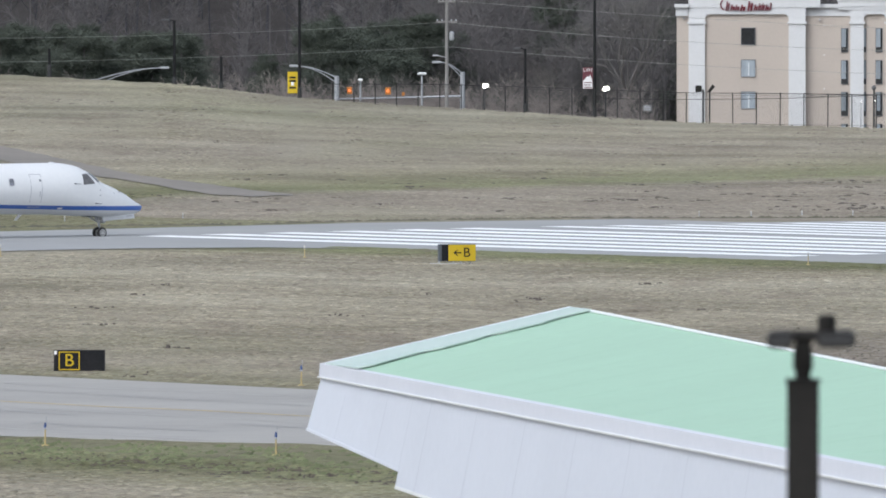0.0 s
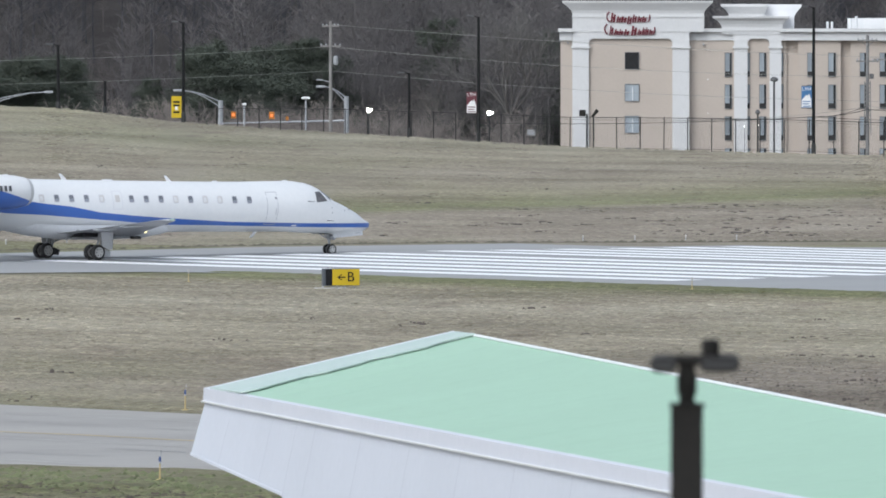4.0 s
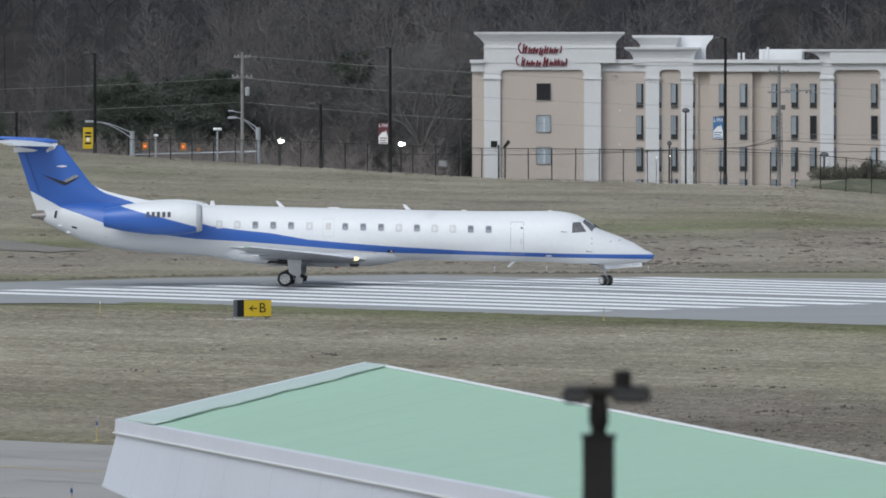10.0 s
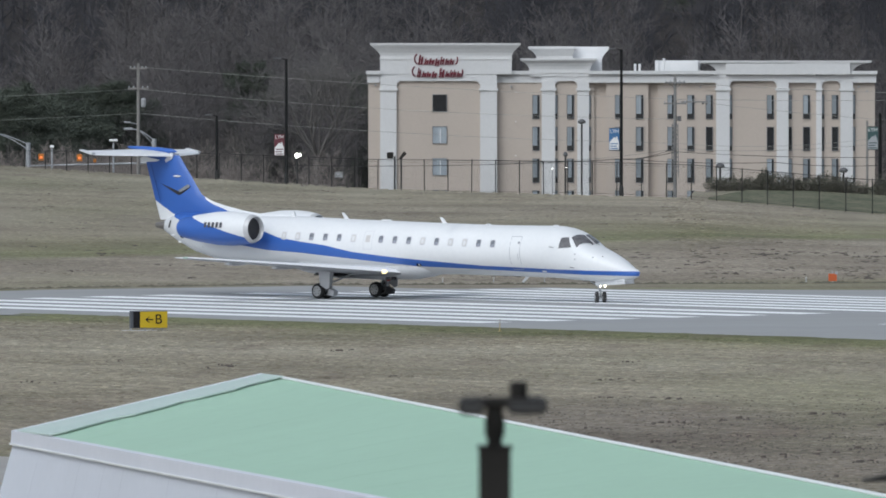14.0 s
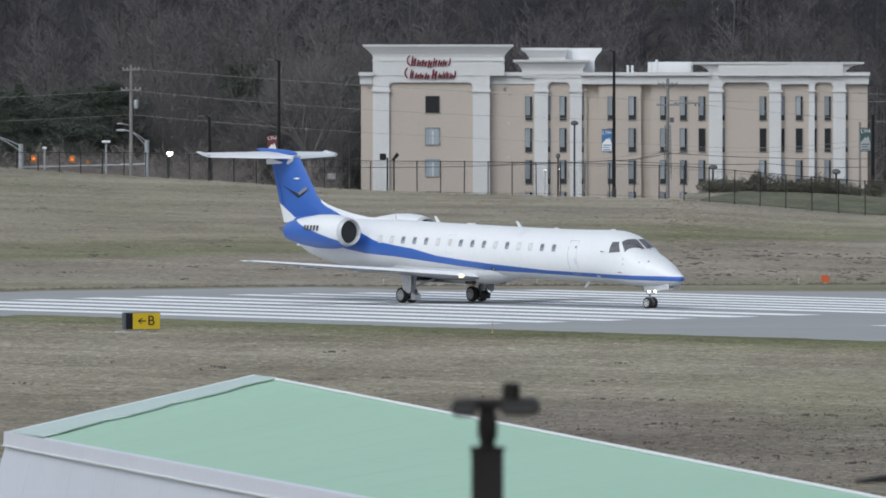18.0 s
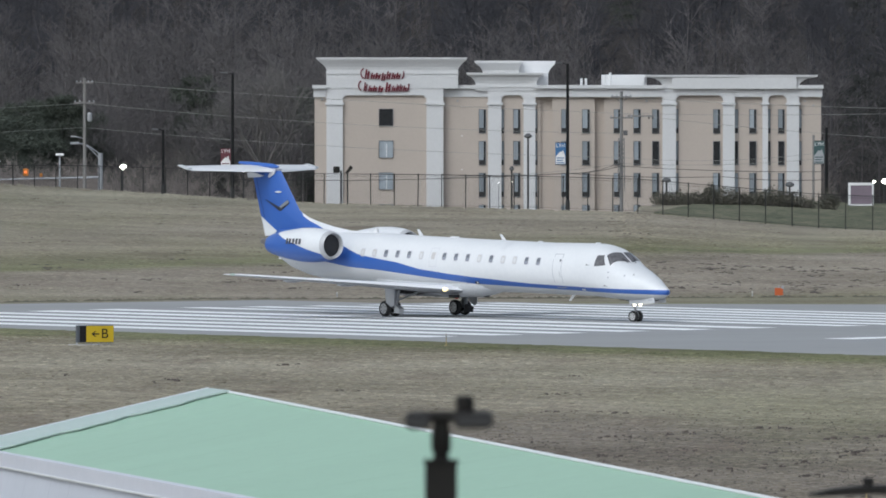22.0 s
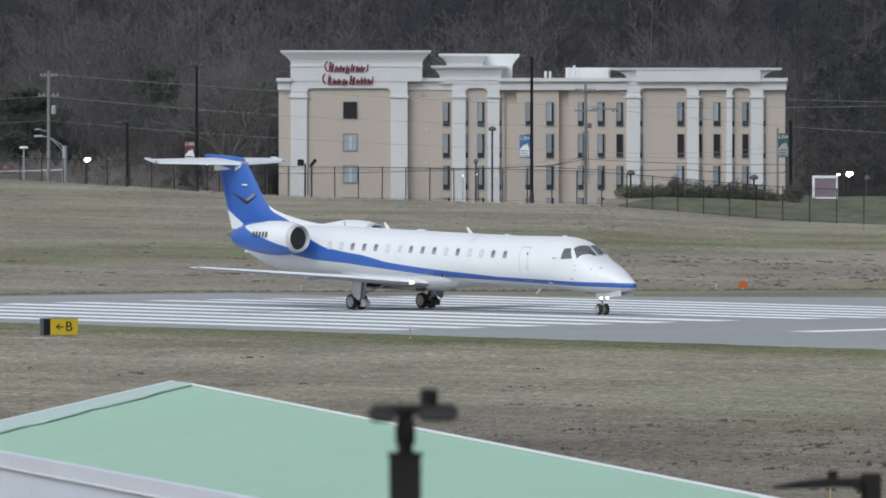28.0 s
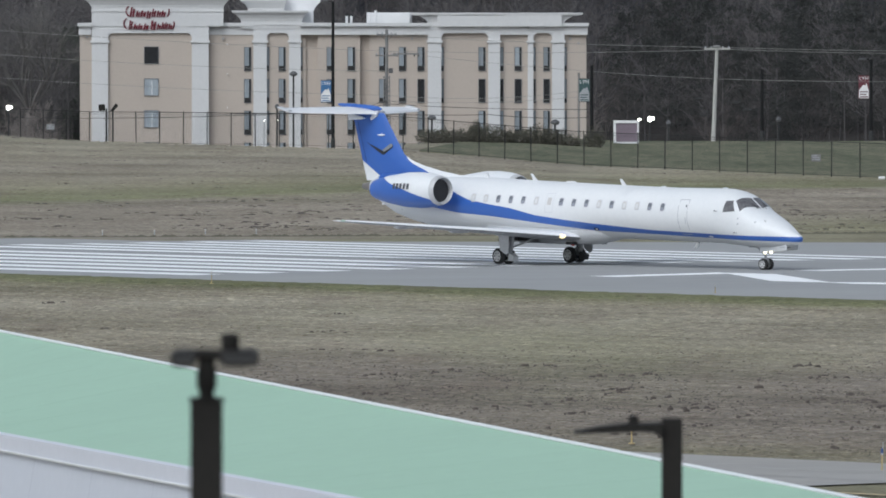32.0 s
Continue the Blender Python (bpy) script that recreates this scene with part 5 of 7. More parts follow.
        q = [E(a, -0.31, 0.0), E(b, -0.31, 0.0), E(b, low(b), flare(b)), E(a, low(a), flare(a))]
        g = Geo()
        g.add(q + [p - out * 0.05 for p in q], [(0, 1, 2, 3), (7, 6, 5, 4), (0, 1, 5, 4), (1, 2, 6, 5), (2, 3, 7, 6), (3, 0, 4, 7)])
        part("fascia_panel", g, PANEL, hg)
        if k > 1:
            q = [E(a - 0.03, -0.34, 0.006), E(a + 0.01, -0.34, 0.006), E(a + 0.01, low(a) + 0.01, flare(a) + 0.004), E(a - 0.03, low(a) + 0.01, flare(a) + 0.004)]
            part("panel_seam", Geo().add(q, [(0, 1, 2, 3)]), FASCIASEAM, hg)
    trim = Geo().loft([[E(q, low(q), flare(q) + 0.012), E(q, low(q) + 0.06, flare(q) + 0.004), E(q, low(q) + 0.06, 0.27), E(q, low(q), 0.27)] for q in (14.33, L)])
    part("fascia_trim", trim, WHITE, hg, "white lower trim of the fascia")
    edge = Geo().loft([[E(q, low(q) - 0.01, 0.335), E(q, low(q) + 0.05, 0.33), E(q, low(q) + 0.05, 0.25), E(q, low(q) - 0.01, 0.25)] for q in (0.0, 14.28)])
    part("soffit_trim", edge, PANELSEAM, hg)
    # soffit and the set-back wall below the fascia, gable ends, the other long side
    sf = Geo().add([E(0, low(0), 0.2), E(L, low(L), 0.2), E(L, low(L), -1.2), E(0, low(0), -1.2)], [(0, 1, 2, 3)])
    part("soffit", sf, PANELDARK, hg)
    z0 = -1.3
    fl = lambda p: Vector((p.x, p.y, z0))
    for k in range(12):
        a, b = 14.9 + 6.4 * k, 14.9 + 6.4 * (k + 1) - 0.03
        pa, pb = E(a, low(a) + 0.1, -0.25), E(b, low(b) + 0.1, -0.25)
        g = Geo().add([pa, pb, fl(pb), fl(pa)] + [p - out * 0.1 for p in (pa, pb, fl(pb), fl(pa))], [(0, 1, 2, 3), (7, 6, 5, 4), (0, 1, 5, 4), (1, 2, 6, 5), (2, 3, 7, 6), (3, 0, 4, 7)])
        part("wall_panel", g, PANEL, hg)
    c = Geo()
    for q in (14.4, L):
        c.add([fl(E(q)), fl(W(q)), W(q, -0.1), R(q, -0.12), E(q, -0.3, -0.25)], [(0, 1, 2, 3, 4)])
    c.add([fl(W(14.4)), fl(W(L)), W(L, -0.1), W(14.4, -0.1)], [(0, 1, 2, 3)])
    part("end_wall", c, PANEL, hg)
    gb = Geo().add([E(0.1, low(0), 0.2), E(0.1, -0.3, 0), E(0.1, -0.1, 0), R(0.1, -0.12), W(0.1, -0.1), W(0.1, -1.4)], [(0, 1, 2, 3, 4, 5)])
    part("gable_board", gb, PANEL, hg)


FASCIASEAM = mat("faint_panel_joint", (0.50, 0.52, 0.58), (0.46, 0.475, 0.53), 0.5, scale=0.3, fine=5, mix=0.4)
PANELSEAM = mat("panel_joint", (0.66, 0.68, 0.74), (0.61, 0.63, 0.69), 0.5, scale=0.3, fine=5, mix=0.4)
PANELDARK = mat("pale_grey_band", (0.68, 0.69, 0.75), (0.62, 0.635, 0.695), 0.45, scale=0.3, fine=5, mix=0.4)
build_hangar()


# ---- lamp posts in the car park before the lens ----
def build_near_lamps():
    lp = thing("lamp_post", "dark bronze square lamp post with two heads", "lamp post", pose(-0.2125, 50, 0))
    zt = 10.36
    part("post", Geo().box(-0.071, 0.071, -0.071, 0.071, -1.2, zt, 0.006), DARKMETAL, lp)
    part("post_cap", Geo().box(-0.078, 0.078, -0.078, 0.078, zt - 0.004, zt + 0.012, 0.004), DARKMETAL, lp)
    part("tenon", Geo().lathe([(zt + 0.01, 0.036), (zt + 0.045, 0.034), (zt + 0.055, 0.044), (zt + 0.135, 0.044), (zt + 0.145, 0.036), (zt + 0.19, 0.034)], (0, 0, 0), "z", 12), DARKMETAL, lp, smooth=True)
    br = Geo().box(-0.09, 0.12, -0.05, 0.05, zt + 0.18, zt + 0.225, 0.01)
    part("bracket", br, DARKMETAL, lp)
    for x0, x1, z0 in ((-0.158, -0.045, 0.155), (0.06, 0.232, 0.158)):
        hd = Geo().box(x0, x1, -0.25, 0.25, zt + z0, zt + z0 + 0.065, 0.02)
        head = part("lamp_head", hd, DARKMETAL, lp, "flat dark lamp head")
        part("head_bezel", Geo().box(x0 + 0.012, x1 - 0.012, -0.256, -0.248, zt + z0 + 0.012, zt + z0 + 0.053), BLACK, head)
    part("photocell", Geo().lathe([(zt + 0.215, 0.036), (zt + 0.222, 0.040), (zt + 0.29, 0.040), (zt + 0.296, 0.03)], (0.105, 0, 0), "z", 12), DARKMETAL, lp, smooth=True)
    l2 = thing("lamp_post", "dark bronze square lamp post with one tapered arm lamp", "lamp post", pose(2.81, 76, 0))
    zt = 9.265
    part("post", Geo().box(-0.068, 0.068, -0.068, 0.068, -1.2, zt, 0.008), DARKMETAL, l2)
    n = [(-0.07, zt - 0.03), (-0.07, zt - 0.13), (-0.13, zt - 0.09), (-0.22, zt - 0.085), (-0.30, zt - 0.09), (-0.66, zt - 0.1), (-0.66, zt - 0.09), (-0.5, zt - 0.055), (-0.32, zt - 0.035), (-0.22, zt - 0.035)]
    part("lamp_head", Geo().prism(n, "y", -0.14, 0.14), DARKMETAL, l2, "flat tapered lamp head")
    part("photocell", Geo().lathe([(zt - 0.04, 0.035), (zt + 0.015, 0.035), (zt + 0.02, 0.025)], (-0.26, 0, 0), "z", 12), DARKMETAL, l2, smooth=True)


build_near_lamps()


# ---- things beyond the field ----
def sight(c, r, d):
    """A place d metres out, by column and row of the camera's view, 20 units to the milliradian."""
    return Vector(((c - 784) / 20000 * d, d, EYE - (r - 67) / 20000 * d))


def letters(text, size, material, parent, at, name="lettering"):
    cu = bpy.data.curves.new("type", "FONT")
    cu.body, cu.size, cu.extrude, cu.align_x, cu.align_y = text, size, 0.006, "CENTER", "CENTER"
    ob = new("type", cu)
    me = bpy.data.meshes.new_from_object(ob.evaluated_get(bpy.context.evaluated_depsgraph_get()))
    bpy.data.objects.remove(ob)
    bpy.data.curves.remove(cu)
    me.materials.clear()
    me.materials.append(material)
    return part(name, me, material, parent, at=at)


BANNERRED = mat("maroon_banner", (0.14, 0.035, 0.05), (0.11, 0.03, 0.04), 0.7, scale=2, fine=10)
BANNERBLUE = mat("blue_banner", (0.06, 0.17, 0.36), (0.05, 0.14, 0.30), 0.7, scale=2, fine=10)
BANNERGREEN = mat("dark_green_banner", (0.05, 0.10, 0.10), (0.04, 0.08, 0.08), 0.7, scale=2, fine=10)
LAMPGLOW = glow("lit_flood_lamp", (1.0, 0.97, 0.82), 9.0)
SIGNALGLOW = glow("lit_signal_lens", (1.0, 0.22, 0.05), 0.6)
PURPLEGREY = mat("faded_purple_board", (0.21, 0.165, 0.20), (0.17, 0.135, 0.165), 0.6, scale=1, fine=8)


POLEBLACK = mat("black_pole_paint", (0.010, 0.010, 0.011), (0.016, 0.016, 0.017), 0.7, scale=1, fine=10, spec=0.2)


POLEGREY = mat("dull_pole_grey", (0.13, 0.13, 0.135), (0.09, 0.09, 0.095), 0.8, scale=1, fine=8)


def street_lamp(c, r_top, r_base, d, banner=None, arms=True, side=-1):
    top, base = sight(c, r_top, d), sight(c, r_base, d)
    z0 = min(land(base.x, base.y), base.z) - 0.3
    h = top.z
    lp = thing("street_lamp", "tall black street lamp" + (" with a hanging banner" if banner else ""), "street lamp", pose(base.x, base.y, 0), "street lamps by the road")
    part("pole", Geo().tube((0, 0, z0), (0, 0, h), 0.14, 0.105, 10), POLEBLACK, lp)
    part("base_plinth", Geo().lathe([(z0, 0.18), (base.z + 0.45, 0.17), (base.z + 0.6, 0.13)], (0, 0, 0), "z", 10), BLACK, lp)
    if arms:
        arm = part("arm", Geo().tube((0, 0, h - 0.1), (-0.25, 0, h + 0.02), 0.04, n=6).tube((-0.25, 0, h + 0.02), (-0.42, 0, h + 0.05), 0.04, n=6), POLEBLACK, lp)
        part("lamp_head", Geo().box(-0.95, -0.38, -0.16, 0.16, h - 0.03, h + 0.11, 0.04), POLEGREY, arm, "grey flat lamp head")
    if banner:
        kind, r0, r1 = banner
        z1, zb = sight(c, r0, d).z, sight(c, r1, d).z
        w = 0.78
        x0, x1 = (-0.15 - w, -0.15) if side < 0 else (0.15, 0.15 + w)
        m = {"red": BANNERRED, "blue": BANNERBLUE, "green": BANNERGREEN, "yellow": YELLOW}[kind]
        bn = part("banner", Geo().box(x0, x1, -0.02, 0.02, zb, z1), m, lp, kind + " cloth banner")
        for z in (z1 + 0.03, zb - 0.03):
            part("banner_rod", Geo().tube((0, 0, z), (x0, 0, z), 0.02, n=6), BLACK, lp)
        if kind == "yellow":
            for k, q in enumerate((0.78, 0.62, 0.3)):
                part("banner_print", Geo().box(x0 + 0.14, x1 - 0.14, -0.03, -0.022, zb + (z1 - zb) * (q - 0.09), zb + (z1 - zb) * q), SIGNBLACK, bn)
            part("banner_print", Geo().box(x0 + 0.28, x1 - 0.28, -0.034, -0.03, zb + (z1 - zb) * 0.36, zb + (z1 - zb) * 0.52), LETTERWHITE, bn)
        else:
            H = z1 - zb
            letters("LYH", 0.38, LETTERWHITE, bn, pose((x0 + x1) / 2, -0.03, z1 - 0.22, 90))
            pale = LETTERWHITE if kind != "green" else GREYMETAL
            tri = [(x0 + 0.05, zb + 0.38 * H), (x1 - 0.04, zb + 0.38 * H), (x1 - 0.2, zb + 0.66 * H), (x1 - 0.3, zb + 0.56 * H), (x1 - 0.42, zb + 0.60 * H)]
            part("banner_print", Geo().prism(tri, "y", -0.03, -0.022), pale, bn)
            low = part("banner_print", Geo().box(x0 + 0.03, x1 - 0.03, -0.028, -0.02, zb + 0.03, zb + 0.38 * H), pale, bn)
            for k in range(3):
                part("printed_line", Geo().box(x0 + 0.1, x1 - 0.1 - 0.1 * (k % 2), -0.036, -0.028, zb + H * (0.05 + 0.11 * k), zb + H * (0.095 + 0.11 * k)), m, low)


def build_street_lamps():
    street_lamp(-415, 176, 290, 880)
    street_lamp(-193, 136, 308, 880, ("yellow", 267, 305))
    street_lamp(330, 126, 342, 880, ("red", 259, 297))
    street_lamp(923, 109, 364, 860, ("blue", 249, 287))
    street_lamp(1381, 222, 354, 830, ("green", 246, 286), arms=False)
    street_lamp(1683, 229, 352, 834, arms=False)
    street_lamp(1876, 212, 352, 834, ("red", 240, 281))
    street_lamp(207, 226, 336, 900)
    street_lamp(-332, 240, 298, 900, arms=False)
    street_lamp(-637, 226, 268, 900, arms=False)


def utility_pole(c, r_top, r_base, d, arms, label, lean=0.0, m=WOODPOLE):
    top, base = sight(c, r_top, d), sight(c, r_base, d)
    up = thing("utility_pole", label, "utility pole", pose(base.x, base.y, 0), "utility poles")
    part("pole", Geo().tube((0, 0, land(base.x, base.y) - 0.5), (lean, 0, top.z), 0.17, 0.12, 10), m, up)
    for dr, w in arms:
        z = top.z - dr
        a = part("crossarm", Geo().box(lean - w, lean + w, -0.22, -0.1, z - 0.06, z + 0.06), m, up)
        for s in (-0.9, -0.45, 0.45, 0.9):
            part("insulator", Geo().lathe([(z + 0.06, 0.03), (z + 0.12, 0.06), (z + 0.2, 0.03)], (lean + s * w, -0.16, 0), "z", 8), GREYMETAL, a)
    return up, top, base


def wire(points, sag, r=0.015, n=14, m=None):
    g = Geo()
    for p, q in zip(points, points[1:]):
        pts = [p.lerp(q, k / n) - Vector((0, 0, sag * 4 * (k / n) * (1 - k / n))) for k in range(n + 1)]
        rings = [[pt + Vector((0, r, 0)), pt + Vector((0, -r * 0.5, r * 0.87)), pt + Vector((0, -r * 0.5, -r * 0.87))] for pt in pts]
        g.loft(rings)
    tagged(part("power_cable", g, m or WIREGREY), "dark sagging overhead cable" if m else "thin sagging overhead power cable", "cable", "overhead cables")


WIREGREY = mat("cable_grey", (0.30, 0.30, 0.285), (0.24, 0.24, 0.23), 0.6, scale=2, fine=10)



POLEMID = mat("weathered_grey_pole", (0.24, 0.235, 0.235), (0.17, 0.167, 0.167), 0.8, scale=1, fine=8)


def build_utilities():
    up, top, base = utility_pole(68, 134, 328, 930, [(0.40, 0.70), (2.05, 0.85)], "weathered wooden utility pole with two crossarms and a transformer")
    part("transformer", Geo().lathe([(top.z - 3.6, 0.14), (top.z - 3.5, 0.2), (top.z - 2.95, 0.2), (top.z - 2.85, 0.12)], (0.42, -0.1, 0), "z", 12), GREYMETAL, up)
    arm = part("lamp_arm", Geo().tube((0, 0, top.z - 5.0), (-0.75, -0.2, top.z - 4.85), 0.04, n=6), GREYMETAL, up)
    part("lamp_head", Geo().box(-1.15, -0.65, -0.35, -0.08, top.z - 4.9, top.z - 4.76, 0.04), GREYMETAL, arm)
    up2, top2, b2 = utility_pole(1018, 158, 364, 900, [(0.45, 0.81), (2.1, 0.9)], "grey lattice utility pole before the hotel", 0.0, POLEMID)
    part("crossarm", Geo().box(0.5, 2.6, -0.05, 0.06, top2.z - 2.03, top2.z - 1.91), POLEMID, up2)
    for x in (0.8, 1.5, 2.2, 2.5):
        part("insulator", Geo().lathe([(top2.z - 2.18, 0.05), (top2.z - 2.1, 0.07), (top2.z - 2.03, 0.03)], (x, 0, 0), "z", 8), BLACK, up2)
    for s in (-1, 1):
        part("brace", Geo().tube((0, -0.16, top2.z - 0.95), (s * 0.5, -0.16, top2.z - 0.48), 0.025, n=5), POLEMID, up2)
    for k in range(11):
        part("ladder_rung", Geo().box(-0.28, 0.24, -0.26, -0.18, top2.z - 3.9 - 0.36 * k, top2.z - 3.82 - 0.36 * k), POLEMID, up2)
    for s in (-1, 1):
        part("rail", Geo().tube((s * 0.27, -0.22, top2.z - 8.0), (s * 0.22, -0.22, top2.z - 3.7), 0.04, n=6), POLEMID, up2)
    part("switch_box", Geo().box(0.16, 0.5, -0.2, 0.1, top2.z - 3.5, top2.z - 3.1, 0.03), POLEGREY, up2)
    up3, top3, b3 = utility_pole(1596, 190, 358, 828, [(0.12, 0.95)], "pale leaning concrete utility pole", 0.28, PALEPOLE)
    part("equipment_box", Geo().box(0.0, 0.52, -0.3, 0.3, top3.z - 0.06, top3.z + 0.14, 0.04), POLEMID, up3)
    wd = thing("wooden_post", "thin weathered wooden post beside the hotel", "post", pose(*sight(1358, 350, 900).xy, 0))
    part("post", Geo().tube((0, 0, -4), (0, 0, sight(1358, 235, 900).z), 0.11, 0.09, 8), WOODPOLE, wd)
    S = sight
    DARK = (([(330, 314, 880), (923, 303, 860), (1018, 283, 900)], 0.25), ([(700, 305, 870), (923, 303, 860), (1200, 309, 845), (1381, 314, 830)], 0.15), ([(923, 303, 860), (1018, 290, 900), (1381, 300, 830)], 0.15))
    for rows, sag in (([(-1100, 207, 900), (68, 179, 930), (1018, 232, 900)], 0.5),
                      ([(-1100, 252, 900), (68, 222, 930), (1018, 275, 900), (1358, 268, 900)], 0.4),
                      ([(1018, 197, 900), (1596, 195, 810)], 0.15),
                      ([(1018, 168, 900), (1600, 190, 810), (2300, 196, 790)], 0.15),
                      ([(1600, 193, 810), (2300, 200, 790)], 0.2),
                      ([(68, 140, 930), (1018, 197, 900), (1600, 246, 815), (2300, 244, 800)], 0.25),
                      ([(700, 309, 870), (1018, 285, 900), (1381, 276, 830)], 0.3)):
        wire([S(*q) for q in rows], sag)
    for rows in ([(1381, 268, 900), (1570, 279, 900), (1650, 284, 900), (1876, 276, 900)], [(1381, 300, 900), (1578, 308, 900), (1655, 299, 900), (1876, 296, 900)]):
        wire([S(*q) for q in rows], 0.1, 0.009, 14, BLACK)
    for rows, sag in DARK:
        wire([S(*q) for q in rows], sag, 0.024, 14, BLACK)


def build_hanging_signals():
    for c, r, w in ((1570, 280, 0.27), (1637, 287, 0.32), (1656, 300, 0.36), (1578, 309, 0.22)):
        p = sight(c, r, 900)
        t = thing("hanging_signal", "dark traffic signal hanging from a span wire, seen from its side", "traffic signal", pose(p.x, p.y, p.z), "hanging signals")
        part("body", Geo().box(-w, w * 0.5, -0.12, 0.12, -0.16, 0.04, 0.03), BLACK, t)
        part("visor", Geo().lathe([(w * 0.5, 0.08), (w, 0.10)], (0, 0, -0.05), "x", 10), BLACK, t)
        part("hanger", Geo().tube((-w * 0.2, 0, 0.03), (-w * 0.2, 0, 0.16), 0.03, n=6), BLACK, t)


PALEPOLE = mat("pale_concrete", (0.48, 0.47, 0.45), (0.40, 0.39, 0.37), 0.9, scale=1, fine=8)


def cobra_lamp(c_post, r_top, r_base, c_head, r_head, d):
    p, b, h = sight(c_post, r_top, d), sight(c_post, r_base, d), sight(c_head, r_head, d)
    t = thing("cobra_lamp", "silver roadside lamp with a long curved arm", "street lamp", pose(b.x, b.y, 0), "street lamps by the road")
    part("pole", Geo().tube((0, 0, land(b.x, b.y) - 0.5), (0, 0, p.z), 0.24, 0.2, 10), GREYMETAL, t)
    w = h.x - b.x
    for k, dz in enumerate((0.0, -0.45)):
        g = Geo()
        pts = [(w * q, 0, (p.z - 0.15 + dz) + (h.z - p.z + 0.15 - dz) * math.sin(q * math.pi / 2)) for q in (0, 0.2, 0.4, 0.6, 0.8, 1.0)]
        for a, c in zip(pts, pts[1:]):
            g.tube(a, c, 0.05, 0.045, 6)
        part("arm", g, GREYMETAL, t)
    s = 1 if w > 0 else -1
    part("lamp_head", Geo().box(min(w, w + s * 0.75), max(w, w + s * 0.75), -0.17, 0.17, h.z - 0.1, h.z + 0.12, 0.05), GREYMETAL, t, "pale lamp head")


def build_road_things():
    cobra_lamp(-127, 274, 320, -195, 257, 960)
    cobra_lamp(96, 267, 332, 58, 250, 960)
    cobra_lamp(-560, 280, 300, -440, 260, 960)
    # traffic signals on their mast arm
    a, b = sight(-127, 315, 955), sight(96, 310, 955)
    ma = thing("signal_mast", "silver traffic signal mast arm with yellow signal heads", "traffic signal", pose(b.x, b.y, 0))
    part("mast_arm", Geo().tube((a.x - b.x, 0, a.z), (0, 0, b.z), 0.05, 0.10, 8), GREYMETAL, ma)
    part("mast", Geo().tube((0, 0, -6.5), (0, 0, b.z + 0.3), 0.2, 0.18, 10), GREYMETAL, ma)
    for c, r, w in ((-104, 300, 0.22), (-36, 301, 0.23), (-9, 306, 0.12)):
        p = sight(c, r, 955)
        x = p.x - b.x
        hd = part("signal_head", Geo().box(x - w, x + w, -0.3, 0.1, p.z - w * 1.35, p.z + w * 1.35, 0.05), ORANGEYELLOW, ma, "yellow signal head")
        if c == -9:
            continue
        part("signal_lens", Geo().lathe([(-0.36, 0.10), (-0.3, 0.12)], (x, 0, p.z), "y", 12), SIGNALGLOW, hd, "lit orange lens")
    for c, r0, r1 in ((-85, 283, 322), (24, 272, 316)):
        p, q = sight(c, r0, 950), sight(c, r1, 950)
        t = thing("post_lamp", "slim post with a flat pale lamp head", "street lamp", pose(p.x, p.y, 0), "post lamps")
        part("post", Geo().tube((0, 0, -6), (0, 0, p.z), 0.1, 0.08, 8), GREYMETAL, t)
        part("lamp_head", Geo().box(-0.36 if c > 0 else -0.18, 0.36 if c > 0 else 0.18, -0.25, 0.25, p.z - 0.02, p.z + 0.2, 0.06), LETTERWHITE, t)
    # lit flood lamps on low posts
    for c, r, d, s in ((135, 292, 940, 0.19), (349, 297, 940, 0.19), (1484, 317, 834, 0.19), (1465, 318, 834, 0.085), (801, 320, 905, 0.03), (825, 318, 905, 0.03)):
        p = sight(c, r, d)
        t = thing("flood_lamp", "bright lit flood lamp on a post", "flood lamp", pose(p.x, p.y, 0), "lit flood lamps")
        part("post", Geo().tube((0.0, 0.3, land(p.x, p.y) - 0.3), (0.0, 0.3, p.z), min(0.07, s * 0.7), min(0.06, s * 0.6), 8), BLACK, t)
        part("housing", Geo().box(-s * 1.15, s * 1.15, 0.02, 0.4, p.z - s * 0.62, p.z + s * 0.62, 0.05), BLACK, t)
        part("lens", Geo().lathe([(-0.06, s * 0.5), (0.02, s)], (0, 0, p.z), "y", 16).lathe([(-0.02, s * 0.3), (0.02, s * 0.62)], (s * 1.15, 0, p.z + s * 0.2), "y", 12), LAMPGLOW, t, "glowing lens")
    # dark flood lamps on one pole before the hotel's end tower
    p = sight(522, 298, 900)
    t = thing("flood_lamp_pole", "grey pole with two unlit flood lamps", "flood lamp", pose(p.x, p.y, 0))
    part("pole", Geo().tube((0, 0, -3), (0, 0, p.z), 0.08, 0.07, 8), BLACK, t)
    part("pole", Geo().tube((0.52, 0, -3), (0.52, 0, p.z), 0.06, 0.06, 8), BLACK, t)
    part("flood_head", Geo().box(-0.62, -0.1, -0.2, 0.2, p.z - 0.2, p.z + 0.32, 0.05), DARKMETAL, t)
    part("flood_head", Geo().prism([(0.3, p.z - 0.2), (0.55, p.z - 0.25), (0.95, p.z + 0.2), (0.75, p.z + 0.42)], "y", -0.2, 0.2), DARKMETAL, t)
    # car park lamps by the hotel
    for c, r0, d, kind in ((853, 238, 900, 0), (824, 296, 905, 2), (1098, 316, 840, 1), (1316, 324, 825, 1), (1517, 325, 832, 2), (1712, 319, 832, 2)):
        p = sight(c, r0, d)
        t = thing("car_park_lamp", "dark car park lamp with a flat round head", "street lamp", pose(p.x, p.y, 0), "car park lamps")
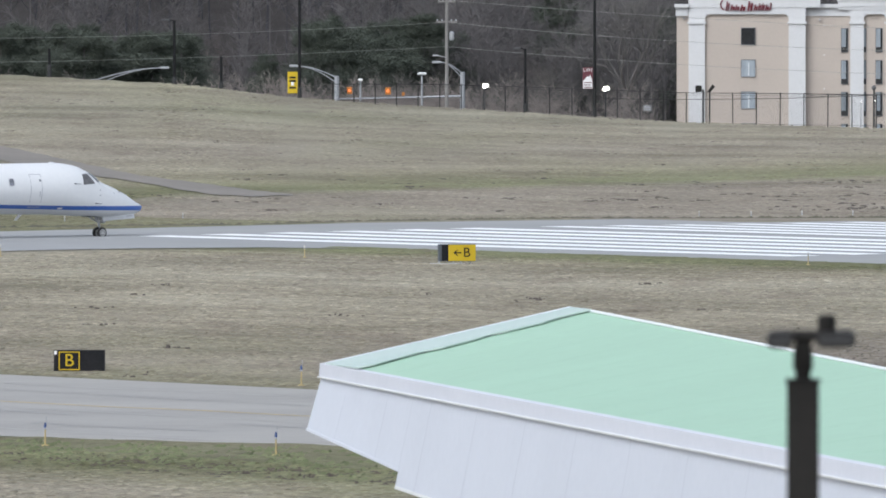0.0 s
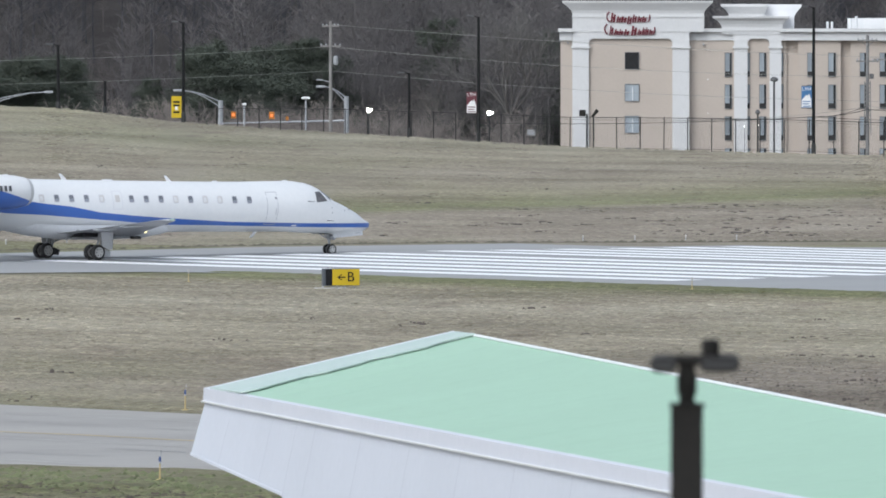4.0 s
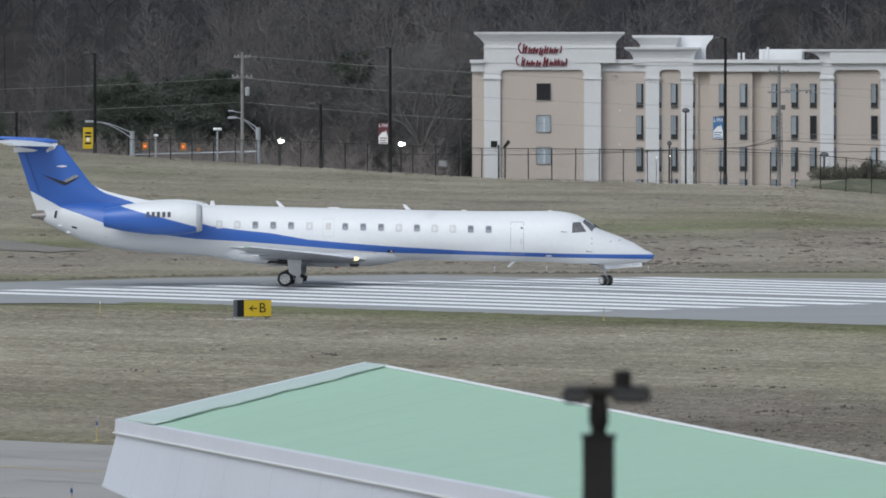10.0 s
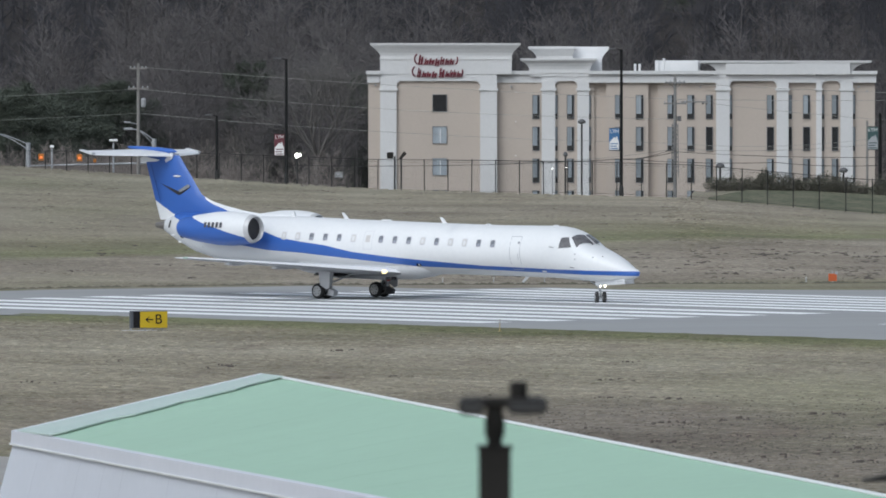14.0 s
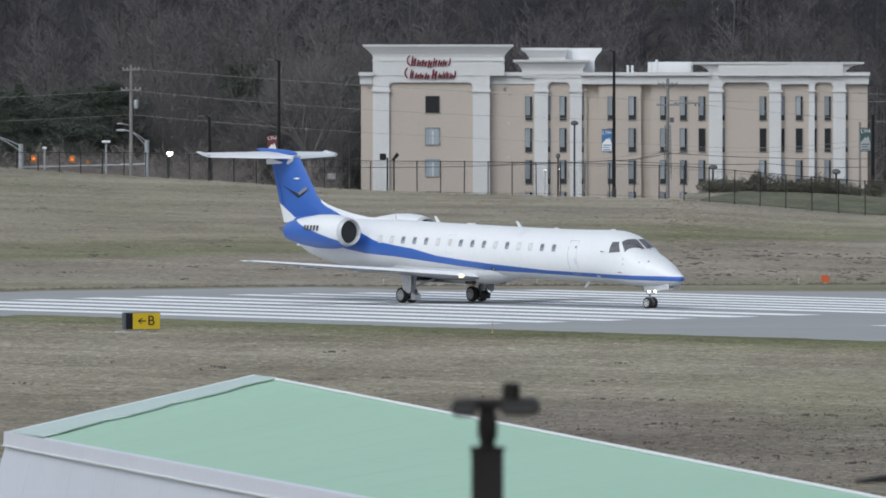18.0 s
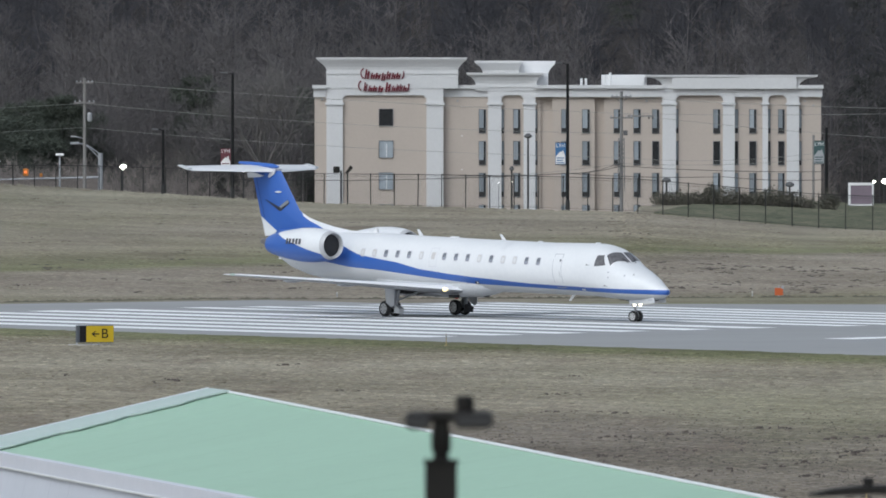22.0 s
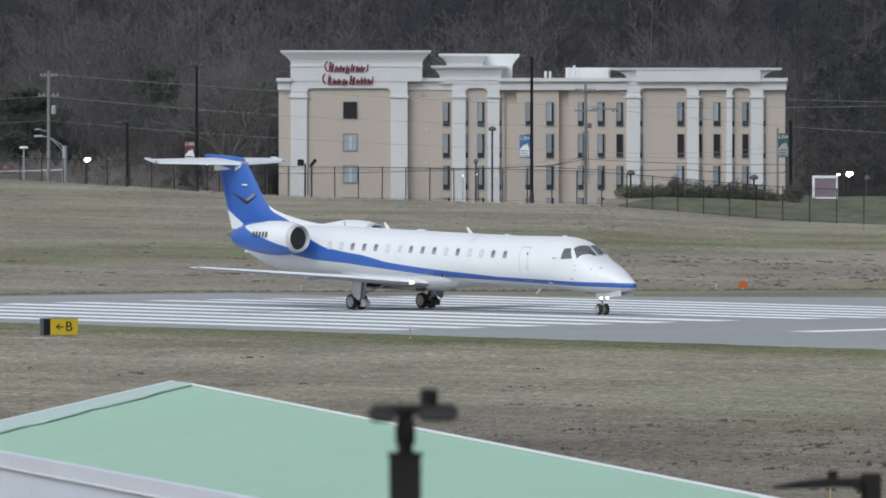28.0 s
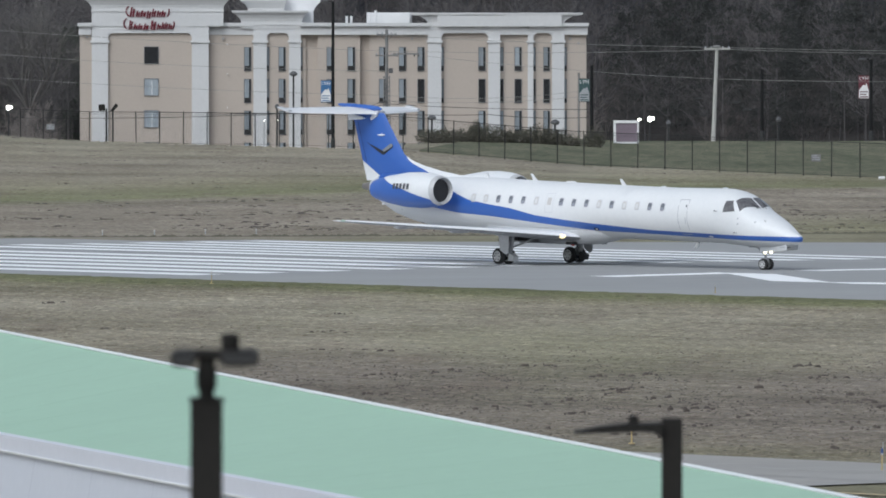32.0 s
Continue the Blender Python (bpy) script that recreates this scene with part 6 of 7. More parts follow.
        part("post", Geo().tube((0, 0, min(land(p.x, p.y), 1) - 0.5), (0, 0, p.z), 0.08, 0.07, 8), BLACK, t)
        w = (0.33, 0.34, 0.2)[kind]
        part("lamp_head", Geo().lathe([(p.z - 0.12, w * 0.55), (p.z - 0.02, w), (p.z + 0.12, w * 0.9), (p.z + 0.25, w * 0.35)], (0, 0, 0), "z", 14), POLEGREY, t, smooth=True)
    # white framed board by the road
    a, b = sight(1420, 359, 814), sight(1464, 320, 814)
    t = thing("notice_board", "white framed board with a faded purple face", "sign", pose(a.x, 814, 0))
    W = b.x - a.x
    part("board", Geo().box(0, W, 0.02, 0.1, a.z, b.z), PURPLEGREY, t)
    fr = Geo().box(-0.02, W + 0.02, -0.05, 0.02, b.z - 0.18, b.z + 0.02).box(-0.02, 0.16, -0.05, 0.02, a.z, b.z - 0.18).box(W - 0.1, W + 0.02, -0.05, 0.02, a.z, b.z - 0.18).box(-0.02, W + 0.02, -0.05, 0.02, a.z - 0.06, a.z + 0.06)
    part("board_frame", fr, LETTERWHITE, t)
    for x in (0.15, W - 0.15):
        part("leg", Geo().box(x - 0.05, x + 0.05, 0.1, 0.2, land(a.x, 814) - 0.2, b.z - 0.1), GREYMETAL, t)
    # little white plates on the fence
    for c, r, d in ((423, 331, 782), (1778, 386, 700)):
        p = sight(c, r, d)
        t = thing("fence_plate", "small pale notice plate on the fence", "sign", pose(p.x, p.y - 0.12, p.z), "fence plates")
        pl = part("plate", Geo().box(-0.3, 0.3, 0, 0.03, -0.22, 0.22), POLEMID, t)
        for z in (-0.1, 0.02, 0.13):
            part("printed_line", Geo().box(-0.22, 0.24 if z < 0.1 else 0.1, -0.006, 0.0, z - 0.03, z + 0.03), GREYMETAL, pl)


ORANGEYELLOW = mat("signal_yellow", (0.55, 0.20, 0.03), (0.45, 0.17, 0.03), 0.6, scale=2, fine=10)
build_street_lamps()
build_utilities()
build_hanging_signals()
build_road_things()


# ---- chain link fence along the crest ----
FENCEGREY = mat("dull_fence_steel", (0.03, 0.03, 0.03), (0.042, 0.042, 0.04), 0.8, scale=1, fine=10, spec=0.2)


def build_fence():
    fn = thing("fence", "tall dark chain link fence with steel posts", "fence")
    a, b = Vector((-37.5, 800)), Vector((52.0, 671))
    L = (b - a).length
    step, first = 2.80, 1.47
    n = int((L - first) / step)
    post = Geo().tube((0, 0, -0.4), (0, 0, 2.22), 0.034, 0.034, 8).mesh("post")
    post.materials.append(FENCEGREY)
    tops = []
    for k in range(n + 1):
        p = a.lerp(b, min((first + step * k + 0.05 * max(k - 33, 0)) / L, 1.0))
        z = land(p.x, p.y)
        ob = new("post", post)
        ob.parent = fn
        jit = random.uniform(-0.05, 0.05)
        ob.matrix_basis = pose(p.x, p.y, z + jit, random.uniform(-0.6, 0.6), random.uniform(-0.6, 0.6))
        tops.append(Vector((p.x, p.y, z)))
    for h, r, nm in ((2.17, 0.022, "top_rail"), (2.02, 0.008, "upper_wire"), (0.12, 0.012, "tension_wire")):
        g = Geo()
        for p, q in zip(tops, tops[1:]):
            g.tube(p + Vector((0, 0, h)), q + Vector((0, 0, h)), r, r, 5)
        part(nm, g, FENCEGREY, fn)
    # the mesh itself: thin crossing wires
    g = Geo()
    vs, fs = [], []
    w = 0.0032
    for p, q in zip(tops, tops[1:]):
        d = (q - p)
        m = 15
        for s in (1, -1):
            for i in range(-m, m):
                # a straight wire at a slant inside the bay, clipped to its height
                t0, t1 = i / m, i / m + 1.0
                h0, h1 = (0.1, 2.15) if s > 0 else (2.15, 0.1)
                c0, c1 = max(t0, 0.0), min(t1, 1.0)
                if c1 <= c0:
                    continue
                z0, z1 = h0 + (h1 - h0) * (c0 - t0), h0 + (h1 - h0) * (c1 - t0)
                A, B = p + d * c0 + Vector((0, 0, z0)), p + d * c1 + Vector((0, 0, z1))
                k = len(vs)
                vs += [A + Vector((0, 0, w)), B + Vector((0, 0, w)), B - Vector((0, 0, w)), A - Vector((0, 0, w))]
                fs.append((k, k + 1, k + 2, k + 3))
    g.add(vs, fs)
    ob = part("wire_mesh", g, FENCEGREY, fn)
    ob["kind"] = "stuff"


build_fence()


# ---- airfield signs, lights and markers ----
CABINET = mat("dark_sign_cabinet", (0.07, 0.08, 0.095), (0.09, 0.10, 0.115), 0.6, scale=2, fine=10)


def build_airfield_things():
    # direction sign by the runway
    p = sight(84, 606, 460.5)
    z = land(p.x, p.y)
    s = thing("taxiway_sign", "yellow airfield sign with a black arrow and letter", "airfield sign", pose(p.x, p.y, z, 0, 0, 14))
    part("cabinet", Geo().box(-0.72, 0.80, -0.16, 0.16, 0.10, 0.80, 0.015), CABINET, s)
    part("face", Geo().box(-0.34, 0.79, -0.175, -0.161, 0.12, 0.78), YELLOW, s, "yellow sign face")
    part("face", Geo().box(-0.62, -0.345, -0.175, -0.161, 0.12, 0.78), SIGNBLACK, s, "black blank sign face")
    letters("B", 0.56, SIGNBLACK, s, pose(0.42, -0.182, 0.45, 90), "letter")
    part("arrow", Geo().prism([(-0.14, 0.45), (0.04, 0.58), (0.06, 0.55), (-0.04, 0.475), (0.20, 0.475), (0.20, 0.425), (-0.04, 0.425), (0.06, 0.35), (0.04, 0.32)], "y", -0.182, -0.176), SIGNBLACK, s, "black arrow")
    for x in (-0.7, -0.1, 0.2, 0.6):
        part("leg", Geo().box(x - 0.03, x + 0.03, -0.05, 0.05, -0.1, 0.1), GREYMETAL, s)
    part("pad", Geo().box(-1.0, 0.3, -0.5, 0.4, -0.08, 0.02), PALEPOLE, s, "concrete pad")
    # location sign by the taxiway
    p = sight(-584, 798, 354)
    z = land(p.x, p.y)
    s = thing("taxiway_sign", "black airfield sign with a yellow letter in a yellow frame", "airfield sign", pose(p.x, p.y, z - 0.14, 0, 0, -2))
    part("cabinet", Geo().box(-0.80, 0.80, -0.12, 0.12, 0.12, 0.80, 0.015), SIGNBLACK, s)
    fr = Geo().box(-0.64, 0.02, -0.14, -0.121, 0.72, 0.75).box(-0.64, 0.02, -0.14, -0.121, 0.17, 0.20).box(-0.64, -0.61, -0.14, -0.121, 0.20, 0.72).box(-0.01, 0.02, -0.14, -0.121, 0.20, 0.72)
    part("yellow_border", fr, YELLOW, s)
    letters("B", 0.56, YELLOW, s, pose(-0.31, -0.13, 0.46, 90), "letter")
    part("reflector", Geo().box(-0.78, -0.70, -0.135, -0.121, 0.66, 0.77), LETTERWHITE, s)
    for x in (-0.7, 0.0, 0.7):
        part("leg", Geo().box(x - 0.03, x + 0.03, -0.04, 0.04, -0.1, 0.12), GREYMETAL, s)

    # elevated taxiway lights, blue lens on a yellow stake
    def edge_light(c, r, d, h, lens, group, label):
        p = sight(c, r, d)
        z = land(p.x, p.y)
        t = thing("edge_light", label, "edge light", pose(p.x, p.y, z), group)
        w = 0.5 if h > 0.6 else 0.4
        stake_m = OCHRE
        part("base_plate", Geo().lathe([(-0.05, 0.2 * w), (0.02, 0.2 * w), (0.03, 0.16 * w)], (0, 0, 0), "z", 12), stake_m, t)
        part("stake", Geo().tube((0, 0, 0), (0, 0, h * 0.72), 0.05 * w, 0.035 * w, 8), stake_m, t)
        part("collar", Geo().lathe([(h * 0.70, 0.03), (h * 0.74, 0.04), (h * 0.78, 0.03)], (0, 0, 0), "z", 10), GREYMETAL, t)
        part("lens", Geo().lathe([(h * 0.78, 0.035), (h * 0.92, 0.033), (h, 0.015)], (0, 0, 0), "z", 10), lens, t, "glass lens")
        return t

    for c, r, d in ((-645, 931, 300), (-235, 950, 294), (-190, 826, 342), (1896, 946, 295), (1452, 905, 312)):
        t = edge_light(c, r, d, 0.62, BLUELENS, "taxiway edge lights", "yellow taxiway edge light with a blue lens")
        part("whip", Geo().tube((0.02, 0, 0.5), (0.03, 0, 0.78), 0.008, n=5), GREYMETAL, t)
    for c, r, d in ((-184, 592, 470), (708, 609, 456), (-724, 592, 474), (1600, 634, 440)):
        edge_light(c, r, d, 0.52 if c < 1500 else 0.34, CLEARLENS, "runway edge lights", "slim yellow runway edge light")
    for c, r, d in ((515, 528, 543), (607, 528, 543), (697, 527, 545), (787, 527, 545), (-400, 548, 535), (-610, 549, 530), (-508, 548, 532), (1250, 525, 545), (1640, 523, 550)):
        p = sight(c, r, d)
        z = land(p.x, p.y)
        t = thing("threshold_light", "small pale threshold light on a short stake", "edge light", pose(p.x, p.y, z), "threshold lights")
        part("stake", Geo().tube((0, 0, -0.05), (0, 0, 0.15), 0.025, n=8), GREYMETAL, t)
        part("lens", Geo().lathe([(0.14, 0.03), (0.18, 0.05), (0.23, 0.045), (0.26, 0.015)], (0, 0, 0), "z", 10), CLEARLENS, t)
    p = sight(1297, 525, 545)
    z = land(p.x, p.y)
    t = thing("marker_board", "small square orange marker board on a stake", "marker", pose(p.x, p.y, z, 0, 0, 10))
    part("board", Geo().box(-0.2, 0.2, -0.02, 0.02, 0.04, 0.40), ORANGE, t)
    part("stake", Geo().box(-0.03, 0.03, 0.02, 0.05, -0.1, 0.5), GREYMETAL, t)
    part("bracket", Geo().box(0.12, 0.24, -0.06, -0.02, 0.36, 0.5), GREYMETAL, t)
    # a bright pipe end low in the far grass
    p = sight(1895, 425, 690)
    t = thing("pipe_end", "short pale pipe lying in the grass", "pipe", pose(p.x, p.y, land(p.x, p.y) + 0.08))
    part("pipe", Geo().tube((-0.2, 0, 0), (0.2, 0, 0.02), 0.1, n=10), LETTERWHITE, t)


OCHRE = mat("faded_ochre_stake", (0.46, 0.35, 0.15), (0.38, 0.30, 0.15), 0.7, scale=2, fine=20)
BLUELENS = mat("blue_glass_lens", (0.06, 0.10, 0.25), (0.05, 0.08, 0.2), 0.15, scale=3, fine=10)
CLEARLENS = mat("clear_glass_lens", (0.55, 0.53, 0.5), (0.45, 0.43, 0.4), 0.2, scale=3, fine=10)
build_airfield_things()


# ---- the mown lawn beyond the fence ----
LAWN = mat("dark_lawn", (0.19, 0.18, 0.125), (0.085, 0.097, 0.06), 1.0, scale=0.3, fine=1.6, bump=0.5, dist=0.05, spec=0.1)


for nd in list(LAWN.node_tree.nodes):
    if nd.type == "TEX_NOISE":
        mp = LAWN.node_tree.nodes.new("ShaderNodeMapping")
        mp.inputs["Rotation"].default_value = (0, 0, 0.1)
        mp.inputs["Scale"].default_value = (1.0, 0.14, 1.0)
        LAWN.node_tree.links.new(nd.inputs["Vector"].links[0].from_socket, mp.inputs["Vector"])
        LAWN.node_tree.links.new(mp.outputs[0], nd.inputs["Vector"])


def build_lawn():
    g = Geo()
    bs = [0.0146 + 0.003 * i for i in range(32)]
    n, m = len(bs), 26
    vs = []
    for b in bs:
        y0 = (800 - 37.5 * 129 / 89.5) / (1 + b * 129 / 89.5) + 0.6      # where the sight meets the fence's line
        for j in range(m):
            y = y0 + (826 - y0) * min(1, 0.06 + (b - 0.0146) / 0.006) * j / (m - 1)
            vs.append((b * y, y, land(b * y, y) + (0.07 if j else -0.08)))
    g.add(vs, [(i * m + j, (i + 1) * m + j, (i + 1) * m + j + 1, i * m + j + 1) for i in range(n - 1) for j in range(m - 1)])
    tagged(part("lawn", g, LAWN, smooth=True), "dark green mown lawn beyond the fence", "lawn", kind="structure")


build_lawn()

TRACK = mat("worn_track", (0.235, 0.21, 0.185), (0.185, 0.167, 0.148), 1.0, scale=0.2, fine=2.0, bump=0.3)


def build_service_road():
    g = Geo()
    stops = [(-900, 374, 400), (-719, 399, 425), (-588, 427, 447), (-482, 450, 462), (-363, 465, 483), (-284, 476, 488), (-205, 484, 486)]
    cs = np.linspace(-900, -205, 60)
    far = [(c, np.interp(c, [q[0] for q in stops], [q[1] for q in stops]) + 0.5 * math.sin(c * 0.13)) for c in cs]
    near = [(c, np.interp(c, [q[0] for q in stops], [q[2] for q in stops]) + 0.7 * math.sin(c * 0.09 + 1)) for c in cs]

    def on_land(c, r):
        d = 560.0
        while d < 790 and sight(c, r, d).z > land(sight(c, r, d).x, d) + 0.04:
            d += 0.5
        q = sight(c, r, d)
        return (q.x, q.y, land(q.x, q.y) + 0.04)

    a, b = [on_land(*q) for q in far], [on_land(*q) for q in near]
    m = len(a)
    g.add(a + b, [(i, i + 1, m + i + 1, m + i) for i in range(m - 1)])
    tagged(part("service_road", g, TRACK), "narrow grey-brown service track curving over the hill", "road", kind="structure")


build_service_road()


def build_drain_strip():
    """A narrow band of turned soil that runs beside the far shoulder."""
    rng = np.random.default_rng(5)
    g = Geo()
    path = [(-900, 543), (-624, 541), (-274, 538.5), (-25, 532), (300, 526), (784, 524), (1568, 521), (2300, 517)]
    for (c0, r0), (c1, r1) in zip(path, path[1:]):
        m = int((c1 - c0) / 9)
        for k in range(m):
            if rng.random() < 0.1:
                continue
            c, r = c0 + (c1 - c0) * k / m, r0 + (r1 - r0) * k / m
            d = 12.33 * 20000 / (r - 67)
            p = sight(c, r, d)
            z = land(p.x, p.y)
            w, h, e = rng.uniform(0.18, 0.5), rng.uniform(0.05, 0.13), rng.uniform(0.2, 0.6)
            g.add([(p.x - w, p.y - e, z - 0.02), (p.x + w, p.y - e * 0.8, z - 0.02), (p.x + w * 0.8, p.y + e, z - 0.02), (p.x - w * 0.9, p.y + e, z - 0.02), (p.x + rng.normal(0, 0.08), p.y, z + h)],
                  [(0, 1, 4), (1, 2, 4), (2, 3, 4), (3, 0, 4)])
    tagged(part("soil_edge", g, SOILEDGE), "narrow dark strip of turned soil by the shoulder", "soil", kind="stuff")


SOILEDGE = mat("turned_soil", (0.13, 0.115, 0.085), (0.09, 0.085, 0.06), 1.0, scale=0.5, fine=5)
build_drain_strip()


# ---- woods ----
def tube_arrays(p, q, r0, r1, n=3):
    """Corners and triangles of thin tubes from p to q, all at once."""
    p, q = np.asarray(p, float), np.asarray(q, float)
    w = q - p
    w /= np.linalg.norm(w, axis=1)[:, None] + 1e-9
    a = np.cross(w, np.array([0.31, 0.87, 0.12]))
    a /= np.linalg.norm(a, axis=1)[:, None] + 1e-9
    b = np.cross(w, a)
    vs = []
    for e, r in ((p, r0), (q, r1)):
        for k in range(n):
            t = 2 * math.pi * k / n
            vs.append(e + (a * math.cos(t) + b * math.sin(t)) * np.asarray(r, float)[:, None])
    V = np.stack(vs, 1).reshape(-1, 3)
    f = []
    for k in range(n):
        f += [(k, (k + 1) % n, n + (k + 1) % n), (k, n + (k + 1) % n, n + k)]
    F = (np.array(f)[None] + (np.arange(len(p)) * 2 * n)[:, None, None]).reshape(-1, 3)
    return V, F


def spike_arrays(p, q, r):
    """Three-sided twigs that run out to a point."""
    p, q = np.asarray(p, float), np.asarray(q, float)
    w = q - p
    w /= np.linalg.norm(w, axis=1)[:, None] + 1e-9
    a = np.cross(w, np.array([0.31, 0.87, 0.12]))
    a /= np.linalg.norm(a, axis=1)[:, None] + 1e-9
    b = np.cross(w, a)
    r = np.asarray(r, float)[:, None]
    vs = [p + (a * math.cos(t) + b * math.sin(t)) * r for t in (0, 2.094, 4.189)] + [q]
    F = (np.array([(0, 1, 3), (1, 2, 3), (2, 0, 3)])[None] + (np.arange(len(p)) * 4)[:, None, None]).reshape(-1, 3)
    return np.stack(vs, 1).reshape(-1, 3), F


def bare_tree(rng, h, limbs=16, twigs=9, spread=0.33, fork=0.3, lean=0.03, fine=2, thick=1.0):
    """A leafless tree as arrays: a tapering trunk, limbs that rise and arch, and fine twigs."""
    P, Q, R0, R1 = [], [], [], []
    TP, TQ, TR = [], [], []

    def seg(p, q, a, b):
        P.append(p), Q.append(q), R0.append(a), R1.append(b)

    def twig(p, q, r):
        TP.append(p), TQ.append(q), TR.append(r)

    tr = 0.0085 * h
    at = np.array([0.0, 0, -0.3])
    trunk = [at]
    for k in range(6):
        at = at + np.array([rng.normal(0, lean) * h / 6, rng.normal(0, lean) * h / 6, (0.92 * h + 0.3) / 6])
        trunk.append(at)
    for k in range(6):
        seg(trunk[k], trunk[k + 1], tr * (1 - k / 6.5), tr * (1 - (k + 1) / 6.5))
    for _ in range(limbs):
        s = fork + (0.97 - fork) * rng.random()
        i = min(int(s * 6), 5)
        p = trunk[i] + (trunk[i + 1] - trunk[i]) * (s * 6 - i)
        az = rng.random() * 2 * math.pi
        L = h * spread * (1.15 - 0.75 * s) * rng.uniform(0.7, 1.2)
        d = np.array([math.cos(az), math.sin(az), rng.uniform(0.5, 1.3)])
        d /= np.linalg.norm(d)
        r = tr * (1 - s) * 0.55 + 0.012
        m1 = p + d * L * 0.5
        m2 = m1 + (d + np.array([0, 0, 0.35])) * L * 0.5
        seg(p, m1, r, r * 0.65)
        seg(m1, m2, r * 0.65, r * 0.25)
        for _ in range(twigs):
            t = rng.uniform(0.25, 1)
            b = p + (m1 - p) * t * 2 if t < 0.5 else m1 + (m2 - m1) * (t * 2 - 1)
            e = d * 0.6 + rng.normal(0, 0.6, 3)
            e[2] = abs(e[2]) * 0.7 + 0.25
            e *= L * rng.uniform(0.25, 0.5) / (np.linalg.norm(e) + 1e-6)
            c = b + e
            rt = max(r * 0.25, 0.018) * thick
            twig(b, c + e * 0.15, rt)
            for _ in range(fine):
                g = e * 0.5 + rng.normal(0, 0.25, 3) * np.linalg.norm(e)
                twig(b + e * rng.uniform(0.4, 0.9), c + g * 0.7, rt * 0.75)
    V, F = tube_arrays(P, Q, R0, R1)
    W, G = spike_arrays(TP, TQ, TR)
    return np.concatenate([V, W]), np.concatenate([F, G + len(V)])


def fan_tree(rng, h, w):
    """A tree whose fork is raised to fit the camera's view, its limbs fanning out like a vase, each dividing again and
    again into fine twigs.
    """
    P, Q, R0, R1, TP, TQ, TR = [], [], [], [], [], [], []

    def grow(p, d, length, r, depth):
        steps = 3
        for k in range(steps):
            d = d + rng.normal(0, 0.10, 3) + np.array([0, 0, 0.05])
            d /= np.linalg.norm(d)
            q = p + d * length / steps
            P.append(p), Q.append(q), R0.append(r * (1 - 0.16 * k)), R1.append(r * (1 - 0.16 * (k + 1)))
            p = q
            if depth <= 1:
                for _ in range(2):
                    e = d * 0.9 + rng.normal(0, 0.5, 3)
                    e[2] = abs(e[2]) * 0.8 + 0.1
                    TP.append(p), TQ.append(p + e / np.linalg.norm(e) * rng.uniform(0.5, 1.2)), TR.append(0.016)
        if depth == 0:
            return
        for _ in range(3):
            e = d + rng.normal(0, 0.34, 3)
            e[2] = max(e[2], 0.05)
            grow(p, e / np.linalg.norm(e), length * rng.uniform(0.62, 0.85), r * 0.56, depth - 1)

    seat = np.array([0.0, 0, 5.3])
    P.append(np.array([0.0, 0, -0.3])), Q.append(seat), R0.append(0.34), R1.append(0.28)
    for k in range(13):
        a = k * 0.49 + rng.normal(0, 0.2)
        lean = rng.uniform(0.25, 0.75) * w / 6
        d = np.array([lean * math.cos(a), lean * math.sin(a), 1.0])
        grow(seat, d / np.linalg.norm(d), h * rng.uniform(0.27, 0.36), 0.12, 3)
    V, F = tube_arrays(P, Q, R0, R1)
    W, G = spike_arrays(TP, TQ, TR)
    return np.concatenate([V, W]), np.concatenate([F, G + len(V)])


def array_mesh(name, V, F, material):
    me = bpy.data.meshes.new(name)
    me.vertices.add(len(V))
    me.vertices.foreach_set("co", np.asarray(V, np.float32).ravel())
    me.loops.add(len(F) * 3)
    me.loops.foreach_set("vertex_index", np.asarray(F, np.int32).ravel())
    me.polygons.add(len(F))
    me.polygons.foreach_set("loop_start", np.arange(0, len(F) * 3, 3, dtype=np.int32))
    me.update(calc_edges=True)
    me.validate()
    me.materials.append(material)
    return me


def gather(kinds, places):
    """Many copies of a few array shapes in one: places of (kind, x, y, z, scale, turn)."""
    Vs, Fs, k = [], [], 0
    for i, x, y, z, s, a in places:
        V, F = kinds[i]
        c, t = math.cos(a) * s, math.sin(a) * s
        W = np.stack([V[:, 0] * c - V[:, 1] * t + x, V[:, 0] * t + V[:, 1] * c + y, V[:, 2] * s + z], 1)
        Vs.append(W), Fs.append(F + k)
        k += len(V)
    return np.concatenate(Vs), np.concatenate(Fs)


def needle_clumps(rng, pts, size):
    """Small ragged triangles round each point."""
    n = len(pts)
    c = np.repeat(np.asarray(pts), 3, axis=0).reshape(n, 3, 3)
    o = rng.normal(0, 1, (n, 3, 3)) * size
    o[:, :, 2] *= 0.55
    V = (c + o).reshape(-1, 3)
    return V, np.arange(n * 3).reshape(-1, 3)


def pine_shape(rng, h, w, boughs, drift=190, size=0.065):
    """Irregular layered boughs, each a flat drift of needle tufts that droops outwards, with gaps between them."""
    pts = []
    for _ in range(boughs):
        s = rng.random() ** 0.85
        z = h * (0.08 + 0.92 * s)
        r = w * (1.03 - s) ** 0.42 * rng.uniform(0.4, 1.15)
        a = rng.random() * 2 * math.pi
        q = np.sqrt(rng.uniform(0.02, 1, drift))
        t = a + rng.normal(0, 0.30, drift)
        up = 0.25 * r * q - 0.16 * r * q * q + rng.normal(0, 0.17, drift)
        pts.append(np.stack([r * q * np.cos(t), r * q * np.sin(t), z + up], 1))
    return needle_clumps(rng, np.concatenate(pts), size)


